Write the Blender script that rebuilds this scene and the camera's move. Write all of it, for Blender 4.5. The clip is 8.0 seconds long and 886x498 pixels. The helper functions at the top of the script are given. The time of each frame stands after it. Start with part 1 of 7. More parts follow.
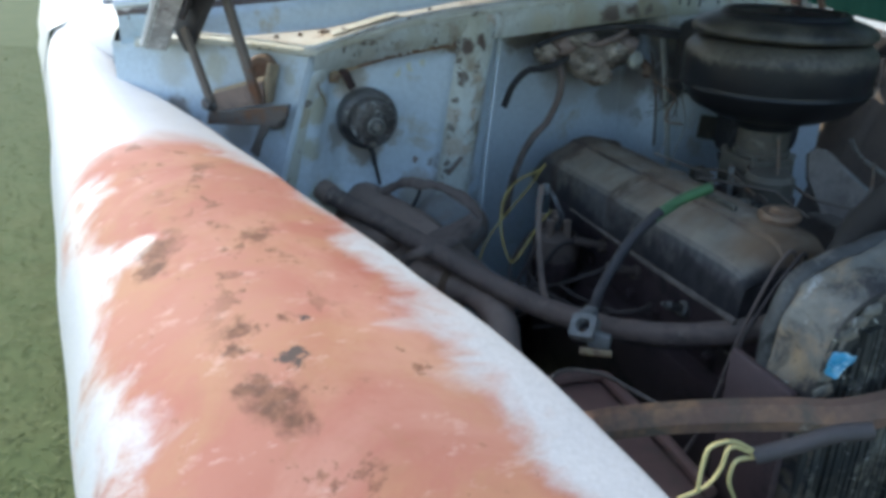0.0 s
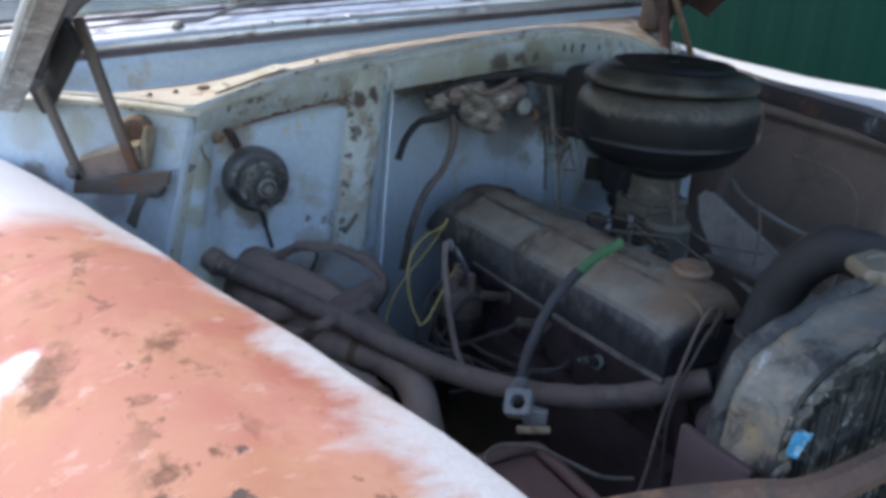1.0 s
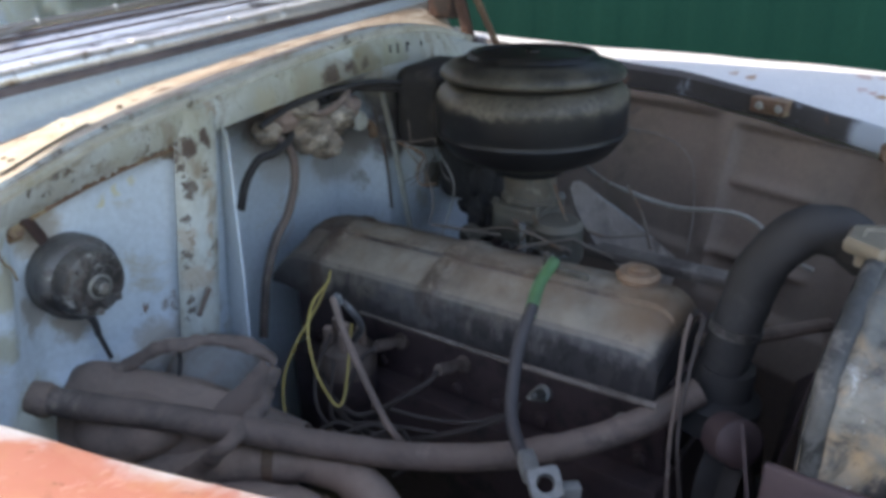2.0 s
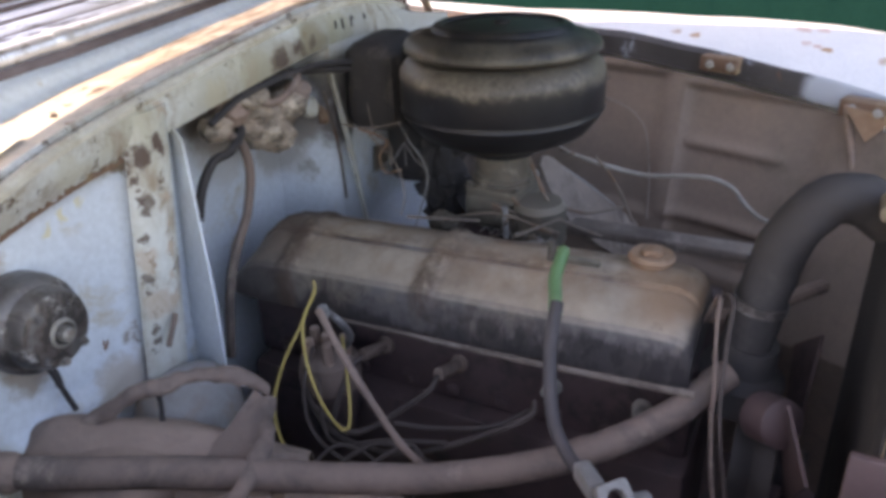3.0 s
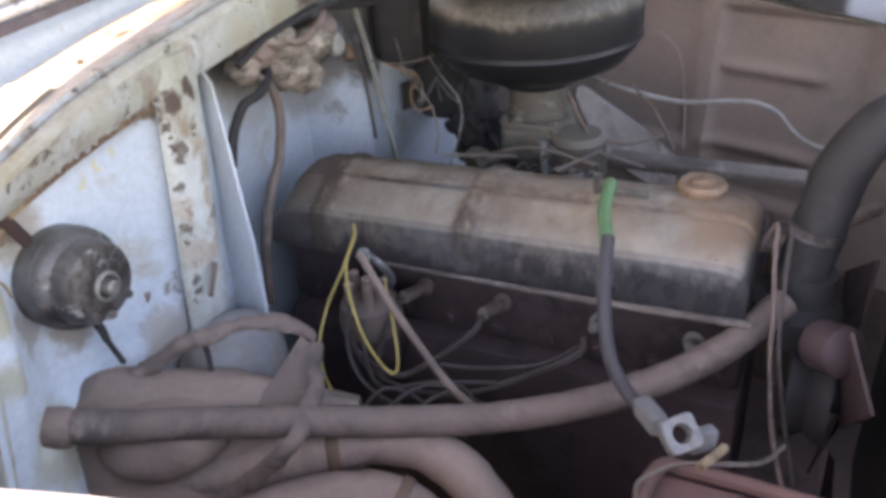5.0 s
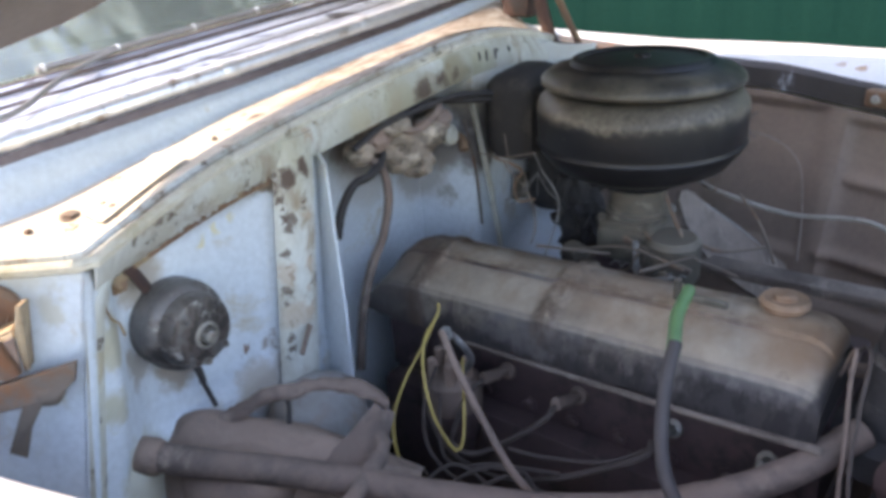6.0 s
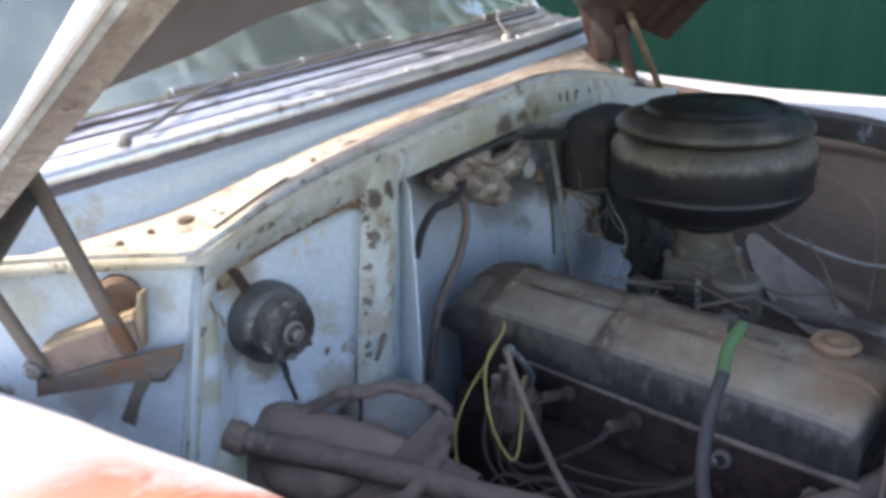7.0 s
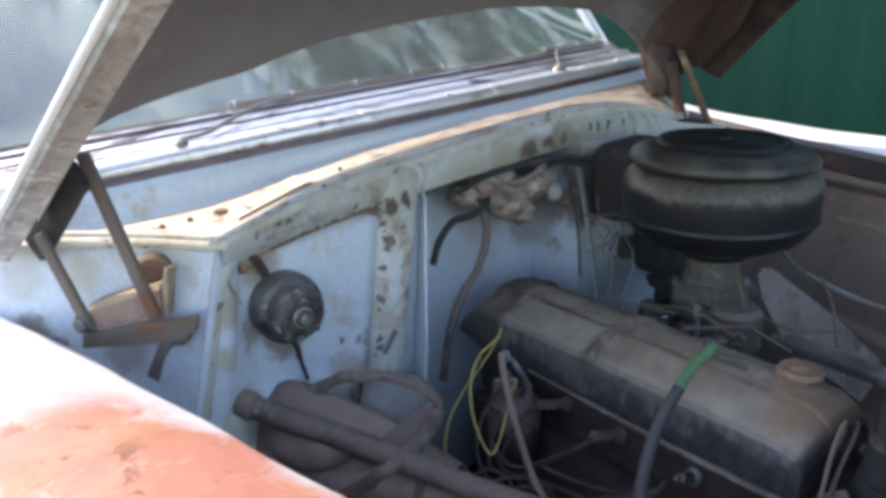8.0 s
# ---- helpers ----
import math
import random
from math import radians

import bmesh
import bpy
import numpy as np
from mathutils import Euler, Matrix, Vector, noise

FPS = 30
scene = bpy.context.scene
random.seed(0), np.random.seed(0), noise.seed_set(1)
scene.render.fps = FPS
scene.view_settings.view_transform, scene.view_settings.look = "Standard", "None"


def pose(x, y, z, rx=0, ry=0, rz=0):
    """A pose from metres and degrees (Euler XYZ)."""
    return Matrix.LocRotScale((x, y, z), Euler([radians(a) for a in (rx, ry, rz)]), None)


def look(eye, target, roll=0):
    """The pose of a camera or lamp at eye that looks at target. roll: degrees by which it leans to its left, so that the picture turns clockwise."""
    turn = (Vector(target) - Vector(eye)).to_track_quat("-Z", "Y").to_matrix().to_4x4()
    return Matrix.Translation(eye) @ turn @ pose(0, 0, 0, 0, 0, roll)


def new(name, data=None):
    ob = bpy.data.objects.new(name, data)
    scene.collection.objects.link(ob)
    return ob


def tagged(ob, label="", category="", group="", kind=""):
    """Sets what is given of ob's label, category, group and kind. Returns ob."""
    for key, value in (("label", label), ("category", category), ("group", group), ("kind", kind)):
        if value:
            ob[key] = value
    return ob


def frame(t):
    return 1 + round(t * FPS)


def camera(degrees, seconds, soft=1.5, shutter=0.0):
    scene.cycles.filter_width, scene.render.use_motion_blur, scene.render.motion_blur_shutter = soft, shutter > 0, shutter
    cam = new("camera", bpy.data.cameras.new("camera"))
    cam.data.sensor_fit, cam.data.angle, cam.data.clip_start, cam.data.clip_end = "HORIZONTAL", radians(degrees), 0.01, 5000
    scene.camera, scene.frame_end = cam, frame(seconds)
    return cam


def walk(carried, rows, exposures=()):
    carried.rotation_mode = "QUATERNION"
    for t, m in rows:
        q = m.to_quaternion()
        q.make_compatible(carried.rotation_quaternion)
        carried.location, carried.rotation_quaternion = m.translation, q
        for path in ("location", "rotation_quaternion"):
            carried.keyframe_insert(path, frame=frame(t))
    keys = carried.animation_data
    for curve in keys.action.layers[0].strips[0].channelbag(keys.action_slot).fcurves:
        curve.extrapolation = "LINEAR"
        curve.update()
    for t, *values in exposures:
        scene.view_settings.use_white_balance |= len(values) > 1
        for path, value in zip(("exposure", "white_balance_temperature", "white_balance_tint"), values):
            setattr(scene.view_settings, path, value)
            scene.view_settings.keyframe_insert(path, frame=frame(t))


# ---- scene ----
cam = camera(59.0, 8.0, soft=4.0)
PATH = [
    (0, (-0.643, -0.102, 1.282), (-0.055, 1.629, 0.471), 0.6),
    (0.5, (-0.652, -0.108, 1.31), (0.166, 1.583, 0.623), 0.5),
    (1, (-0.677, -0.009, 1.317), (0.25, 1.59, 0.555), 1.7),
    (1.5, (-0.739, 0.15, 1.32), (0.528, 1.497, 0.559), -0.1),
    (3, (-0.737, 0.434, 1.335), (0.851, 1.249, 0.432), -2.5),
    (3.5, (-0.763, 0.488, 1.343), (0.898, 1.139, 0.439), -4.2),
    (4, (-0.784, 0.529, 1.322), (0.861, 1.129, 0.355), -6.2),
    (5.5, (-0.717, 0.425, 1.328), (0.724, 1.387, 0.329), -3.9),
    (6, (-0.731, 0.396, 1.345), (0.67, 1.559, 0.519), -4.6),
    (6.5, (-0.752, 0.39, 1.353), (0.547, 1.67, 0.532), -4.9),
    (7, (-0.775, 0.337, 1.361), (0.513, 1.68, 0.626), -3.4),
    (7.5, (-0.795, 0.22, 1.352), (0.516, 1.554, 0.642), -1.9),
    (8, (-0.725, 0.172, 1.36), (0.34, 1.735, 0.711), -2.3),
]
walk(cam, [(t, look(eye, target, roll)) for t, eye, target, roll in PATH],
     exposures=((0.0, 1.35, 6500, 3), (0.5, 1.35, 6500, 3), (1.0, 1.5, 6500, 12), (1.5, 1.75, 6800, 12), (3.0, 2.55, 8500, 26), (4.0, 2.95, 8700, 28), (5.5, 2.98, 8400, 27), (6.0, 2.65, 7800, 20), (6.5, 2.4, 7600, 20), (7.0, 2.22, 7400, 18), (8.0, 2.05, 7100, 16)))

# ---------------------------------------------------------------- light
SUN_AZ, SUN_EL = 121.0, 45.0          # degrees: from +x towards +y, and above the horizon
world = bpy.data.worlds.new("sky")
scene.world = world
world.use_nodes = True
wn = world.node_tree
sky = wn.nodes.new("ShaderNodeTexSky")
sky.sky_type = "NISHITA"
sky.sun_disc = False
sky.sun_elevation = radians(SUN_EL)
sky.sun_rotation = radians(90 - SUN_AZ)
wn.nodes["Background"].inputs["Strength"].default_value = 0.15
wn.links.new(sky.outputs["Color"], wn.nodes["Background"].inputs["Color"])
sun_data = bpy.data.lights.new("sun", "SUN")
sun_data.energy, sun_data.angle, sun_data.color = 1.6, radians(0.6), (1.0, 0.93, 0.82)
sun = new("sun", sun_data)
sd = Vector((math.cos(radians(SUN_AZ)) * math.cos(radians(SUN_EL)), math.sin(radians(SUN_AZ)) * math.cos(radians(SUN_EL)), math.sin(radians(SUN_EL))))
sun.matrix_world = look(sd * 20, (0, 0, 0))


# ---------------------------------------------------------------- materials
def ramp(nt, fac, lo, hi, a=(0, 0, 0, 1), b=(1, 1, 1, 1)):
    n = nt.nodes.new("ShaderNodeValToRGB")
    n.color_ramp.elements[0].position, n.color_ramp.elements[1].position = lo, hi
    n.color_ramp.elements[0].color, n.color_ramp.elements[1].color = a, b
    nt.links.new(fac, n.inputs[0])
    return n.outputs["Color"]


def mixed(nt, fac, a, b):
    n = nt.nodes.new("ShaderNodeMix")
    n.data_type = "RGBA"
    for sock, v in ((n.inputs[0], fac), (n.inputs[6], a), (n.inputs[7], b)):
        if isinstance(v, (int, float)):
            sock.default_value = v
        elif isinstance(v, tuple):
            sock.default_value = (*v, 1)[:4]
        else:
            nt.links.new(v, sock)
    return n.outputs[2]


def noised(nt, vec, scale, detail=5.0, rough=0.6, distort=0.0):
    n = nt.nodes.new("ShaderNodeTexNoise")
    n.inputs["Scale"].default_value, n.inputs["Detail"].default_value = scale, detail
    n.inputs["Roughness"].default_value, n.inputs["Distortion"].default_value = rough, distort
    nt.links.new(vec, n.inputs["Vector"])
    return n.outputs["Fac"]


def calc(nt, op, a, b=0.0, c=0.0):
    n = nt.nodes.new("ShaderNodeMath")
    n.operation = op
    for sock, v in zip(n.inputs, (a, b, c)):
        if isinstance(v, (int, float)):
            sock.default_value = v
        else:
            nt.links.new(v, sock)
    return n.outputs[0]


def span(nt, v, a, b):
    n = nt.nodes.new("ShaderNodeMapRange")
    n.interpolation_type = "SMOOTHSTEP"
    n.inputs["From Min"].default_value, n.inputs["From Max"].default_value = a, b
    nt.links.new(v, n.inputs["Value"])
    return n.outputs["Result"]


def weathered(name, c1, c2, scale=9.0, spots=None, dust=None, rough=(0.5, 0.8), metal=0.0, bump=0.25, fine=140.0, coat=0.0, stretch=(1, 1, 1), extra=None):
    """A worn surface: two base tones, spots (colour, low, high, scale), dust (colour, amount) on faces that look up."""
    m = bpy.data.materials.new(name)
    m.use_nodes = True
    nt = m.node_tree
    bs = nt.nodes["Principled BSDF"]
    tc = nt.nodes.new("ShaderNodeTexCoord")
    mp = nt.nodes.new("ShaderNodeMapping")
    mp.inputs["Scale"].default_value = stretch
    nt.links.new(tc.outputs["Object"], mp.inputs["Vector"])
    vec = mp.outputs["Vector"]
    big = noised(nt, vec, scale, 6, 0.65)
    small = noised(nt, vec, fine, 4, 0.7)
    col = mixed(nt, ramp(nt, big, 0.34, 0.66), c1, c2)
    col = mixed(nt, calc(nt, "MULTIPLY", ramp(nt, small, 0.35, 0.7), 0.35), col, tuple(0.55 * v for v in c2))
    for k, (sc, lo, hi, ss) in enumerate(spots or ()):
        f = noised(nt, vec, ss, 8, 0.72, 0.4)
        f2 = noised(nt, vec, ss * 0.27 + k, 2, 0.5)
        col = mixed(nt, ramp(nt, calc(nt, "ADD", calc(nt, "MULTIPLY", f, 0.7), calc(nt, "MULTIPLY", f2, 0.3)), lo - 0.055, hi - 0.065), col, sc)
    rg = calc(nt, "MULTIPLY_ADD", big, rough[1] - rough[0], rough[0])
    if dust:
        geo = nt.nodes.new("ShaderNodeNewGeometry")
        sep = nt.nodes.new("ShaderNodeSeparateXYZ")
        nt.links.new(geo.outputs["Normal"], sep.inputs[0])
        up = span(nt, sep.outputs["Z"], dust[2] if len(dust) > 2 else -0.25, 0.9)
        patchy = ramp(nt, noised(nt, vec, 22, 6, 0.7), 0.25, 0.7)
        df = calc(nt, "MULTIPLY", calc(nt, "MULTIPLY", up, calc(nt, "MULTIPLY_ADD", patchy, 0.6, 0.4)), dust[1])
        col = mixed(nt, df, col, dust[0])
        rg = calc(nt, "MAXIMUM", rg, calc(nt, "MULTIPLY", df, 0.95))
    if extra:
        col, matt = extra(nt, tc, col)
        rg = calc(nt, "MAXIMUM", rg, calc(nt, "MULTIPLY", matt, 0.8))
    nt.links.new(col, bs.inputs["Base Color"])
    nt.links.new(rg, bs.inputs["Roughness"])
    bs.inputs["Metallic"].default_value = metal
    bs.inputs["Coat Weight"].default_value = coat
    bp = nt.nodes.new("ShaderNodeBump")
    bp.inputs["Strength"].default_value, bp.inputs["Distance"].default_value = bump, 0.003
    nt.links.new(calc(nt, "ADD", calc(nt, "MULTIPLY", small, 0.4), big), bp.inputs["Height"])
    nt.links.new(bp.outputs["Normal"], bs.inputs["Normal"])
    return m


DUST = (0.33, 0.25, 0.17)
RUST = (0.16, 0.07, 0.035)
OCHRE = (0.42, 0.33, 0.18)
GRIME = (0.10, 0.08, 0.06)


def blob(nt, vec, x, y, z, r):
    d = nt.nodes.new("ShaderNodeVectorMath")
    d.operation = "DISTANCE"
    nt.links.new(vec, d.inputs[0])
    d.inputs[1].default_value = (x, y, z)
    return span(nt, d.outputs["Value"], r, r * 0.55)


def primer_patch(nt, tc, col):
    """Brushed-on salmon primer along the crown of the near wing, with brown scabs of rust."""
    shift = nt.nodes.new("ShaderNodeVectorMath")
    shift.operation = "ADD"
    shift.inputs[1].default_value = (0, 1.5, 0)
    nt.links.new(tc.outputs["Object"], shift.inputs[0])
    vec = shift.outputs["Vector"]
    sep = nt.nodes.new("ShaderNodeSeparateXYZ")
    nt.links.new(vec, sep.inputs[0])
    x, y = sep.outputs["X"], sep.outputs["Y"]
    back = calc(nt, "MAXIMUM", calc(nt, "SUBTRACT", y, 0.45), 0.0)
    mid = calc(nt, "MULTIPLY_ADD", calc(nt, "MULTIPLY", back, back), -0.56, -0.595)        # x of the middle of the patch
    fore = calc(nt, "MAXIMUM", calc(nt, "SUBTRACT", 0.38, y), 0.0)
    mid = calc(nt, "MULTIPLY_ADD", fore, 0.11, mid)
    off = calc(nt, "ABSOLUTE", calc(nt, "SUBTRACT", x, mid))
    wide = calc(nt, "MULTIPLY_ADD", calc(nt, "MAXIMUM", calc(nt, "SUBTRACT", y, 0.72), 0.0), -0.25, 0.118)
    wide = calc(nt, "MULTIPLY_ADD", fore, 0.13, wide)
    mp = nt.nodes.new("ShaderNodeMapping")
    mp.inputs["Scale"].default_value = (6, 11, 11)
    mp.inputs["Rotation"].default_value = (0, 0, 0.5)
    nt.links.new(vec, mp.inputs["Vector"])
    n1 = noised(nt, mp.outputs["Vector"], 1.6, 7, 0.62, 0.5)
    n2 = noised(nt, vec, 7, 3, 0.5)
    edge = calc(nt, "ADD", calc(nt, "SUBTRACT", wide, off), calc(nt, "MULTIPLY_ADD", calc(nt, "ADD", n1, n2), 0.145, -0.139))
    mask = span(nt, edge, -0.024, 0.030)
    mask = calc(nt, "MULTIPLY", mask, span(nt, calc(nt, "ADD", y, calc(nt, "MULTIPLY", n1, 0.1)), 1.0, 0.9))
    tone = mixed(nt, ramp(nt, n2, 0.35, 0.65), (0.37, 0.105, 0.066), (0.43, 0.175, 0.115))
    tone = mixed(nt, calc(nt, "MULTIPLY", ramp(nt, noised(nt, vec, 9, 6, 0.7, 0.5), 0.44, 0.62), 0.75), tone, (0.42, 0.205, 0.098))
    tone = mixed(nt, calc(nt, "MULTIPLY", ramp(nt, noised(nt, mp.outputs["Vector"], 4.5, 6, 0.7), 0.58, 0.68), 0.5), tone, (0.62, 0.40, 0.34))
    tone = mixed(nt, calc(nt, "MULTIPLY", ramp(nt, noised(nt, vec, 4.2, 7, 0.65, 0.8), 0.52, 0.66), 0.4), tone, (0.58, 0.31, 0.23))
    tone = mixed(nt, calc(nt, "MULTIPLY", ramp(nt, noised(nt, vec, 17, 7, 0.72, 0.6), 0.56, 0.66), 0.45), tone, (0.36, 0.15, 0.075))
    col = mixed(nt, calc(nt, "MULTIPLY", mask, 0.94), col, tone)
    # rust scabs: a chain of larger ones along the crown and scattered small ones
    wob = nt.nodes.new("ShaderNodeVectorMath")
    wob.operation = "MULTIPLY_ADD"
    nz = nt.nodes.new("ShaderNodeTexNoise")
    nz.inputs["Scale"].default_value, nz.inputs["Detail"].default_value, nz.inputs["Roughness"].default_value = 52, 8, 0.7
    nt.links.new(vec, nz.inputs["Vector"])
    nt.links.new(nz.outputs["Color"], wob.inputs[0])
    wob.inputs[1].default_value = (0.05, 0.05, 0.02)
    nt.links.new(vec, wob.inputs[2])
    wv = wob.outputs["Vector"]
    total = None
    for bx, by, bz, br in SCABS:
        b = blob(nt, wv, bx + 0.025, by + 0.025, bz + 0.01, br)
        total = b if total is None else calc(nt, "MAXIMUM", total, b)
    specks = calc(nt, "MULTIPLY", ramp(nt, noised(nt, vec, 60, 4, 0.6), 0.66, 0.72), mask)
    along = span(nt, off, 0.07, 0.01)
    scab = calc(nt, "MULTIPLY", ramp(nt, noised(nt, vec, 26, 7, 0.7, 0.3), 0.565, 0.60), calc(nt, "MULTIPLY", along, mask))
    total = calc(nt, "MAXIMUM", total, calc(nt, "MAXIMUM", calc(nt, "MULTIPLY", specks, 0.7), calc(nt, "MULTIPLY", scab, 0.8)))
    grain = ramp(nt, noised(nt, vec, 95, 6, 0.7), 0.38, 0.62)
    col = mixed(nt, calc(nt, "MULTIPLY", total, 0.9), col, mixed(nt, grain, (0.105, 0.046, 0.028), (0.235, 0.105, 0.060)))
    for bx, by, bz, br in BARE:
        col = mixed(nt, calc(nt, "MULTIPLY", blob(nt, wv, bx + 0.025, by + 0.025, bz + 0.01, br), 0.9), col, (0.045, 0.042, 0.042))
    return col, mask


def lifted(nt, tc):
    n = nt.nodes.new("ShaderNodeVectorMath")
    n.operation = "ADD"
    n.inputs[1].default_value = (0, 1.5, 0)
    nt.links.new(tc.outputs["Object"], n.inputs[0])
    return n.outputs["Vector"]


def stains(marks, tall=None):
    """Stains of given place, size and colour, broken up by noise; tall: (low, high, colour), grime that hangs from an upper seam."""
    def build(nt, tc, col):
        vec = lifted(nt, tc)
        nz = nt.nodes.new("ShaderNodeTexNoise")
        nz.inputs["Scale"].default_value, nz.inputs["Detail"].default_value, nz.inputs["Roughness"].default_value = 46, 9, 0.72
        nt.links.new(vec, nz.inputs["Vector"])
        wob = nt.nodes.new("ShaderNodeVectorMath")
        wob.operation = "MULTIPLY_ADD"
        nt.links.new(nz.outputs["Color"], wob.inputs[0])
        wob.inputs[1].default_value = (0.05, 0.0, 0.05)
        nt.links.new(vec, wob.inputs[2])
        dirt = None
        for x, y, z, r, c, amount in marks:
            b = calc(nt, "MULTIPLY", blob(nt, wob.outputs["Vector"], x + 0.025, y, z + 0.025, r), amount)
            col = mixed(nt, b, col, c)
            dirt = b if dirt is None else calc(nt, "MAXIMUM", dirt, b)
        if tall:
            sep = nt.nodes.new("ShaderNodeSeparateXYZ")
            nt.links.new(vec, sep.inputs[0])
            n1 = noised(nt, vec, 16, 7, 0.7)
            up = span(nt, calc(nt, "MULTIPLY_ADD", n1, 0.10, calc(nt, "SUBTRACT", sep.outputs["Z"], 0.05)), tall[0], tall[1])
            f = calc(nt, "MULTIPLY", up, 0.6)
            col = mixed(nt, f, col, tall[2])
            dirt = calc(nt, "MAXIMUM", dirt, f)
            chip = calc(nt, "MULTIPLY", ramp(nt, noised(nt, vec, 42, 5, 0.65), 0.63, 0.67), up)
            col = mixed(nt, calc(nt, "MULTIPLY", chip, 0.7), col, (0.09, 0.055, 0.035))
        return col, dirt
    return build


SCABS = ((-0.610, 0.345, 0.987, 0.027), (-0.624, 0.362, 0.987, 0.020), (-0.600, 0.322, 0.987, 0.025), (-0.596, 0.581, 0.987, 0.022), (-0.588, 0.639, 0.987, 0.014), (-0.599, 0.609, 0.987, 0.012), (-0.678, 0.594, 0.985, 0.026), (-0.665, 0.619, 0.985, 0.017), (-0.687, 0.564, 0.985, 0.020),
         (-0.623, 0.433, 0.987, 0.015), (-0.630, 0.408, 0.987, 0.012), (-0.620, 0.511, 0.987, 0.014), (-0.584, 0.527, 0.987, 0.010), (-0.588, 0.434, 0.987, 0.007), (-0.677, 0.718, 0.985, 0.014), (-0.700, 0.880, 0.985, 0.016), (-0.496, 0.396, 0.975, 0.006), (-0.504, 0.353, 0.973, 0.008), (-0.470, 0.422, 0.973, 0.006), (-0.395, 0.307, 0.942, 0.008))
BARE = ((-0.589, 0.385, 0.987, 0.012), (-0.576, 0.432, 0.987, 0.006))

M_WHITE_NEAR = weathered("white_paint_with_primer", (0.64, 0.64, 0.67), (0.56, 0.57, 0.61), 4, rough=(0.28, 0.5), bump=0.04, fine=260, extra=primer_patch)
M_WHITE = weathered("old_white_paint", (0.80, 0.80, 0.80), (0.70, 0.71, 0.72), 5, spots=(((0.45, 0.22, 0.10), 0.66, 0.70, 14),), rough=(0.28, 0.5), bump=0.05, fine=240, coat=0.15)
BROWN_STAIN, OLIVE_STAIN, YELLOW_MARK = (0.17, 0.11, 0.07), (0.40, 0.37, 0.25), (0.60, 0.47, 0.10)
ORANGE, PINK = (0.40, 0.21, 0.085), (0.50, 0.27, 0.21)
FAR_MARKS = [(0.566, 0.445, 1.050, 0.012, ORANGE, 0.9), (0.580, 0.458, 1.051, 0.010, PINK, 0.7), (0.585, 0.475, 1.053, 0.010, PINK, 0.5), (0.561, 0.351, 1.042, 0.020, ORANGE, 0.8), (0.575, 0.336, 1.043, 0.016, ORANGE, 0.8), (0.550, 0.366, 1.040, 0.012, ORANGE, 0.6), (0.640, 0.484, 1.063, 0.016, PINK, 0.6), (0.645, 0.455, 1.063, 0.014, PINK, 0.6), (0.587, 0.641, 1.057, 0.011, ORANGE, 0.8), (0.598, 0.672, 1.060, 0.011, ORANGE, 0.6), (0.545, 0.30, 1.03, 0.014, ORANGE, 0.5)]
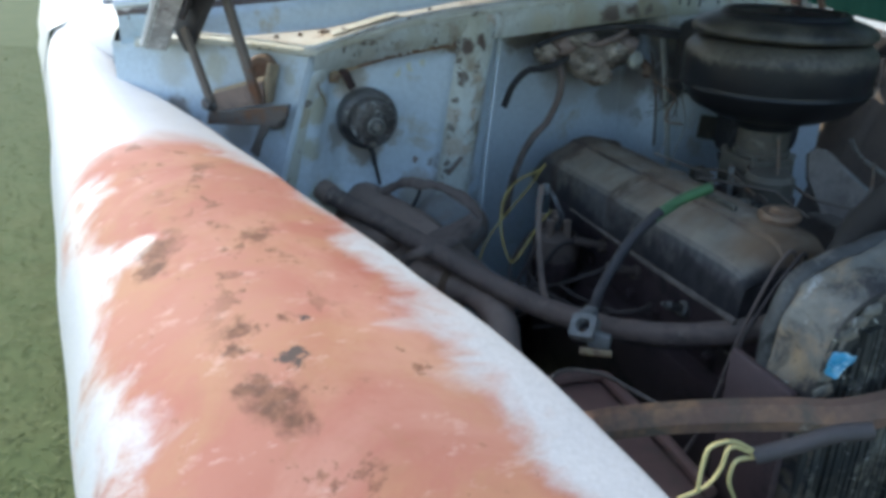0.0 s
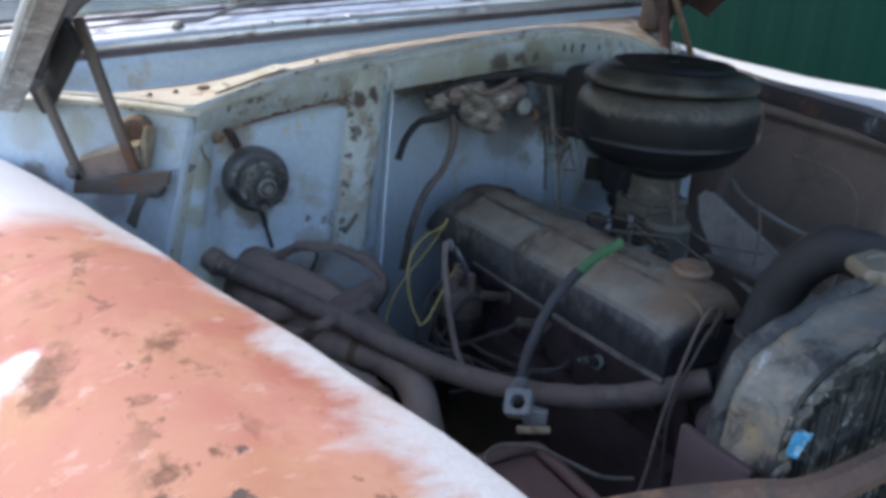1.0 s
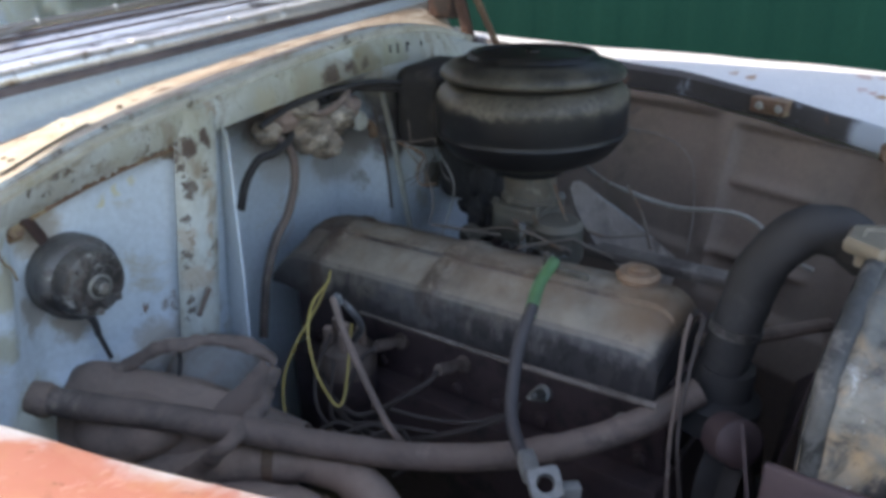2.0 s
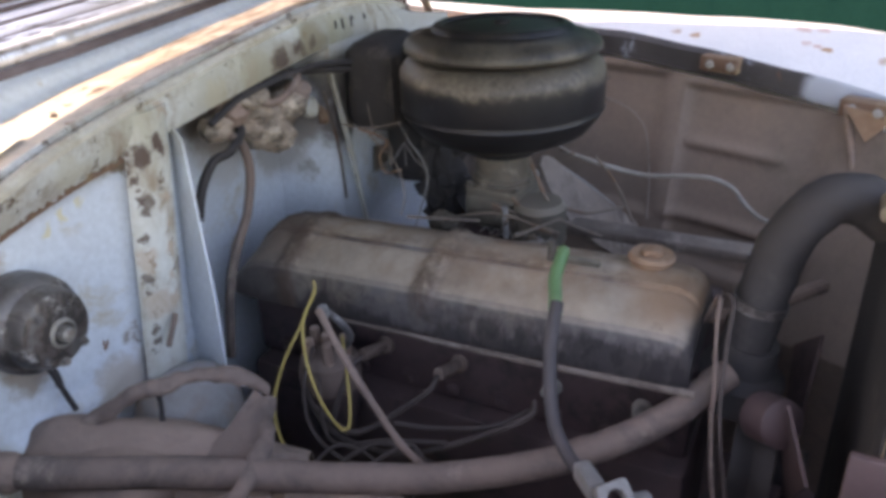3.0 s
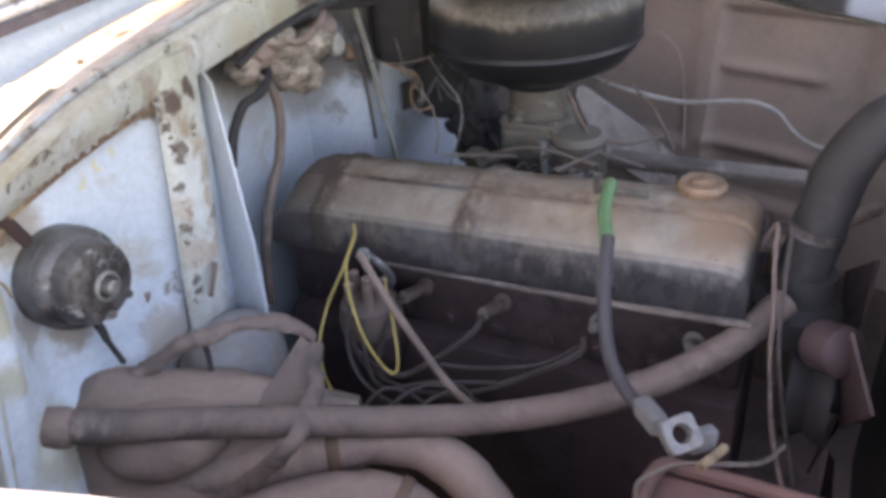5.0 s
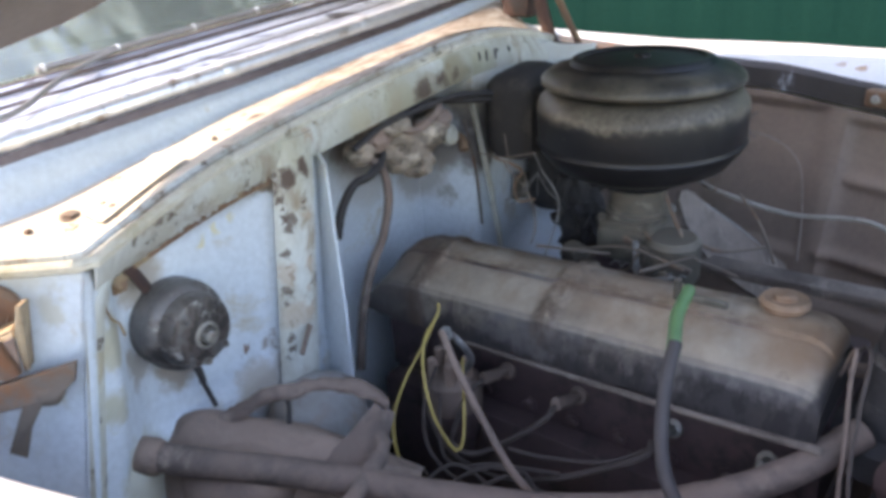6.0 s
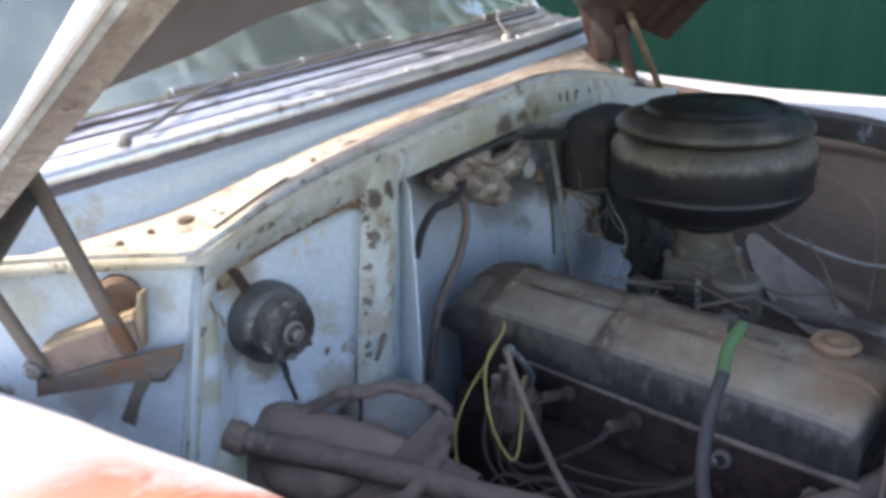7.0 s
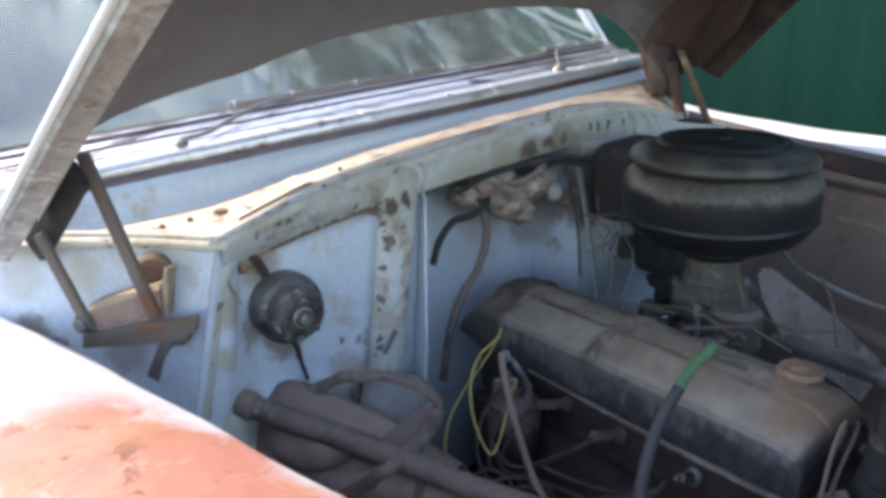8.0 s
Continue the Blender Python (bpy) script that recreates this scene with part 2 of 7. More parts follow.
WALL_MARKS = [(-0.655, 1.15, 0.985, 0.030, (0.22, 0.165, 0.125), 0.8), (-0.63, 1.13, 0.962, 0.024, (0.17, 0.125, 0.10), 0.85), (-0.60, 1.10, 1.055, 0.035, OLIVE_STAIN, 0.6), (-0.66, 1.15, 1.05, 0.04, (0.42, 0.40, 0.35), 0.6), (-0.565, 1.07, 0.965, 0.035, (0.30, 0.27, 0.25), 0.7), (-0.50, 1.01, 1.06, 0.02, OLIVE_STAIN, 0.5), (0.15, 1.04, 1.01, 0.05, (0.10, 0.08, 0.07), 0.9), (0.14, 1.04, 1.07, 0.05, (0.09, 0.07, 0.06), 0.9), (0.10, 1.09, 1.01, 0.05, (0.16, 0.13, 0.11), 0.8), (0.10, 1.08, 0.94, 0.03, (0.22, 0.19, 0.16), 0.7), (-0.384, 1.035, 0.932, 0.034, (0.27, 0.21, 0.155), 0.85), (-0.400, 1.035, 1.035, 0.034, (0.33, 0.27, 0.20), 0.8), (-0.425, 1.033, 0.955, 0.024, (0.30, 0.25, 0.20), 0.7), (-0.343, 1.04, 0.955, 0.024, (0.36, 0.31, 0.26), 0.7), (-0.46, 1.01, 1.01, 0.03, OLIVE_STAIN, 0.8), (-0.475, 1.01, 0.95, 0.025, OLIVE_STAIN, 0.8),
              (-0.45, 1.01, 0.86, 0.05, OLIVE_STAIN, 0.7), (-0.30, 1.035, 0.86, 0.04, (0.36, 0.31, 0.25), 0.8), (-0.24, 1.035, 0.88, 0.04, (0.30, 0.25, 0.20), 0.8), (-0.242, 1.03, 1.078, 0.016, BROWN_STAIN, 0.95),
              (-0.205, 1.03, 1.082, 0.018, BROWN_STAIN, 0.95), (-0.27, 1.03, 1.088, 0.012, BROWN_STAIN, 0.8), (-0.31, 1.03, 1.084, 0.010, BROWN_STAIN, 0.7), (-0.215, 1.02, 0.93, 0.014, BROWN_STAIN, 0.8), (-0.275, 1.035, 0.905, 0.010, BROWN_STAIN, 0.8),
              (-0.33, 1.04, 1.045, 0.007, YELLOW_MARK, 0.5), (-0.31, 1.04, 1.055, 0.007, YELLOW_MARK, 0.5), (-0.29, 1.04, 1.06, 0.006, YELLOW_MARK, 0.4), (-0.52, 1.05, 0.93, 0.03, OLIVE_STAIN, 0.6), (-0.50, 1.04, 0.86, 0.014, BROWN_STAIN, 0.9),
              (0.0, 1.13, 1.06, 0.085, (0.20, 0.155, 0.12), 0.9), (-0.09, 1.13, 1.09, 0.05, (0.16, 0.12, 0.09), 0.9), (0.09, 1.13, 1.07, 0.06, (0.13, 0.10, 0.08), 0.9), (0.0, 1.12, 1.0, 0.06, (0.40, 0.38, 0.36), 0.5), (0.10, 1.12, 0.97, 0.05, (0.30, 0.27, 0.24), 0.7)]
M_WHITE_FAR = weathered("old_white_paint_rust_spots", (0.80, 0.80, 0.80), (0.70, 0.71, 0.72), 5, rough=(0.28, 0.5), bump=0.05, fine=240, coat=0.15, extra=stains(FAR_MARKS))
M_BLUE = weathered("pale_blue_paint", (0.63, 0.70, 0.75), (0.55, 0.61, 0.66), 5, spots=(((0.42, 0.37, 0.28), 0.62, 0.72, 9), (RUST, 0.70, 0.72, 30)), rough=(0.4, 0.65), bump=0.10, extra=stains(WALL_MARKS, (1.06, 1.10, (0.40, 0.37, 0.27))))
PEEL, CHIP = (0.43, 0.33, 0.24), (0.09, 0.055, 0.04)
LEDGE_MARKS = [(-0.20, 1.075, 1.135, 0.022, PEEL, 0.5), (-0.16, 1.09, 1.14, 0.03, PEEL, 0.6), (0.05, 1.08, 1.155, 0.04, PEEL, 0.7), (0.12, 1.09, 1.16, 0.045, PEEL, 0.7), (0.19, 1.09, 1.16, 0.05, PEEL, 0.7), (0.27, 1.10, 1.15, 0.05, PEEL, 0.7), (-0.13, 1.085, 1.142, 0.024, PEEL, 0.7), (-0.09, 1.090, 1.146, 0.026, PEEL, 0.85), (-0.04, 1.092, 1.150, 0.03, PEEL, 0.85), (0.02, 1.095, 1.155, 0.028, PEEL, 0.9), (0.08, 1.10, 1.158, 0.032, PEEL, 0.85), (0.15, 1.10, 1.158, 0.03, PEEL, 0.7), (0.22, 1.11, 1.155, 0.03, PEEL, 0.8), (0.30, 1.12, 1.15, 0.035, PEEL, 0.9),
               (-0.204, 1.083, 1.135, 0.012, CHIP, 0.9), (-0.26, 1.085, 1.128, 0.005, CHIP, 0.8), (-0.03, 1.08, 1.15, 0.008, CHIP, 0.8), (0.05, 1.09, 1.156, 0.01, CHIP, 0.8), (-0.36, 1.10, 1.115, 0.006, CHIP, 0.7)]
BORDER_MARKS = [(-0.10, 1.02, 1.10, 0.055, (0.36, 0.34, 0.27), 0.5), (0.0, 1.02, 1.115, 0.06, (0.31, 0.29, 0.22), 0.6), (0.10, 1.02, 1.125, 0.06, (0.27, 0.25, 0.18), 0.65), (0.19, 1.02, 1.13, 0.05, (0.30, 0.29, 0.24), 0.6), (0.03, 1.02, 1.118, 0.040, (0.24, 0.20, 0.13), 0.6), (0.085, 1.02, 1.122, 0.040, (0.22, 0.18, 0.10), 0.65), (-0.03, 1.02, 1.112, 0.040, (0.34, 0.31, 0.21), 0.6), (0.15, 1.02, 1.13, 0.036, (0.30, 0.28, 0.17), 0.6), (0.065, 1.02, 1.118, 0.014, CHIP, 0.85), (0.025, 1.02, 1.112, 0.012, CHIP, 0.8)] + [(-0.246 + 0.15 * (0.880 + 0.0135 * k - 1.0) + (0.0, 0.003, 0.001, 0.006)[k % 4], 1.02, 0.880 + 0.0135 * k, (0.0045, 0.0078, 0.0055, 0.0035, 0.0065)[k % 5], CHIP, 0.85) for k in range(14) if k % 6 != 4] + [(-0.214 + 0.15 * (0.90 + 0.027 * k - 1.0), 1.02, 0.90 + 0.027 * k, (0.006, 0.009)[k % 2], PEEL, 0.8) for k in range(6)] + [(-0.228, 1.024, 1.082, 0.015, CHIP, 0.95), (-0.204, 1.022, 1.090, 0.014, CHIP, 0.95), (-0.25, 1.024, 1.079, 0.012, CHIP, 0.9), (-0.17, 1.02, 1.098, 0.010, CHIP, 0.85), (0.12, 1.02, 1.15, 0.012, CHIP, 0.8), (0.16, 1.02, 1.145, 0.012, CHIP, 0.8), (-0.216, 1.024, 1.070, 0.007, CHIP, 0.9), (-0.238, 1.024, 1.066, 0.006, CHIP, 0.9), (-0.196, 1.022, 1.104, 0.006, CHIP, 0.9), (-0.274, 1.022, 1.083, 0.006, CHIP, 0.8), (-0.295, 1.02, 1.078, 0.005, CHIP, 0.8), (-0.15, 1.02, 1.104, 0.007, CHIP, 0.7), (-0.12, 1.02, 1.118, 0.005, CHIP, 0.7), (0.0, 1.02, 1.128, 0.008, CHIP, 0.8), (0.045, 1.02, 1.138, 0.008, CHIP, 0.85), (0.10, 1.02, 1.145, 0.007, CHIP, 0.8), (-0.19, 1.022, 1.118, 0.010, PEEL, 0.8), (-0.232, 1.02, 1.04, 0.010, CHIP, 0.8), (-0.25, 1.02, 0.98, 0.016, PEEL, 0.6), (-0.245, 1.02, 0.93, 0.02, PEEL, 0.6),
                (-0.10, 1.02, 1.11, 0.025, (0.42, 0.38, 0.27), 0.7), (-0.04, 1.022, 1.112, 0.022, (0.36, 0.31, 0.22), 0.7), (0.02, 1.022, 1.12, 0.022, CHIP, 0.85), (0.055, 1.02, 1.128, 0.016, CHIP, 0.9), (0.075, 1.02, 1.14, 0.014, (0.20, 0.13, 0.05), 0.95), (0.09, 1.02, 1.125, 0.014, CHIP, 0.8),
                (-0.31, 1.015, 1.095, 0.022, (0.47, 0.45, 0.35), 0.6), (-0.38, 1.01, 1.075, 0.02, (0.50, 0.47, 0.38), 0.5), (-0.44, 1.0, 1.05, 0.012, (0.35, 0.25, 0.14), 0.7), (-0.48, 0.995, 1.0, 0.02, (0.40, 0.34, 0.22), 0.7), (-0.47, 0.995, 1.02, 0.006, CHIP, 0.8)]
def worn_ledge(nt, tc, col):
    """Cream paint over the near half, worn to tan primer in ragged streaks over the rest."""
    col, dirt = stains(LEDGE_MARKS)(nt, tc, col)
    sep = nt.nodes.new("ShaderNodeSeparateXYZ")
    nt.links.new(tc.outputs["Object"], sep.inputs[0])
    mp = nt.nodes.new("ShaderNodeMapping")
    mp.inputs["Scale"].default_value = (0.35, 1, 1)
    nt.links.new(tc.outputs["Object"], mp.inputs["Vector"])
    n = noised(nt, mp.outputs["Vector"], 34, 9, 0.75, 0.4)
    streak = noised(nt, mp.outputs["Vector"], 120, 6, 0.7, 0.2)
    f = calc(nt, "MULTIPLY", span(nt, calc(nt, "MULTIPLY_ADD", n, 0.8, sep.outputs["X"]), 0.12, 0.48), 0.85)
    col = mixed(nt, f, col, mixed(nt, ramp(nt, n, 0.44, 0.56), (0.38, 0.36, 0.32), (0.15, 0.115, 0.085)))
    specks = calc(nt, "MULTIPLY", calc(nt, "MULTIPLY", ramp(nt, streak, 0.50, 0.57), calc(nt, "MULTIPLY_ADD", f, 0.85, 0.10)), 0.9)
    col = mixed(nt, specks, col, (0.11, 0.075, 0.05))
    return col, calc(nt, "MAXIMUM", dirt, f)


M_BORDER = weathered("cream_border_with_rust", (0.63, 0.66, 0.64), (0.53, 0.54, 0.48), 9, spots=(((0.43, 0.42, 0.33), 0.50, 0.68, 10), ((0.30, 0.24, 0.17), 0.56, 0.69, 36), ((0.11, 0.075, 0.05), 0.638, 0.67, 75)), rough=(0.4, 0.65), bump=0.3, stretch=(1, 1, 0.6), extra=stains(BORDER_MARKS))
M_LIP = weathered("cream_cowl_lip", (0.66, 0.65, 0.56), (0.56, 0.52, 0.42), 14, spots=(((0.40, 0.35, 0.23), 0.56, 0.70, 18), ((0.12, 0.085, 0.055), 0.64, 0.69, 40)), rough=(0.3, 0.6), bump=0.25)
M_COWL = weathered("cowl_paint_ochre_dust", (0.62, 0.60, 0.53), (0.55, 0.49, 0.40), 7, spots=(((0.46, 0.36, 0.26), 0.56, 0.72, 12), ((0.20, 0.10, 0.05), 0.63, 0.68, 40)), rough=(0.45, 0.7), bump=0.25, extra=worn_ledge)
M_COWL_BLUE = weathered("cowl_step_paint", (0.58, 0.66, 0.70), (0.50, 0.58, 0.63), 5, spots=((OCHRE, 0.62, 0.72, 12),), rough=(0.35, 0.55), bump=0.08)
M_BROWN = weathered("brown_primer_apron", (0.19, 0.135, 0.11), (0.14, 0.105, 0.09), 6, spots=((GRIME, 0.58, 0.70, 14),), dust=(DUST, 0.35), rough=(0.55, 0.8), bump=0.15)
def ringed(nt, tc):
    """How far a point lies from the upright axis of its thing, and its height."""
    sep = nt.nodes.new("ShaderNodeSeparateXYZ")
    nt.links.new(tc.outputs["Object"], sep.inputs[0])
    x, y = sep.outputs["X"], sep.outputs["Y"]
    return calc(nt, "SQRT", calc(nt, "ADD", calc(nt, "MULTIPLY", x, x), calc(nt, "MULTIPLY", y, y))), sep.outputs["Z"]


def lid_dust(nt, tc, col):
    """Olive dust lying on the sloping rim, wiped thinner on the raised middle."""
    r, _ = ringed(nt, tc)
    n = noised(nt, tc.outputs["Object"], 20, 7, 0.7, 0.4)
    fine_ = ramp(nt, noised(nt, tc.outputs["Object"], 160, 4, 0.7), 0.35, 0.7)
    rim = calc(nt, "MULTIPLY", span(nt, calc(nt, "MULTIPLY_ADD", n, 0.02, r), 0.096, 0.112), calc(nt, "MULTIPLY_ADD", ramp(nt, n, 0.40, 0.62), 0.5, 0.12))
    thin = calc(nt, "MULTIPLY", ramp(nt, n, 0.46, 0.72), 0.22)
    f = calc(nt, "MULTIPLY", calc(nt, "MAXIMUM", rim, thin), calc(nt, "MULTIPLY_ADD", fine_, 0.3, 0.7))
    return mixed(nt, f, col, (0.165, 0.145, 0.11)), calc(nt, "MULTIPLY", f, 1.1)


def bowl_dust(nt, tc, col):
    """Thick tan dust on the shoulder with a ragged lower limit, cobweb specks below."""
    _, z = ringed(nt, tc)
    n = noised(nt, tc.outputs["Object"], 26, 7, 0.72, 0.5)
    fine_ = noised(nt, tc.outputs["Object"], 150, 5, 0.7)
    top = calc(nt, "MULTIPLY", span(nt, calc(nt, "MULTIPLY_ADD", n, 0.030, z), 0.100, 0.116), calc(nt, "MULTIPLY", calc(nt, "MULTIPLY_ADD", ramp(nt, fine_, 0.30, 0.62), 0.35, 0.32), calc(nt, "MULTIPLY_ADD", ramp(nt, n, 0.34, 0.60), 0.5, 0.5)))
    specks = calc(nt, "MULTIPLY", ramp(nt, fine_, 0.62, 0.72), 0.16)
    smear = calc(nt, "MULTIPLY", ramp(nt, n, 0.60, 0.74), 0.12)
    f = calc(nt, "MAXIMUM", top, calc(nt, "MAXIMUM", specks, smear))
    return mixed(nt, f, col, (0.22, 0.19, 0.145)), calc(nt, "MULTIPLY", f, 1.1)


M_BLACK = weathered("black_enamel_dusty", (0.010, 0.010, 0.012), (0.018, 0.018, 0.020), 8, rough=(0.28, 0.5), bump=0.08, extra=bowl_dust)
M_LID = weathered("black_enamel_lid", (0.010, 0.011, 0.013), (0.017, 0.017, 0.018), 7, rough=(0.28, 0.5), bump=0.08, extra=lid_dust)
for m in (M_BLACK, M_LID):
    m.node_tree.nodes["Principled BSDF"].inputs["Specular IOR Level"].default_value = 0.3


def oil_blots(nt, tc, col):
    """Black oil bled out above the gasket, rusty patches along the crown, darker colour at both ends."""
    sep = nt.nodes.new("ShaderNodeSeparateXYZ")
    nt.links.new(tc.outputs["Object"], sep.inputs[0])
    rise = calc(nt, "ADD", calc(nt, "SUBTRACT", sep.outputs["Z"], 0.418), calc(nt, "MULTIPLY", calc(nt, "ADD", sep.outputs["Y"], 0.23), 0.05))
    drip = nt.nodes.new("ShaderNodeMapping")
    drip.inputs["Scale"].default_value = (1, 1, 0.45)
    nt.links.new(tc.outputs["Object"], drip.inputs["Vector"])
    n = noised(nt, drip.outputs["Vector"], 34, 7, 0.7, 0.3)
    slow = noised(nt, tc.outputs["Object"], 9, 4, 0.6)
    limit = calc(nt, "MULTIPLY_ADD", n, 0.095, calc(nt, "MULTIPLY_ADD", slow, 0.07, -0.066))
    limit = calc(nt, "MULTIPLY_ADD", span(nt, sep.outputs["Y"], -0.06, -0.24), 0.024, limit)
    band = calc(nt, "MULTIPLY", span(nt, calc(nt, "SUBTRACT", rise, limit), 0.012, -0.006), 0.9)
    front = calc(nt, "MULTIPLY", span(nt, calc(nt, "ADD", sep.outputs["Y"], calc(nt, "MULTIPLY", n, 0.03)), -0.245, -0.262), 0.8)
    dark = calc(nt, "MAXIMUM", band, front)
    col = mixed(nt, calc(nt, "MULTIPLY", dark, 0.9), col, (0.030, 0.027, 0.030))
    crown = calc(nt, "MULTIPLY", span(nt, rise, 0.050, 0.068), ramp(nt, noised(nt, tc.outputs["Object"], 13, 7, 0.7), 0.40, 0.58))
    col = mixed(nt, calc(nt, "MULTIPLY", crown, 0.7), col, (0.28, 0.185, 0.12))
    for yc in (0.015, 0.205):
        near = span(nt, calc(nt, "ABSOLUTE", calc(nt, "SUBTRACT", sep.outputs["Y"], yc)), 0.026, 0.010)
        col = mixed(nt, calc(nt, "MULTIPLY", calc(nt, "MULTIPLY", near, ramp(nt, n, 0.40, 0.58)), 0.8), col, (0.11, 0.07, 0.048))
    seam = span(nt, calc(nt, "ABSOLUTE", calc(nt, "SUBTRACT", rise, 0.0785)), 0.006, 0.001)
    col = mixed(nt, calc(nt, "MULTIPLY", calc(nt, "MULTIPLY", seam, ramp(nt, n, 0.42, 0.55)), 0.6), col, (0.12, 0.07, 0.045))
    # smudges, and a darker brown towards the rear end
    smudge = ramp(nt, noised(nt, tc.outputs["Object"], 8, 6, 0.7), 0.50, 0.66)
    rear = calc(nt, "MAXIMUM", span(nt, calc(nt, "ADD", sep.outputs["Y"], calc(nt, "MULTIPLY", smudge, 0.05)), 0.17, 0.26), calc(nt, "MULTIPLY", smudge, 0.45))
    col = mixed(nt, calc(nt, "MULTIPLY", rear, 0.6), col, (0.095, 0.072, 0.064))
    runs = calc(nt, "MULTIPLY", calc(nt, "MULTIPLY", span(nt, rise, 0.058, 0.024), ramp(nt, noised(nt, drip.outputs["Vector"], 60, 6, 0.7, 0.2), 0.47, 0.56)), span(nt, sep.outputs["Y"], 0.10, -0.10))
    col = mixed(nt, calc(nt, "MULTIPLY", runs, 0.85), col, (0.028, 0.025, 0.027))
    nose = calc(nt, "MULTIPLY", calc(nt, "MULTIPLY", span(nt, calc(nt, "MULTIPLY_ADD", n, 0.07, sep.outputs["Y"]), -0.150, -0.215), span(nt, rise, 0.045, 0.065)), ramp(nt, slow, 0.36, 0.60))
    col = mixed(nt, calc(nt, "MULTIPLY", nose, 0.7), col, (0.20, 0.115, 0.062))
    return col, calc(nt, "MULTIPLY", crown, 0.8)


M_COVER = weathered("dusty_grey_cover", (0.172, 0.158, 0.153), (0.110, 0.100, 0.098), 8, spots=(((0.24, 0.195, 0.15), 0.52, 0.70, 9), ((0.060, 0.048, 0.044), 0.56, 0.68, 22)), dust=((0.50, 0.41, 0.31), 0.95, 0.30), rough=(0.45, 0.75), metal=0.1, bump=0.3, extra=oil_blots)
M_BLOCK = weathered("oily_black_block", (0.066, 0.042, 0.044), (0.100, 0.064, 0.064), 14, spots=(((0.036, 0.026, 0.027), 0.56, 0.66, 20),), dust=((0.13, 0.09, 0.080), 0.2), rough=(0.5, 0.8), bump=0.4)
M_HOSE = weathered("dusty_rubber_hose", (0.150, 0.105, 0.088), (0.225, 0.160, 0.130), 18, spots=(((0.07, 0.054, 0.048), 0.54, 0.66, 20), ((0.32, 0.255, 0.21), 0.62, 0.72, 26)), dust=((0.27, 0.205, 0.17), 0.5), rough=(0.75, 0.95), bump=0.45)
M_TUBE = weathered("brown_dusty_tube", (0.225, 0.158, 0.130), (0.32, 0.228, 0.185), 10, spots=(((0.12, 0.086, 0.076), 0.54, 0.66, 14),), dust=((0.52, 0.39, 0.31), 0.6), rough=(0.75, 0.95), bump=0.35)
M_SHELL = weathered("reddish_dusty_steel", (0.13, 0.07, 0.062), (0.19, 0.105, 0.09), 8, spots=((GRIME, 0.56, 0.68, 16),), dust=((0.30, 0.18, 0.15), 0.5), rough=(0.7, 0.9), bump=0.3)
M_RUBBER = weathered("black_rubber_hose", (0.022, 0.020, 0.021), (0.036, 0.032, 0.032), 12, spots=(((0.055, 0.048, 0.045), 0.58, 0.70, 18),), dust=((0.060, 0.054, 0.051), 0.4), rough=(0.72, 0.9), bump=0.2)
M_CASTING = weathered("dusty_brown_casting", (0.235, 0.162, 0.128), (0.31, 0.215, 0.170), 10, spots=(((0.12, 0.085, 0.072), 0.52, 0.66, 15), ((0.38, 0.29, 0.235), 0.58, 0.74, 11)), dust=((0.38, 0.28, 0.225), 0.5), rough=(0.75, 0.95), bump=0.5)
M_BULGE = weathered("grimy_blue_grey_housing", (0.33, 0.35, 0.36), (0.26, 0.26, 0.255), 14, spots=(((0.26, 0.19, 0.15), 0.50, 0.64, 14),), dust=((0.40, 0.33, 0.28), 0.35), rough=(0.6, 0.85), bump=0.2)
# near-black base paints in shade under the fender edge, plus rust and blue-grey patches
M_GUTTER = weathered("shaded_grey_edge", (0.030, 0.027, 0.028), (0.062, 0.056, 0.056), 9, spots=(((0.30, 0.34, 0.40), 0.64, 0.70, 9), (RUST, 0.60, 0.68, 16)), rough=(0.5, 0.75), bump=0.25, extra=stains([(0.48 - 0.015 * k, 0.435 - 0.045 * k, 1.012 - 0.004 * k, 0.042, (0.40, 0.44, 0.49), 0.9) for k in range(6)]))
M_LEVER = weathered("grey_brown_lever", (0.16, 0.13, 0.11), (0.11, 0.09, 0.08), 16, spots=((RUST, 0.58, 0.68, 22),), dust=(DUST, 0.4), rough=(0.55, 0.8), metal=0.2, bump=0.3)
# warm ochre paints sunlight on the hinge bracket's upper faces
M_HINGE_SUNLIT = weathered("sunlit_ochre_bracket", (0.44, 0.34, 0.22), (0.34, 0.255, 0.165), 16, spots=(((0.15, 0.10, 0.07), 0.56, 0.68, 30),), rough=(0.6, 0.85), bump=0.3)
M_RUSTY = weathered("rusty_steel", (0.20, 0.11, 0.07), (0.13, 0.075, 0.05), 16, spots=((OCHRE, 0.58, 0.7, 20),), dust=(DUST, 0.4), rough=(0.7, 0.9), bump=0.5)
M_STEEL = weathered("grey_steel", (0.33, 0.32, 0.30), (0.25, 0.23, 0.2), 18, spots=((RUST, 0.62, 0.7, 30),), rough=(0.4, 0.65), metal=0.5, bump=0.25)
M_RAIL = weathered("cream_rail_scuffed", (0.42, 0.41, 0.385), (0.32, 0.312, 0.295), 22, spots=(((0.22, 0.205, 0.19), 0.54, 0.66, 38), ((0.60, 0.60, 0.59), 0.55, 0.68, 44), ((0.14, 0.11, 0.09), 0.66, 0.70, 60)), rough=(0.5, 0.8), bump=0.35)
M_UNDER = weathered("hood_underside_paint", (0.125, 0.118, 0.115), (0.085, 0.075, 0.068), 3.5, spots=((GRIME, 0.56, 0.72, 8), ((0.17, 0.165, 0.165), 0.58, 0.70, 4)), rough=(0.45, 0.7), bump=0.2)
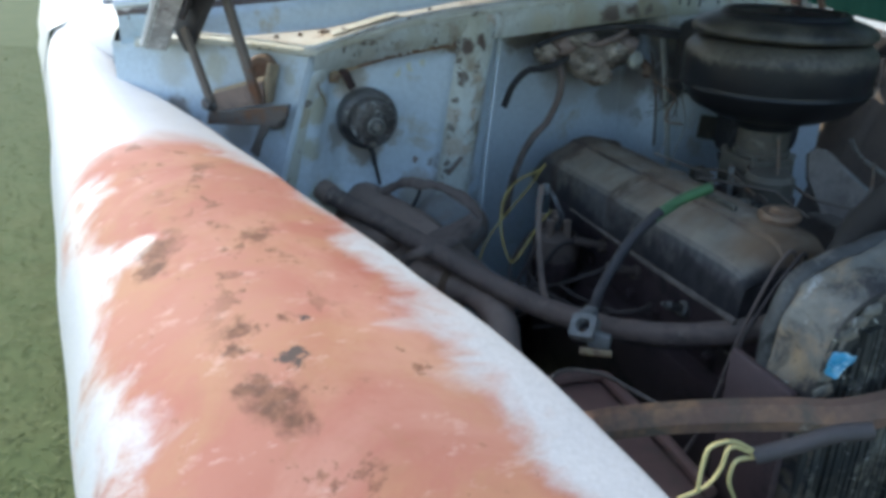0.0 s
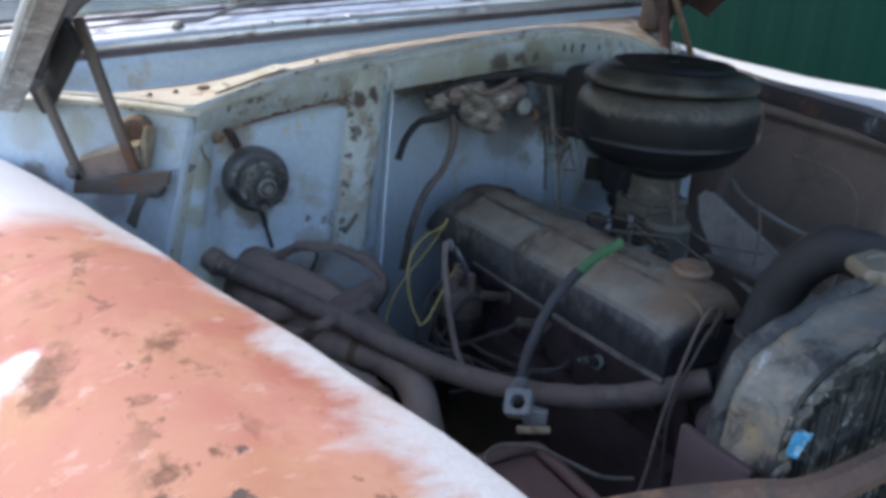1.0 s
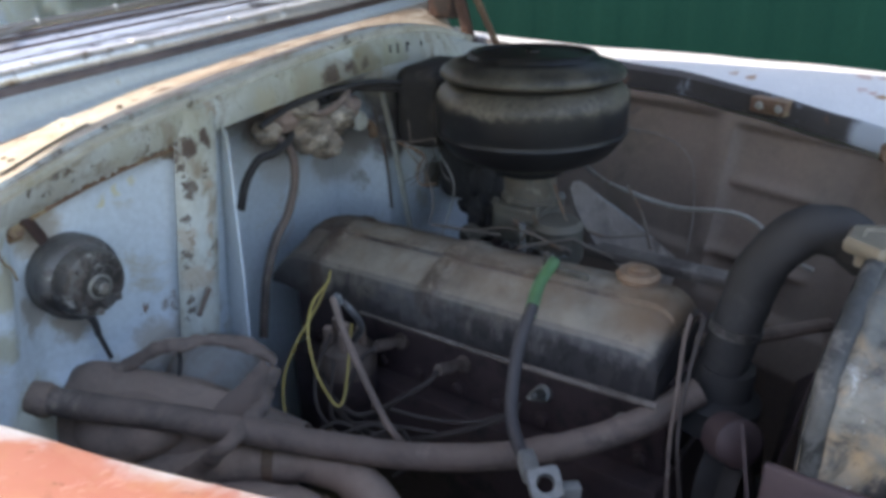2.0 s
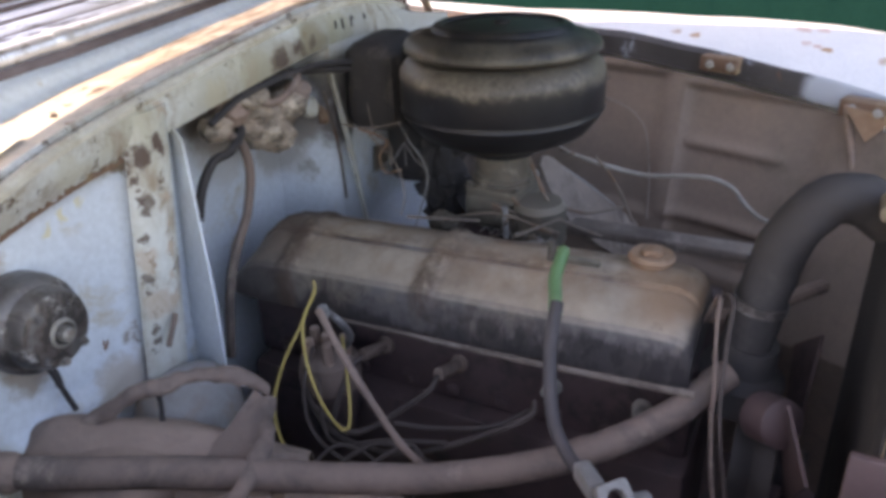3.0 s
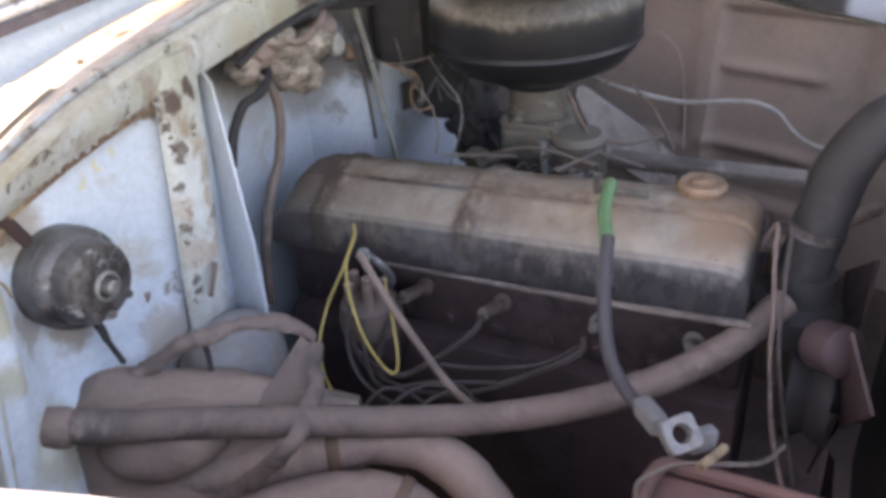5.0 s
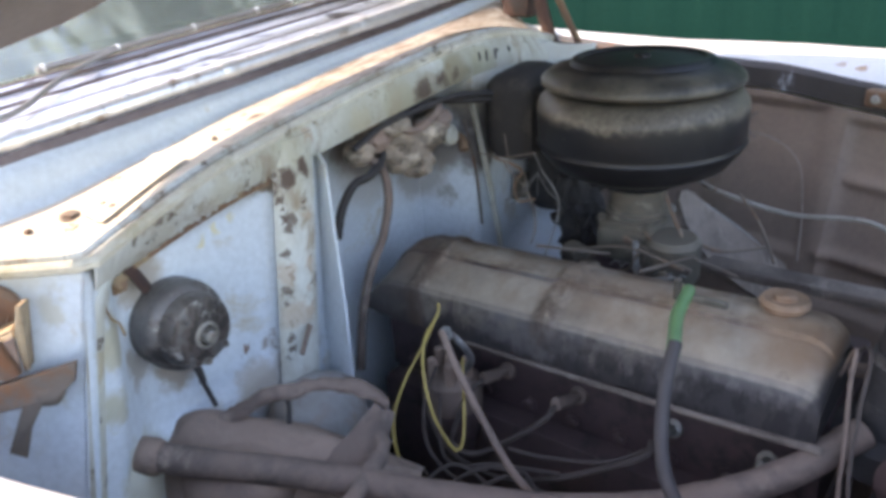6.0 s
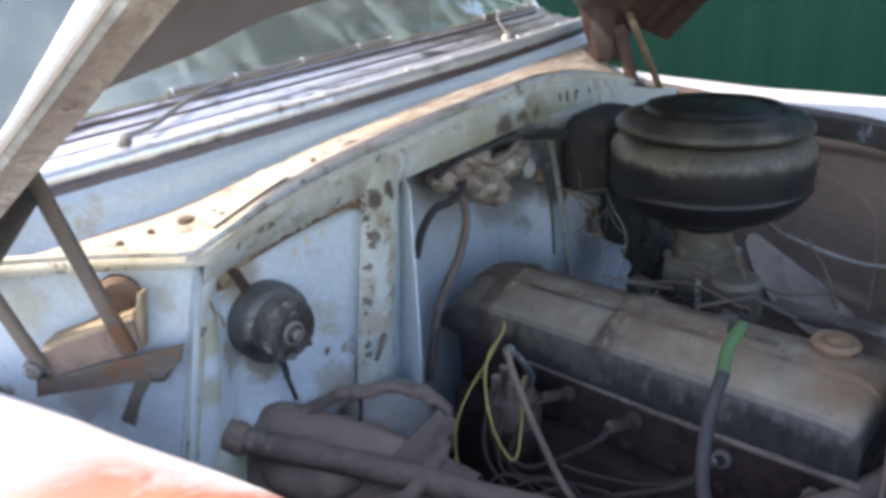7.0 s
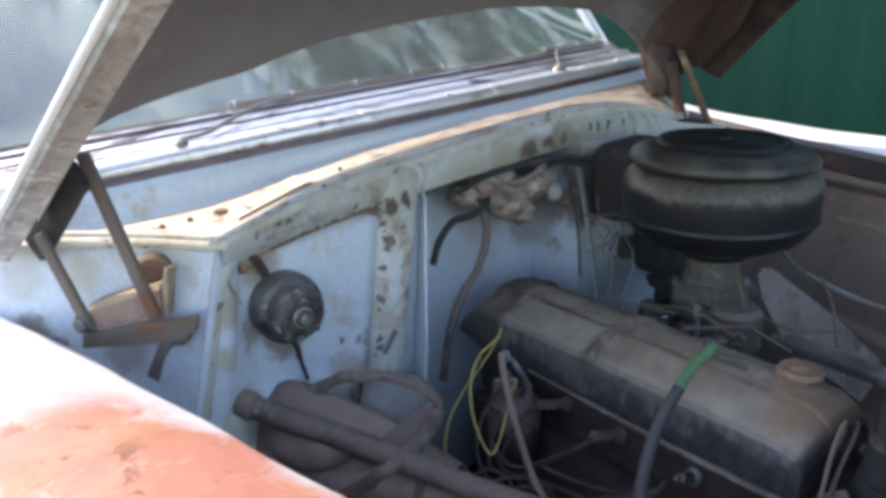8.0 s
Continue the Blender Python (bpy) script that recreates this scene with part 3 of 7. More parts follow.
M_UNDER_RUST = weathered("hood_corner_rust", (0.070, 0.034, 0.026), (0.040, 0.022, 0.019), 9, spots=(((0.12, 0.058, 0.038), 0.60, 0.72, 18), ((0.015, 0.012, 0.012), 0.56, 0.66, 12)), rough=(0.6, 0.85), bump=0.35)
M_CHROME = weathered("pitted_chrome", (0.86, 0.86, 0.87), (0.74, 0.73, 0.72), 20, spots=(((0.34, 0.28, 0.24), 0.62, 0.70, 30), (RUST, 0.67, 0.72, 45)), rough=(0.22, 0.40), metal=0.55, bump=0.15)
# dark stretched spots stand in for dark reflections along the frame
M_FRAME = weathered("bright_aluminium_frame", (0.80, 0.80, 0.81), (0.62, 0.62, 0.63), 12, spots=(((0.26, 0.25, 0.24), 0.54, 0.64, 16), ((0.12, 0.10, 0.09), 0.61, 0.68, 30)), stretch=(0.25, 1, 1), rough=(0.24, 0.42), metal=0.75, bump=0.06)
M_CHROME_DULL = weathered("dull_brown_trim", (0.10, 0.072, 0.066), (0.19, 0.145, 0.135), 22, rough=(0.3, 0.55), metal=0.4, bump=0.3)
M_MOTOR = weathered("grimy_dark_metal", (0.075, 0.072, 0.075), (0.24, 0.23, 0.225), 34, spots=(((0.19, 0.115, 0.075), 0.54, 0.66, 20), ((0.035, 0.031, 0.031), 0.54, 0.62, 20), ((0.36, 0.35, 0.34), 0.62, 0.70, 48)), dust=((0.22, 0.20, 0.18), 0.5), rough=(0.35, 0.6), metal=0.3, bump=0.4)
M_TANK = weathered("tarnished_radiator_tank", (0.25, 0.235, 0.20), (0.16, 0.15, 0.132), 17, spots=(((0.34, 0.235, 0.14), 0.55, 0.68, 14), ((0.055, 0.05, 0.048), 0.58, 0.66, 19), ((0.44, 0.43, 0.41), 0.63, 0.69, 40)), rough=(0.45, 0.75), metal=0.1, bump=0.7)
M_FOLD = weathered("grey_folded_seam", (0.11, 0.108, 0.105), (0.06, 0.058, 0.056), 26, spots=(((0.22, 0.20, 0.18), 0.58, 0.68, 30), ((0.02, 0.02, 0.02), 0.56, 0.62, 24)), rough=(0.5, 0.8), metal=0.1, bump=0.5)
M_RUST_BAR = weathered("rust_brown_bar", (0.20, 0.115, 0.080), (0.14, 0.085, 0.062), 12, spots=(((0.30, 0.17, 0.09), 0.56, 0.70, 16), (GRIME, 0.56, 0.66, 22), ((0.34, 0.27, 0.22), 0.64, 0.70, 30)), rough=(0.7, 0.9), bump=0.5)
M_CORE = weathered("radiator_core", (0.030, 0.032, 0.030), (0.058, 0.056, 0.050), 40, spots=(((0.20, 0.185, 0.15), 0.58, 0.66, 45), ((0.50, 0.49, 0.46), 0.645, 0.67, 120)), rough=(0.6, 0.9), bump=0.7)
M_YELLOW = weathered("yellow_insulation", (0.52, 0.39, 0.11), (0.40, 0.30, 0.10), 30, rough=(0.5, 0.7), bump=0.1)
M_COBWEB = weathered("cobweb_grey", (0.15, 0.145, 0.14), (0.11, 0.105, 0.10), 40, rough=(0.9, 1.0), bump=0.0)
M_STRAND = weathered("pale_yellow_strand", (0.62, 0.54, 0.26), (0.50, 0.43, 0.2), 30, rough=(0.5, 0.7), bump=0.05)
M_GREEN_TAPE = weathered("green_tape", (0.095, 0.27, 0.095), (0.08, 0.20, 0.08), 30, dust=((0.22, 0.25, 0.16), 0.35), rough=(0.35, 0.55), bump=0.2)
M_CABLE = weathered("grey_cable", (0.042, 0.038, 0.042), (0.066, 0.060, 0.062), 30, dust=((0.14, 0.11, 0.10), 0.25), rough=(0.6, 0.8), bump=0.2)
M_WIRE = weathered("dusty_wire", (0.066, 0.050, 0.046), (0.105, 0.082, 0.072), 30, rough=(0.7, 0.9), bump=0.1)
M_LEAD = weathered("grey_lead_clamp", (0.28, 0.28, 0.27), (0.20, 0.195, 0.185), 40, rough=(0.5, 0.75), metal=0.2, bump=0.4)
M_STICKER = weathered("blue_sticker", (0.05, 0.30, 0.52), (0.10, 0.44, 0.66), 60, spots=(((0.55, 0.75, 0.85), 0.60, 0.68, 50),), rough=(0.2, 0.4), bump=0.1)
M_CAP = weathered("rusty_tan_cap", (0.21, 0.115, 0.068), (0.30, 0.20, 0.135), 30, spots=((RUST, 0.6, 0.7, 40),), dust=((0.40, 0.27, 0.17), 0.3), rough=(0.6, 0.85), bump=0.5)
M_CAP_DULL = weathered("dull_brass_cap", (0.20, 0.165, 0.12), (0.27, 0.22, 0.165), 26, spots=((GRIME, 0.58, 0.68, 30),), dust=((0.34, 0.28, 0.20), 0.5), rough=(0.5, 0.8), metal=0.15, bump=0.35)
M_FENCE = weathered("green_profiled_sheet", (0.0055, 0.037, 0.028), (0.0045, 0.031, 0.024), 1.2, rough=(0.5, 0.65), bump=0.03, fine=60)
M_FENCE.node_tree.nodes["Principled BSDF"].inputs["Specular IOR Level"].default_value = 0.05
M_GROUND = weathered("grass_soil", (0.070, 0.100, 0.034), (0.100, 0.118, 0.048), 5, rough=(0.9, 1.0), bump=0.6, fine=60)
M_GRASS = weathered("grass_blades", (0.125, 0.160, 0.056), (0.155, 0.175, 0.070), 2, rough=(0.6, 0.8), bump=0.0)
M_CLAY = weathered("pale_clay_dust", (0.34, 0.265, 0.20), (0.19, 0.145, 0.115), 26, spots=((GRIME, 0.52, 0.62, 36), ((0.55, 0.47, 0.38), 0.58, 0.68, 22)), dust=((0.50, 0.41, 0.32), 0.5), rough=(0.8, 0.95), bump=0.6)
M_CARB = weathered("olive_grey_casting", (0.105, 0.098, 0.076), (0.065, 0.058, 0.050), 22, spots=((GRIME, 0.54, 0.64, 30), ((0.20, 0.175, 0.14), 0.60, 0.70, 40)), dust=((0.21, 0.175, 0.135), 0.6), rough=(0.6, 0.85), bump=0.4)
M_BRACE = weathered("dusty_grey_brace", (0.26, 0.215, 0.18), (0.18, 0.145, 0.122), 14, spots=(((0.10, 0.078, 0.066), 0.54, 0.68, 16), ((0.32, 0.28, 0.24), 0.60, 0.72, 24)), rough=(0.65, 0.9), bump=0.3)
M_SOOT = weathered("sooty_black", (0.028, 0.026, 0.027), (0.045, 0.040, 0.039), 9, spots=(((0.085, 0.072, 0.062), 0.60, 0.72, 30),), rough=(0.6, 0.9), bump=0.35)
M_LEAF = weathered("leaves", (0.05, 0.09, 0.025), (0.09, 0.13, 0.04), 3, rough=(0.45, 0.65), bump=0.0)
# near-black colour stands for the shade inside cabin, cowl and rail holes
M_DARK = weathered("interior_shade", (0.02, 0.02, 0.022), (0.03, 0.028, 0.027), 5, rough=(0.8, 0.95), bump=0.1)


def glass_material(name, tint):
    """Window glass under a streaked film: dust, plus painted sky and tree reflections."""
    m = bpy.data.materials.new(name)
    m.use_nodes = True
    nt = m.node_tree
    bs = nt.nodes["Principled BSDF"]
    bs.inputs["Base Color"].default_value = (*tint, 1)
    bs.inputs["Transmission Weight"].default_value, bs.inputs["Roughness"].default_value, bs.inputs["IOR"].default_value = 1.0, 0.02, 1.72
    # pale green film lends the glass the brightness of reflected sky and trees
    film = nt.nodes.new("ShaderNodeBsdfDiffuse")
    film.inputs["Color"].default_value = (0.50, 0.58, 0.55, 1)
    mix = nt.nodes.new("ShaderNodeMixShader")
    tc = nt.nodes.new("ShaderNodeTexCoord")
    mp = nt.nodes.new("ShaderNodeMapping")
    mp.inputs["Scale"].default_value, mp.inputs["Rotation"].default_value = (14, 3, 3), (0, 0.9, 0.4)
    nt.links.new(tc.outputs["Object"], mp.inputs["Vector"])
    f = ramp(nt, noised(nt, mp.outputs["Vector"], 1.0, 6, 0.65), 0.48, 0.70, (0.08, 0.08, 0.08, 1), (0.38, 0.38, 0.38, 1))
    nt.links.new(f, mix.inputs[0])
    nt.links.new(bs.outputs[0], mix.inputs[1])
    nt.links.new(film.outputs[0], mix.inputs[2])
    nt.links.new(mix.outputs[0], nt.nodes["Material Output"].inputs["Surface"])
    return m


M_GLASS = glass_material("window_glass", (0.80, 0.95, 0.89))


# ---------------------------------------------------------------- building tools
ORIGIN = {}


def thing(name, label, category, at, group="", kind=""):
    ob = new(name)
    ob.location = at
    ORIGIN[ob] = Vector(at)
    ob.empty_display_size = 0.02
    return tagged(ob, label, category, group, kind)


def part(name, bm, material, parent, label="", smooth=True):
    """Links a bmesh in world coordinates as one mesh under a thing or a part."""
    o = ORIGIN[parent]
    bmesh.ops.translate(bm, verts=bm.verts, vec=-o)
    bmesh.ops.recalc_face_normals(bm, faces=bm.faces)
    me = bpy.data.meshes.new(name)
    bm.to_mesh(me)
    bm.free()
    me.materials.append(material)
    if smooth:
        me.polygons.foreach_set("use_smooth", [True] * len(me.polygons))
        me.set_sharp_from_angle(angle=radians(38))
    ob = new(name, me)
    ob.parent = parent
    ORIGIN[ob] = o
    if label:
        ob["label"] = label
    return ob


def catmull(points, n):
    """n points evenly in parameter on a smooth curve through the points."""
    p = [Vector(q) for q in points]
    p = [2 * p[0] - p[1]] + p + [2 * p[-1] - p[-2]]
    out, segs = [], len(p) - 3
    for i in range(n):
        u = i / (n - 1) * segs
        k = min(int(u), segs - 1)
        t = u - k
        a, b, c, d = p[k:k + 4]
        out.append(0.5 * (2 * b + (c - a) * t + (2 * a - 5 * b + 4 * c - d) * t * t + (3 * b - a - 3 * c + d) * t ** 3))
    return out


def tube(points, r, n=None, sides=10, flat=1.0, smooth=True, r_end=None, bm=None):
    """A round (or flattened) tube along a smooth curve through the points."""
    bm = bm or bmesh.new()
    n = n or max(8, 7 * (len(points) - 1))
    pts = catmull(points, n) if smooth else [Vector(q) for q in points]
    n = len(pts)
    rings, side = [], None
    for i, q in enumerate(pts):
        t = (pts[min(i + 1, n - 1)] - pts[max(i - 1, 0)]).normalized()
        if side is None:
            side = t.orthogonal().normalized()
        side = (side - t * side.dot(t)).normalized()
        up = t.cross(side)
        rr = r if r_end is None else r + (r_end - r) * i / (n - 1)
        rings.append([bm.verts.new(q + side * math.cos(a) * rr + up * math.sin(a) * rr * flat) for a in (2 * math.pi * k / sides for k in range(sides))])
    for a, b in zip(rings, rings[1:]):
        for k in range(sides):
            bm.faces.new((a[k], a[(k + 1) % sides], b[(k + 1) % sides], b[k]))
    bm.faces.new(rings[0][::-1])
    bm.faces.new(rings[-1])
    return bm


def lathe(profile, at, axis=(0, 0, 1), seg=48, bm=None):
    """Turns (radius, height) pairs round an axis through at."""
    bm = bm or bmesh.new()
    q = Vector((0, 0, 1)).rotation_difference(Vector(axis).normalized()).to_matrix()
    rings = []
    for r, h in profile:
        if r < 1e-5:
            rings.append([bm.verts.new(Vector(at) + q @ Vector((0, 0, h)))])
        else:
            rings.append([bm.verts.new(Vector(at) + q @ Vector((r * math.cos(2 * math.pi * k / seg), r * math.sin(2 * math.pi * k / seg), h))) for k in range(seg)])
    for a, b in zip(rings, rings[1:]):
        for k in range(seg):
            if len(a) == 1 and len(b) == 1:
                continue
            if len(a) == 1:
                bm.faces.new((a[0], b[k], b[(k + 1) % seg]))
            elif len(b) == 1:
                bm.faces.new((a[k], a[(k + 1) % seg], b[0]))
            else:
                bm.faces.new((a[k], a[(k + 1) % seg], b[(k + 1) % seg], b[k]))
    for ring in (rings[0], rings[-1]):
        if len(ring) > 1:
            bm.faces.new(ring)
    return bm


def sheet(fn, nu, nv, thick=0.0, wrap=False):
    """A surface from fn(u, v) with u and v in 0..1, given a thickness along its normals."""
    bm = bmesh.new()
    g = [[bm.verts.new(fn(i / nu, j / nv)) for j in range(nv + 1)] for i in range(nu + 1)]
    for i in range(nu):
        for j in range(nv):
            bm.faces.new((g[i][j], g[i + 1][j], g[i + 1][j + 1], g[i][j + 1]))
    if thick:
        bmesh.ops.recalc_face_normals(bm, faces=bm.faces)
        bmesh.ops.solidify(bm, geom=bm.faces[:], thickness=thick)
    return bm


def block(lo, hi, bevel=0.004, seg=2, turn=None, bm=None):
    """A box between two corners with rounded edges, turned about its middle by Euler degrees."""
    b2 = bmesh.new()
    bmesh.ops.create_cube(b2, size=1)
    lo, hi = Vector(lo), Vector(hi)
    mid = (lo + hi) / 2
    bmesh.ops.scale(b2, vec=hi - lo, verts=b2.verts)
    if bevel:
        bmesh.ops.bevel(b2, geom=b2.edges[:], offset=bevel, segments=seg, affect="EDGES", profile=0.5)
    m = Matrix.Translation(mid)
    if turn:
        m = m @ Euler([radians(a) for a in turn]).to_matrix().to_4x4()
    bmesh.ops.transform(b2, matrix=m, verts=b2.verts)
    if bm is None:
        return b2
    me = bpy.data.meshes.new("tmp")
    b2.to_mesh(me)
    b2.free()
    bm.from_mesh(me)
    bpy.data.meshes.remove(me)
    return bm


def plate(corners, thick, bevel=0.0):
    """A flat plate through three or more corners in order, with a thickness."""
    bm = bmesh.new()
    f = bm.faces.new([bm.verts.new(c) for c in corners])
    f.normal_update()
    r = bmesh.ops.extrude_face_region(bm, geom=[f])
    vs = [v for v in r["geom"] if isinstance(v, bmesh.types.BMVert)]
    bmesh.ops.translate(bm, verts=vs, vec=f.normal * thick)
    if bevel:
        bmesh.ops.bevel(bm, geom=bm.edges[:], offset=bevel, segments=2, affect="EDGES", profile=0.5)
    return bm


def ease(e, w):
    t = max(0.0, min(1.0, e / w))
    return t * t * (3 - 2 * t)


def interp(table, y):
    """Linear look-up of all columns of a table by its first one, with flat ends."""
    if y <= table[0][0]:
        return table[0][1:]
    for a, b in zip(table, table[1:]):
        if y <= b[0]:
            f = (y - a[0]) / (b[0] - a[0])
            f = f * f * (3 - 2 * f) * 0.3 + f * 0.7
            return tuple(p + (q - p) * f for p, q in zip(a[1:], b[1:]))
    return table[-1][1:]


def bolt(at, axis, r=0.008, h=0.006, bm=None):
    return lathe([(r * 1.5, 0), (r * 1.5, h * 0.25), (r, h * 0.3), (r, h), (r * 0.8, h * 1.15), (0, h * 1.15)], at, axis, 6 if r < 0.012 else 12, bm)


def lumpy(at, size, seed, rough=0.12, freq=1.6, sub=4):
    """A rounded, uneven casting."""
    bm = bmesh.new()
    bmesh.ops.create_icosphere(bm, subdivisions=sub, radius=1)
    for v in bm.verts:
        d = v.co.normalized()
        k = 1 + rough * noise.noise(d * freq + Vector((seed, 0, 0))) + rough * 0.4 * noise.noise(d * freq * 3.1 + Vector((0, seed, 0)))
        v.co = Vector(at) + Vector((d.x * size[0], d.y * size[1], d.z * size[2])) * k
    return bm


def crumple(bm, amount, freq, seed=0.0):
    """Pushes the points of a mesh about, for dented and dust-caked things."""
    for v in bm.verts:
        q = v.co * freq + Vector((seed, 0, 0))
        v.co += amount * (noise.noise_vector(q) + 0.5 * noise.noise_vector(q * 2.7))
    return bm


# ---------------------------------------------------------------- setting
def ground_sheet():
    bm = bmesh.new()
    bmesh.ops.create_grid(bm, x_segments=40, y_segments=40, size=1)
    for v in bm.verts:
        v.co.x, v.co.y = math.copysign(abs(v.co.x) ** 3 * 400, v.co.x), math.copysign(abs(v.co.y) ** 3 * 400, v.co.y)
        v.co.z = -0.01 + 0.02 * noise.noise((v.co.x * 0.7, v.co.y * 0.7, 0)) if v.co.length < 20 else 0
    me = bpy.data.meshes.new("ground")
    bm.to_mesh(me)
    bm.free()
    me.materials.append(M_GROUND)
    return tagged(new("ground", me), "mown yard ground of soil and short grass", "ground", kind="structure")


ground_sheet()


def grass():
    rng = random.Random(4)
    vs, fs = [], []
    for _ in range(26000):
        x, y = -1.02 - rng.random() ** 1.4 * 2.2, 0.3 + rng.random() ** 1.3 * 8
        h, a, w = 0.002 + 0.006 * rng.random(), rng.random() * 6.3, 0.0015 + 0.0015 * rng.random()
        dx, dy, lx, ly = math.cos(a) * w, math.sin(a) * w, rng.uniform(-0.035, 0.035), rng.uniform(-0.035, 0.035)
        k = len(vs)
        vs += [(x - dx, y - dy, -0.003), (x + dx, y + dy, -0.003), (x + lx * 0.5 + dx * 0.6, y + ly * 0.5 + dy * 0.6, h * 0.6), (x + lx, y + ly, h)]
        fs += [(k, k + 1, k + 2), (k, k + 2, k + 3)]
    me = bpy.data.meshes.new("grass")
    me.from_pydata(vs, [], fs)
    me.materials.append(M_GRASS)
    tagged(new("grass", me), "short green yard grass beside the car", "grass", kind="stuff")


grass()


def fence():
    root = thing("fence", "dark green profiled sheet-metal fence behind the car", "fence", (2.2, 1.0, 0))
    def one(y0):
        pts = []
        y = 0.0
        while y < 1.14:
            pts += [(0.0, y), (0.0, y + 0.07), (0.002, y + 0.095), (0.002, y + 0.165)]
            y += 0.19
        pts.append((0.0, 1.14))
        bm = bmesh.new()
        for z0, z1 in ((0.08, 2.2),):
            lo = [bm.verts.new((2.2 + a, y0 + b, z0)) for a, b in pts]
            hi = [bm.verts.new((2.2 + a, y0 + b, z1)) for a, b in pts]
            for k in range(len(pts) - 1):
                bm.faces.new((lo[k], lo[k + 1], hi[k + 1], hi[k]))
        part("sheet", bm, M_FENCE, root, smooth=False)
    for k in range(12):
        one(-3.5 + 1.138 * k)
    for z in (0.5, 1.8):
        part("rail", block((2.222, -3.4, z), (2.262, 10.1, z + 0.04)), M_RUSTY, root)
    for k in range(6):
        part("post", block((2.263, -3.3 + 2.6 * k, 0), (2.323, -3.24 + 2.6 * k, 2.2)), M_RUSTY, root)


fence()

# ---------------------------------------------------------------- the car's body
car = thing("car", "old white saloon car with hood raised and primer-patched fender", "car", (0, 1.5, 0))
NEAR = ((-0.55, -0.29, 0.78), (0.05, -0.33, 0.865), (0.23, -0.371, 0.928), (0.33, -0.402, 0.954), (0.39, -0.421, 0.965), (0.53, -0.466, 0.975),
        (0.77, -0.543, 0.987), (0.96, -0.600, 0.993), (1.2, -0.678, 1.001), (1.39, -0.739, 1.020), (1.62, -0.79, 1.03))
NEAR_OUT = ((-0.55, -0.62), (0.0, -0.705), (0.37, -0.752), (0.53, -0.772), (0.8, -0.806), (1.2, -0.850), (1.6, -0.893), (2.9, -0.98))
FAR = ((-0.4, 0.33, 0.90), (0.05, 0.36, 0.945), (0.2, 0.40, 0.985), (0.29, 0.435, 1.0), (0.46, 0.49, 1.025), (0.616, 0.535, 1.04),
       (0.76, 0.565, 1.052), (0.95, 0.585, 1.057), (1.15, 0.63, 1.062), (1.4, 0.70, 1.07), (1.62, 0.74, 1.075))
FAR_OUT = ((-0.4, 0.72), (0.3, 0.81), (1.0, 0.87), (1.62, 0.92))
SECTION = ((0.0, -0.035), (0.0, -0.004), (0.02, 0.004), (0.15, 0.013), (0.3, 0.020), (0.5, 0.022), (0.68, 0.012), (0.82, -0.012), (0.92, -0.045), (0.985, -0.10), (1.0, -0.16))


CROWN = [(0.0, -0.035), (0.0, -0.012)] + [tuple(p.xy) for p in catmull([(a, b, 0) for a, b in SECTION[1:]], 79)]


def fender(name, table, outer, label, material, edge=-0.035, fall=0.0):
    lift = ((-0.4, 0.075), (0.2, 0.060), (0.5, 0.032), (0.8, -0.003), (1.0, -0.026), (1.3, -0.045))
    crown = [(0.0, edge), (0.0, max(edge, -0.012))] + CROWN[2:]
    def at(u, v):
        y = table[0][0] + 0.001 + u * (table[-1][0] - table[0][0])
        xi, zi = interp(table, y)
        xo = interp(outer, y)[0]
        if v < 0.8:
            f, h = crown[int(round(v / 0.8 * 80))]
            return Vector((xi + (xo - xi) * f, y, zi + h + (interp(lift, y)[0] * f if fall else 0.0) - fall * ease(y - 0.4, 0.4) * f * f))
        k = (v - 0.8) / 0.2
        s = 1 if xo > 0 else -1
        return Vector((xo + s * (0.012 * math.sin(k * 3.1) - 0.03 * k * k), y, zi - 0.16 + (interp(lift, y)[0] if fall else 0.0) - fall * ease(y - 0.4, 0.4) - k * 0.55))
    return part(name, sheet(at, 70, 100, 0.0015), material, car, label)


near_fender = fender("front_fender", NEAR, NEAR_OUT, "white front fender brushed with salmon primer, rust scabs showing", M_WHITE_NEAR)
far_fender = fender("front_fender", FAR, FAR_OUT, "white front fender with small rust spots", M_WHITE_FAR, -0.006, 0.03)


def gutter(u, v):
    y = -0.39 + 2.0 * u
    x, z = interp(FAR, y)
    k = 0.25 + 0.75 * ease(y - 0.45, 0.3)
    return Vector((x + (0.011 * k, 0.006 * k, -0.001, -0.004)[int(round(v * 3))], y, z + (0.005 + 0.004 * k, 0.004 + 0.003 * k, 0.001, -0.030)[int(round(v * 3))]))


part("gutter", sheet(gutter, 80, 3, 0.0015), M_GUTTER, far_fender, "folded inner edge, near-black for its shade, with rust and blue-grey patches")


BELT = ((1.24, -0.700, 1.118), (1.45, -0.704, 1.108), (1.70, -0.712, 1.098), (2.08, -0.775, 1.090), (2.58, -0.850, 1.085), (4.2, -0.84, 1.06))
FLANK = ((1.30, -0.865), (1.62, -0.893), (2.0, -0.950), (2.6, -1.020), (4.2, -0.98))


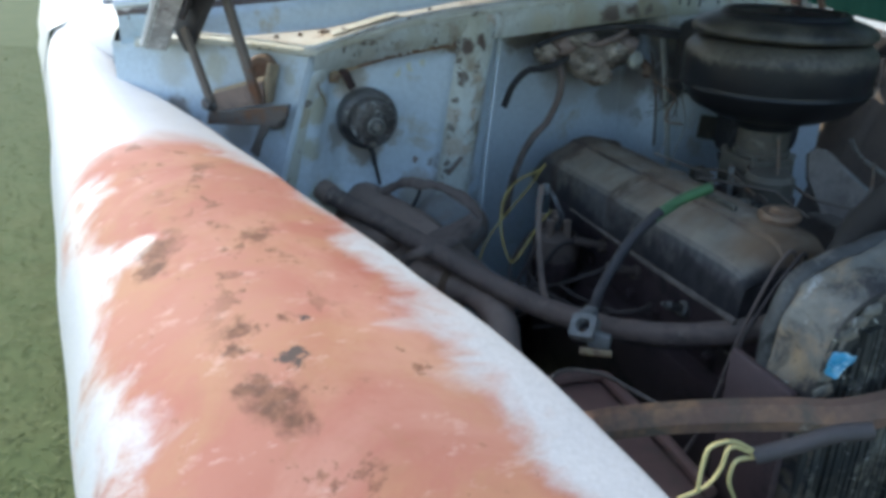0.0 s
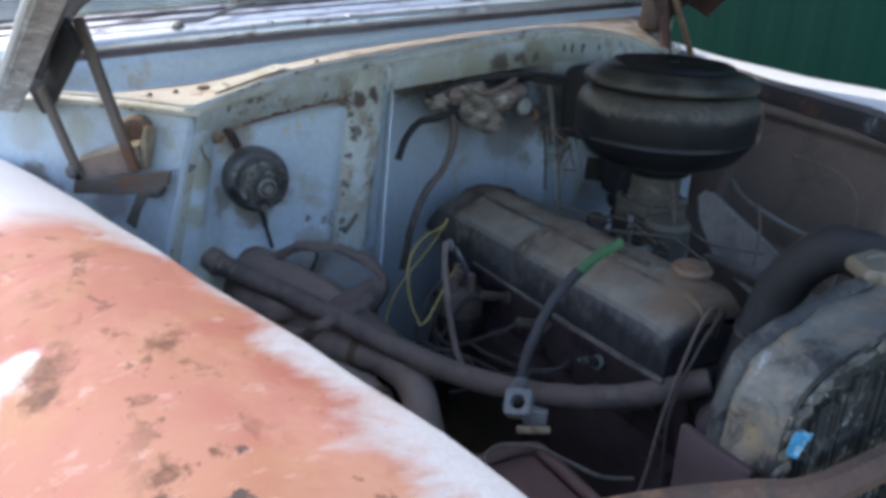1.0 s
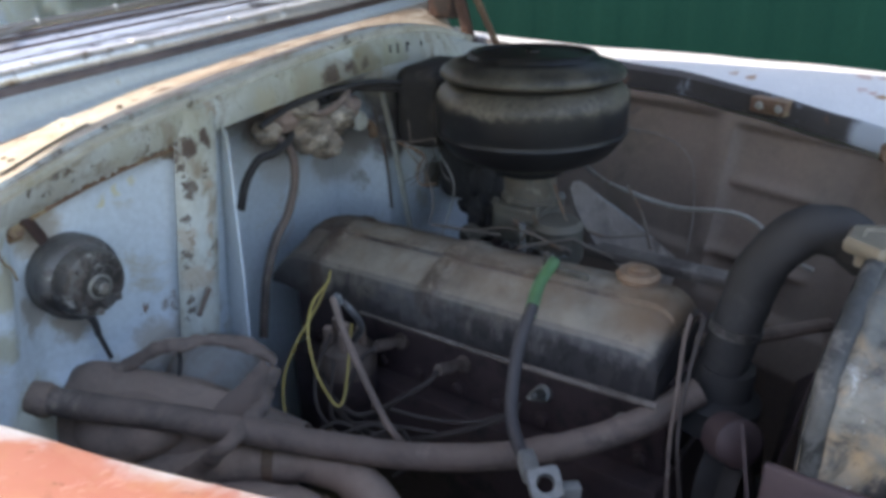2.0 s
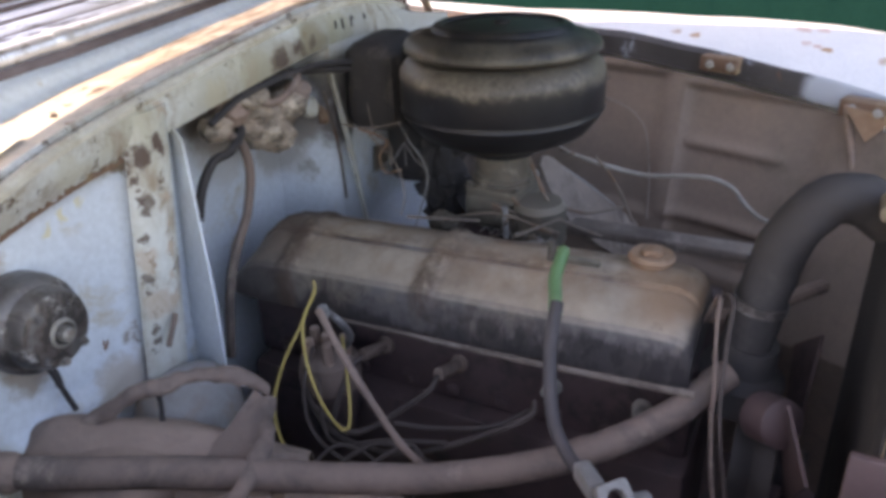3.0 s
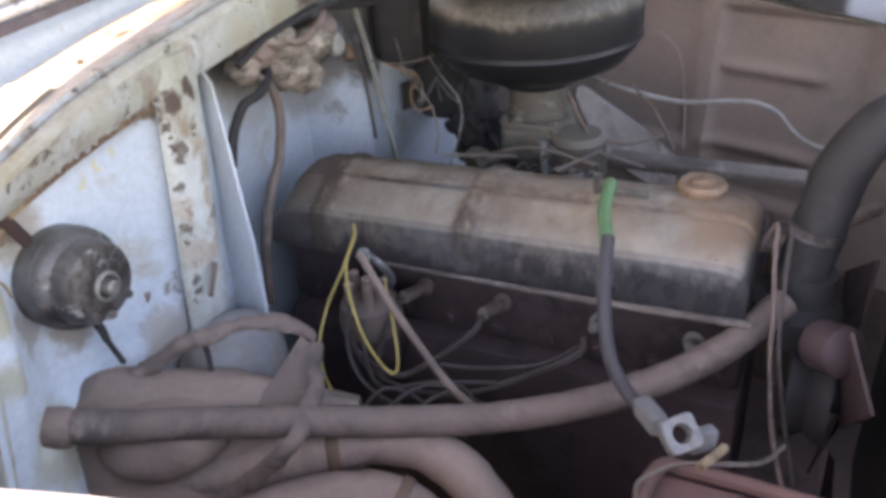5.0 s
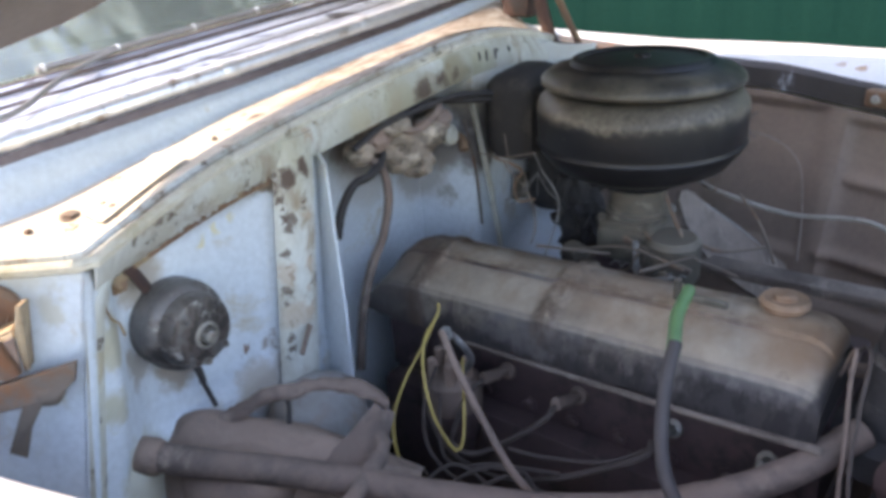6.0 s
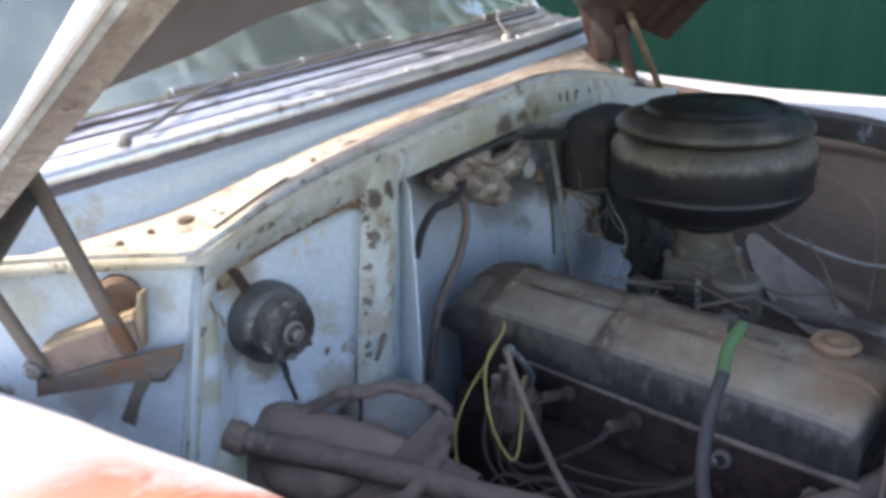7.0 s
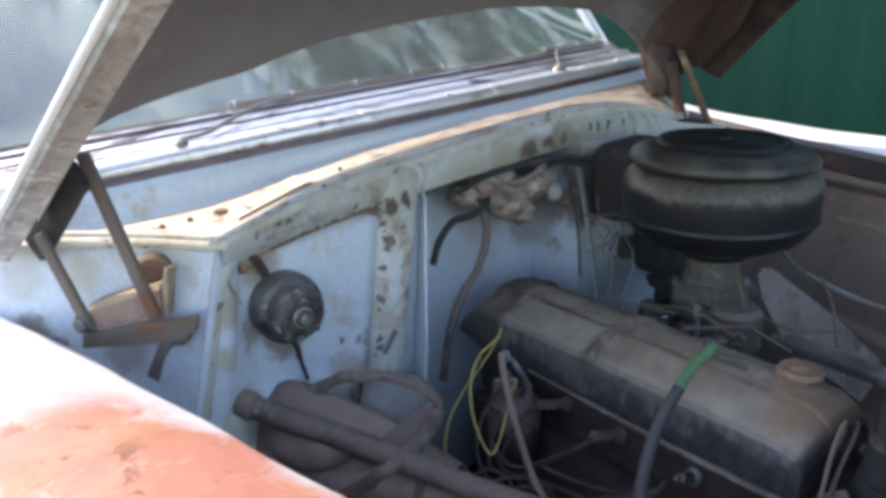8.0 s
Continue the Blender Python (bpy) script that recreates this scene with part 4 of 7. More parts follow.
def body_side(sign):
    """The door and rear body below the windows."""
    def at(u, v):
        y = 1.625 + 2.58 * u
        if sign < 0:
            (x0, z0), x1 = interp(BELT, y), interp(FLANK, y)[0]
        else:
            x0, z0, x1 = 0.75, 1.075, 0.93 + 0.03 * u
        prof = ((x0, z0), (x0 + (x1 - x0) * 0.5, z0 - 0.022), (x1 - sign * 0.022, z0 - 0.055), (x1, z0 - 0.13), (x1 + sign * 0.008, 0.7), (x1 - sign * 0.02, 0.32))
        k = v * 5
        i = min(int(k), 4)
        a, b = prof[i], prof[i + 1]
        return Vector((a[0] + (b[0] - a[0]) * (k - i), y, a[1] + (b[1] - a[1]) * (k - i)))
    return part("door", sheet(at, 30, 25, 0.002), M_WHITE, car, "white painted door panel")


for s in (-1, 1):
    body_side(s)


def apron(name, table, sign, z_low):
    """The inner wall under a fender's edge, pressed with stiffening panels."""
    def at(u, v):
        y = 0.12 + u * 1.05
        xi, zi = interp(table, y)
        z = zi - 0.03 - v * (zi - 0.03 - z_low)
        lean = 0.012 + 0.42 * max(0.0, min(1.0, (1.03 - z) / 0.35)) * 0.35
        x = xi - sign * lean if sign > 0 else xi - 0.045
        if sign > 0:
            pan = 0.0
            for y0, y1, z0, z1 in ((0.66, 0.98, 0.80, 1.012), (0.42, 0.635, 0.74, 1.0)):
                e = min(y - y0, y1 - y, z - z0, z1 - z)
                pan = max(pan, min(1.0, max(0.0, e / 0.012)))
            x += 0.010 * pan
            for zc, y0, y1 in ((0.915, 0.47, 0.63), (0.81, 0.47, 0.65)):
                if y0 < y < y1:
                    x -= 0.008 * math.exp(-((z - zc) / 0.008) ** 2) * ease(min(y - y0, y1 - y), 0.02)
        return Vector((x, y, z))
    return part(name, sheet(at, 110, 180, 0.0015), M_BROWN, car, "brown primed inner fender wall with pressed panels")


far_apron = apron("inner_fender", FAR, 1, 0.45)
near_apron = apron("inner_fender", NEAR, -1, 0.45)

# cowl: strips along the windshield's foot
CF = ((-0.70, 1.20, 1.085), (-0.62, 1.13, 1.098), (-0.53, 1.055, 1.097), (-0.464, 0.990, 1.094), (-0.42, 0.998, 1.104), (-0.32, 1.012, 1.125), (-0.19, 1.024, 1.139), (0.0, 1.034, 1.156),
      (0.14, 1.038, 1.165), (0.25, 1.042, 1.157), (0.33, 1.048, 1.139), (0.376, 1.060, 1.126), (0.5, 1.13, 1.105), (0.66, 1.28, 1.09))

CF = tuple(tuple(p) for p in catmull(CF[:4], 30)[:-1] + catmull(CF[3:], 90))


def straight(table, x):
    for a, b in zip(table, table[1:]):
        if x <= b[0]:
            f = max(0.0, (x - a[0]) / (b[0] - a[0]))
            return tuple(p + (q - p) * f for p, q in zip(a[1:], b[1:]))
    return table[-1][1:]


def chrome_y(x):
    return 1.168 + 0.24 * (x + 0.2) ** 2


def chrome_z(x):
    return 1.181 + 0.0343 * x - 0.046 * x * x


def strip(name, rows, x0, x1, material, label="", parent=None, thick=0.0):
    """A band along x; rows give (y, z) as functions of x across it."""
    def at(u, v):
        x = x0 + (x1 - x0) * u
        k = v * (len(rows) - 1)
        i = min(int(k), len(rows) - 2)
        a, b = rows[i](x), rows[i + 1](x)
        f = k - i
        return Vector((x, a[0] + (b[0] - a[0]) * f, a[1] + (b[1] - a[1]) * f))
    return part(name, sheet(at, 90, 3 * (len(rows) - 1), thick), material, parent or car, label)


def cf(dy, dz):
    return lambda x: (straight(CF, x)[0] + dy, straight(CF, x)[1] + dz)


def ch(dy, dz):
    return lambda x: (max(chrome_y(x) + dy, straight(CF, x)[0] + 0.02), chrome_z(x) + dz)


def foot(x):
    f, g = max(0.0, min(1.0, (x + 0.42) / 0.22)), max(0.0, min(1.0, (x + 0.2) / 0.2))
    return ch(-0.048 + 0.008 * f, -0.056 + 0.021 * f + 0.007 * g)(x)



cowl = strip("cowl", [cf(0.019, 0.002), cf(0.034, 0.002), foot], -0.70, 0.66, M_COWL, "cowl ledge caked with ochre dust and rust")
# lip cream as if lit, channel greyer as if shaded: light banded into colours
strip("cowl_lip", [cf(0.004, -0.011), cf(-0.003, -0.008), cf(-0.004, -0.003), cf(0.0, 0.0005), cf(0.003, 0.0015), cf(0.007, 0.000)], -0.70, 0.66, M_LIP, "rolled cream front lip of the cowl", cowl)
strip("cowl_channel", [cf(0.007, 0.000), cf(0.009, -0.0035), cf(0.017, -0.003), cf(0.019, 0.002)], -0.70, 0.66, M_BORDER, "rain channel, grimy and greyed for the shade in it", cowl)
strip("cowl_step", [foot, lambda x: tuple(a * 0.8 + b * 0.2 + c for a, b, c in zip(foot(x), ch(-0.024, -0.014)(x), (0.004, 0.0))), lambda x: tuple(a * 0.25 + b * 0.75 for a, b in zip(foot(x), ch(-0.024, -0.014)(x))), ch(-0.020, -0.014)], -0.72, 0.66, M_COWL_BLUE, "pale blue step under the windshield")
def ragged(dy, dz, much=1.0):
    """A row of the brown strip under the chrome bar, its edge swollen and shrunk along its length."""
    return lambda x: tuple(a + much * (0.0022 * noise.noise((x * 9, 1, 0)) + 0.0012 * noise.noise((x * 31, 4, 0))) for a in ch(dy, dz)(x))


# brown strip stands for the dirty, darkly reflecting lower half of the chrome bar
strip("lower_trim", [ragged(-0.018, -0.020, 0.6), ragged(-0.020, -0.014), ragged(-0.0165, -0.005), ch(-0.012, -0.006), ch(-0.006, -0.004)], -0.72, 0.62, M_CHROME_DULL, "dull brown strip, the chrome bar's dark lower half painted in")
trim = part("windshield_trim", tube([(x, chrome_y(x), chrome_z(x)) for x in [-0.72 + 0.067 * k for k in range(21)]], 0.0128, 120, 12), M_CHROME, car, "chrome windshield bar, pitted")
strip("groove", [ch(0.006, -0.002), ch(0.012, 0.001), ch(0.018, 0.004)], -0.72, 0.62, M_CHROME_DULL)
for dy, dz in ((0.036, 0.0095), (0.066, 0.0175), (0.090, 0.026)):
    part("frame_groove", tube([(x, chrome_y(x) + dy, chrome_z(x) + dz) for x in [-0.74 + 0.067 * k for k in range(20)]], 0.0028, 100, 6), M_CHROME_DULL, car)
strip("windshield_frame", [ch(0.016, 0.002), ch(0.020, 0.009), ch(0.030, 0.012), ch(0.036, 0.008), ch(0.042, 0.012), ch(0.058, 0.018), ch(0.066, 0.016), ch(0.085, 0.023), ch(0.100, 0.030), ch(0.108, 0.027)], -0.74, 0.60, M_FRAME, "bright windshield frame")
part("gasket", tube([(x, chrome_y(x) + 0.110, chrome_z(x) + 0.028) for x in [-0.74 + 0.067 * k for k in range(21)]], 0.0032, 100, 8), M_CHROME_DULL, car, "thin dull gasket edge")


def windshield():
    def at(u, v):
        x = -0.74 + 1.33 * u
        y = chrome_y(x) + 0.112 + 0.42 * v
        return Vector((x * (1 - 0.1 * v), y, chrome_z(x) + 0.034 + 0.31 * v - 0.03 * (2 * u - 1) ** 2 * v))
    ob = part("windshield_glass", sheet(at, 40, 14, 0.005), M_GLASS, car, "curved windshield glass reflecting the sky")
    ob.visible_shadow = False
    part("wiper_shelf", sheet(lambda u, v: Vector((-0.72 + 1.3 * u, chrome_y(-0.72 + 1.3 * u) + 0.125 + 0.45 * v, 1.15)), 20, 4, 0.01), M_DARK, car, "dark dashboard behind the glass")
    # one near-black sheet closes the cabin so the glass backs onto dark
    part("cabin", block((-0.80, 1.95, 0.35), (0.78, 2.0, 1.46), 0.01), M_DARK, car, "added near-black sheet closing off the unlit cabin")
    part("roof", sheet(lambda u, v: Vector((-0.62 + 1.24 * u, 1.74 + 1.5 * v, 1.47 + 0.05 * math.sin(math.pi * u) + 0.03 * math.sin(math.pi * v))), 12, 12, 0.02), M_WHITE, car)


windshield()


def cowl_side(u, v):
    """White body side between the front fender and the windshield's corner."""
    low = Vector((-0.735, 1.370, 1.018)).lerp(Vector((-0.868, 1.640, 1.040)), u)
    y = 1.245 + 0.395 * u
    x, z = interp(BELT, y)
    return low.lerp(Vector((x, y, z)), v) + Vector((-0.018, 0, 0.008)) * math.sin(math.pi * v)


part("cowl_side", sheet(cowl_side, 20, 10, 0.002), M_WHITE, car, "white cowl side beside the windshield corner")
part("joint", tube([(-0.738, 1.372, 1.012), (-0.732, 1.325, 1.048), (-0.712, 1.275, 1.088), (-0.690, 1.236, 1.122)], 0.011, 16, 8, 0.6), M_SOOT, car, "dark rubber joint")


def tail():
    """The closed rear of the car: back window slope, deck and tail panel."""
    prof = ((3.22, 1.475, 0.60), (3.42, 1.33, 0.66), (3.62, 1.13, 0.74), (3.70, 1.085, 0.78), (3.98, 1.06, 0.79), (4.16, 1.00, 0.80), (4.23, 0.88, 0.82), (4.24, 0.60, 0.84), (4.20, 0.34, 0.82))
    def at(u, v):
        k = v * (len(prof) - 1)
        i = min(int(k), len(prof) - 2)
        y, z, w = (a + (b - a) * (k - i) for a, b in zip(prof[i], prof[i + 1]))
        q = 2 * u - 1
        return Vector((q * w + 0.01, y - 0.03 * q * q, z + 0.03 * (1 - q * q) * (1 - v)))
    part("rear_deck", sheet(at, 16, 32, 0.002), M_WHITE, car, "white rear deck and tail panel")
    for s_ in (-1, 1):
        def side(u, v, s_=s_):
            return Vector((s_ * (0.70 + 0.10 * u * (1 - v) - 0.09 * v) + 0.01, 1.66 + 0.14 * v + (1.86 - 0.42 * v) * u, 1.06 + 0.40 * v))
        pane = part("side_window", sheet(side, 8, 4, 0.004), M_GLASS, car, "side window glass under the same streaked film")
        part("window_frame", tube([side(0, 0), side(0, 1), side(0.5, 1), side(1, 1), side(1, 0)], 0.008, 5, 8, smooth=False), M_CHROME_DULL, pane)


tail()
for a in (-1, 1):
    x0 = -0.705 if a < 0 else 0.60
    pil = part("pillar", tube([(x0, 1.30 if a < 0 else 1.36, 1.10 if a < 0 else 1.02), (x0 - a * 0.008, 1.34 if a < 0 else 1.42, 1.17), (x0 - a * 0.04, 1.50 if a < 0 else 1.54, 1.34), (x0 - a * 0.08, 1.72, 1.48)], 0.020 if a < 0 else 0.008, 20, 12), M_WHITE, car, "white windshield pillar")
    part("pillar_trim", tube([(x0 + 0.012 * a, 1.335, 1.10), (x0 - a * 0.02, 1.42, 1.22), (x0 - a * 0.06, 1.56, 1.42)], 0.008 if a < 0 else 0.003, 16, 8), M_CHROME, pil)
    sx = 0.82
    part("side_trim", tube([(x, y, z + 0.004) for y, x, z in BELT] if a < 0 else [(x0 + 0.01, 1.36, 1.055), (sx - 0.03, 1.6, 1.06), (sx, 3.0, 1.06)], 0.011, 40, 10), M_CHROME, car, "chrome window sill strip")


def wheel(x, y):
    s_ = 1 if x > 0 else -1
    w = part("wheel", lathe([(0.19, -0.07), (0.30, -0.085), (0.335, -0.06), (0.345, 0.0), (0.335, 0.06), (0.30, 0.085), (0.19, 0.07)], (x, y, 0.335), (s_, 0, 0), 40), M_RUBBER, car, "black tyre")
    part("rim", lathe([(0.19, 0.06), (0.185, 0.03), (0.12, 0.045), (0.09, 0.065), (0, 0.07)], (x, y, 0.335), (s_, 0, 0), 32), M_WHITE, w, "white steel wheel")


for wx, wy in ((-0.70, 0.35), (0.70, 0.35), (-0.72, 3.1), (0.72, 3.1)):
    wheel(wx, wy)


# ---------------------------------------------------------------- firewall
def border_at(x, v, out=0.0):
    """The shoulder under the cowl's lip: v from its top to its lower edge."""
    y0, z0 = straight(CF, x)
    low = 1.030 - 0.016 * ease(-0.42 - x, 0.05) + 0.012 * ease(x - 0.30, 0.08)
    return Vector((x, (y0 - 0.001) * (1 - v) + low * v - 0.004 * math.sin(math.pi * v) - out, z0 - 0.009 - (0.040 - 0.008 * ease(x - 0.2, 0.15)) * v))


def firewall():
    def front(u, v):
        z = 0.48 + v * 0.66
        corner = -0.464 - 0.25 * max(0.0, 1.09 - z) - 0.004
        x = corner + (-0.196 - corner) * u
        top = straight(CF, x)[1] - 0.010
        z = min(z, top)
        y = 1.000 + 0.034 * ease(x + 0.47, 0.05)
        lo = 0.865 + max(0.0, x + 0.33) * 0.25
        e = min(x - (corner + 0.035), -0.262 + 0.16 * (z - 0.88) - x, z - lo, 1.082 + 0.12 * min(0, x + 0.28) - z)
        return Vector((x, y + 0.009 * ease(e, 0.014), z))
    wall = part("firewall", sheet(front, 70, 90, 0.002), M_BLUE, car, "pale blue firewall panel, grimy at its pressed edges")
    # grimy pressed border and vertical stiffening rib
    def rib(u, v):
        z = 0.80 + v * 0.325
        x = -0.252 + 0.056 * u + 0.15 * (z - 1.0)
        return Vector((x, 1.028 - 0.010 * math.sin(math.pi * u) ** 0.5, z))
    part("rib", sheet(rib, 12, 30, 0.0015), M_BORDER, wall, "vertical stiffening rib, chipped and rusty")
    def left(u, v):
        z = 0.70 + v * 0.385
        corner = -0.464 - 0.25 * max(0.0, 1.09 - z) - 0.004
        bend = 0.030 * ease(z - 1.03, 0.055) ** 2
        return Vector((corner + 0.002 + bend + 0.034 * u, 0.999 + 0.030 * ease(bend + 0.034 * u, 0.05) - 0.007 * math.sin(math.pi * u) ** 0.5, z))
    part("left_border", sheet(left, 10, 40, 0.001), M_BORDER, wall, "pressed border beside the firewall corner")
    for pts in ([(-0.460, 1.008, 1.035), (-0.469, 1.008, 1.018), (-0.475, 1.008, 0.998), (-0.475, 1.008, 0.969), (-0.472, 1.008, 0.939)], [(-0.458, 1.008, 1.051), (-0.455, 1.008, 1.033), (-0.449, 1.008, 1.024), (-0.447, 1.008, 1.012)]):
        part("crack", tube([(x, y - 0.006, z) for x, y, z in pts], 0.0012, 24, 5), M_RUSTY, wall, "rusty crack in the seam sealer")
    def lip(u, v):
        return border_at(-0.462 + 0.837 * u, v)
    part("upper_border", sheet(lip, 60, 6, 0.0015), M_BORDER, wall, "upper firewall border stained ochre")
    def rust(u, v):
        x = -0.445 + 0.25 * u
        low = straight(CF, x)[1] - 0.049
        n = noise.noise((x * 70, 2, 0)) + 0.6 * noise.noise((x * 190, 5, 0))
        return Vector((x, 1.0275 - 0.012 * ease(-0.42 - x, 0.05), low + 0.004 * n + (v - 0.5) * 0.0045 * max(0.1, 1 + 1.6 * n)))
    part("rust_seam", sheet(rust, 160, 2, 0.001), M_RUSTY, wall, "dark rusted seam under the border")
    # recess for the engine, with its projecting edges
    for x0, x1, mat_, y_out, nm in ((-0.196, -0.172, M_BLUE, 0.972, "flange"), (0.112, 0.128, M_STEEL, 1.018, "flange")):
        if x0 < 0:
            c = [(-0.168, 1.034, 1.10), (-0.176, 1.012, 1.085), (-0.206, 0.978, 0.92), (-0.220, 0.972, 0.74), (-0.220, 1.034, 0.60)]
        else:
            c = [(0.110, 1.034, 1.09), (0.113, 1.018, 1.075), (0.165, 1.012, 0.90), (0.165, 1.034, 0.80)]
        if x0 < 0:
            part(nm, plate(c, 0.0025), mat_, wall, "folded firewall edge", smooth=False)
        else:
            part("edge_strip", tube([(0.118, 1.030, 1.085), (0.133, 1.022, 0.99), (0.150, 1.014, 0.86)], 0.0105, 12, 8, 0.4), M_BORDER, wall, "pale steel edge strip")
            part("edge_strip", tube([(0.100, 1.03, 1.06), (0.118, 1.028, 0.98), (0.125, 1.028, 0.90)], 0.004, 12, 8, 0.5), M_LEVER, wall)
    def back(u, v):
        x = -0.205 + 0.335 * u
        z = 0.55 + 0.575 * v
        z = min(z, straight(CF, x)[1] - 0.012)
        deep = 0.095 * ease(x + 0.205, 0.02) * ease(0.13 - x, 0.02)
        return Vector((x, 1.036 + deep, z))
    part("recess", sheet(back, 50, 40, 0.002), M_BLUE, wall, "pale blue recess behind the engine")
    def far(u, v):
        x = 0.128 + 0.36 * u
        z = min(0.55 + 0.575 * v, straight(CF, x)[1] - 0.012)
        return Vector((x, 1.037 + 0.006 * ease(min(x - 0.16, 0.4 - x, z - 0.82, 1.05 - z), 0.015), z))
    part("far_panel", sheet(far, 36, 40, 0.002), M_BLUE, wall, "pale blue firewall panel behind the heater box")
    def side(u, v):
        z = 0.48 + v * 0.64
        corner = -0.464 - 0.25 * max(0.0, 1.09 - z) - 0.004
        x = corner + (-0.735 - corner) * u
        top = straight(CF, x)[1] - 0.006
        return Vector((x, 1.000 + (corner - x) * 0.92 + 0.010 * math.exp(-((u - 0.5) / 0.3) ** 2), min(z, top)))
    part("side_panel", sheet(side, 40, 40, 0.002), M_BLUE, wall, "pale blue kick-up panel beside the firewall")
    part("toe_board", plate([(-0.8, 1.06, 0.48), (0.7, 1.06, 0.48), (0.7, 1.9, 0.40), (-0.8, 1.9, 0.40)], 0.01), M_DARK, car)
    return wall


wall = firewall()
part("tag", plate([(0.218, 1.034, 0.945), (0.256, 1.034, 0.938), (0.252, 1.034, 0.896), (0.215, 1.034, 0.905)], 0.003), M_CARB, wall, "dark square plate on the far panel", smooth=False)
for x, h, lean in ((0.140, 0.26, 0.002), (0.157, 0.34, 0.002), (0.178, 0.34, 0.003), (0.186, 0.12, -0.003), (0.216, 0.18, 0.0)):
    part("paint_mark", plate([border_at(x, 0.30 + h, 0.0015), border_at(x + 0.0035, 0.30 + h, 0.0015), border_at(x + 0.0035 + lean, 0.30, 0.0015), border_at(x + lean, 0.30, 0.0015)], 0.001), M_SOOT, wall, smooth=False)
part("end_plate", plate([(0.366, 1.046, 1.092), (0.380, 1.062, 1.096), (0.388, 1.075, 1.126), (0.372, 1.058, 1.130), (0.352, 1.040, 1.122)], 0.003), M_BORDER, wall, "white cowl end tab", smooth=False)
# added panel, its near-black colour giving the shade behind the firewall
part("bulkhead", block((-0.62, 1.22, 0.45), (0.44, 1.25, 1.10), 0.004), M_DARK, car, "added near-black panel for the shade inside the cowl")
part("undertray", block((-0.66, -0.3, 0.30), (0.66, 1.1, 0.32), 0.004), M_BLOCK, car, "dark oily floor under the engine")
part("front_panel", sheet(lambda u, v: Vector((-0.5 + u, -0.30 - 0.12 * math.sin(math.pi * u), 0.3 + 0.45 * v)), 20, 8, 0.003), M_WHITE, car)
def ledge(x, y, up=0.0):
    a, b = cf(0.019, 0.002)(x), foot(x)
    f = max(0.0, min(1.0, (y - a[0]) / (b[0] - a[0])))
    return (x, y, a[1] + (b[1] - a[1]) * f + up)


def patch(u, v):
    left, right = Vector((-0.428, 1.028, 0)).lerp(Vector((-0.425, 1.066, 0)), v), Vector((-0.318, 1.050, 0)).lerp(Vector((-0.316, 1.112, 0)), v)
    p = left.lerp(right, u)
    return Vector(ledge(p.x, p.y, 0.0035 + 0.0015 * u))


part("patch_plate", sheet(patch, 12, 8), M_LIP, cowl, "riveted cream patch plate")
for x, y, r in ((-0.429, 1.080, 0.0075), (-0.405, 1.062, 0.004), (-0.405, 1.046, 0.005), (-0.325, 1.064, 0.004), (-0.325, 1.10, 0.004), (-0.50, 1.085, 0.003), (-0.465, 1.09, 0.003), (-0.27, 1.07, 0.003)):
    part("screw", bolt(ledge(x, y, 0.001), (0, -0.1, 1), r, 0.003), M_LEVER, cowl)
for x in (-0.304, -0.02, 0.28, 0.45):
    part("clip", bolt((x, chrome_y(x) - 0.002, chrome_z(x) + 0.006), (0, -0.4, 1), 0.006, 0.008), M_CHROME, trim)
for x in (-0.42, -0.17, 0.08, 0.33):
    part("joint_cover", lathe([(0.0130, -0.012), (0.0142, -0.008), (0.0142, 0.008), (0.0130, 0.012)], (x, chrome_y(x), chrome_z(x)), (1, 0.48 * (x + 0.2), 0), 14), M_CHROME, trim)


def wiper(x, reach):
    y, z = chrome_y(x) + 0.010, chrome_z(x) + 0.008
    w = thing("windshield_wiper", "thin dull wiper arm lying low along the windshield", "wiper", (x, y, z))
    part("pivot", lathe([(0.011, 0), (0.012, 0.005), (0.009, 0.008), (0.008, 0.014), (0.005, 0.016), (0, 0.016)], (x, y, z), (0, -0.5, 1), 16), M_STEEL, w)
    def lie(k, dy, dz):
        xx = x + reach * k
        return (xx, chrome_y(xx) + dy, chrome_z(xx) + dz)
    part("arm", tube([(x, y + 0.004, z + 0.012), lie(0.12, 0.030, 0.020), lie(0.3, 0.070, 0.030), lie(0.5, 0.100, 0.036), lie(0.62, 0.106, 0.038)], 0.0038, 30, 8, 0.6, r_end=0.0028), M_STEEL, w)
    blade = part("blade", tube([lie(k, 0.106, 0.037) for k in (0.28, 0.5, 0.8, 1.1, 1.35)], 0.0042, 24, 6), M_STEEL, w)
    for k in (0.3, 0.55, 0.85, 1.15, 1.34):
        part("claw", block(*(tuple(c + d for c, d in zip(lie(k, 0.106, 0.037), e)) for e in ((-0.002, -0.004, -0.003), (0.002, 0.003, 0.005))), 0.001), M_CHROME, blade)


wiper(-0.434, 0.36)
wiper(0.26, 0.22)


# ---------------------------------------------------------------- hood
REAR = ((-0.632, 1.085, 1.125), (-0.602, 1.088, 1.175), (-0.555, 1.10, 1.222), (-0.455, 1.13, 1.246), (-0.345, 1.16, 1.262), (-0.20, 1.19, 1.291), (0.07, 1.20, 1.316), (0.29, 1.235, 1.308),
        (0.41, 1.24, 1.283), (0.49, 1.235, 1.225), (0.535, 1.20, 1.15))
hood = thing("hood", "raised car hood, white outside and grimy brown underneath", "car hood", (0, 1.2, 1.2))
RISE = Vector((0, -0.819, 0.574))


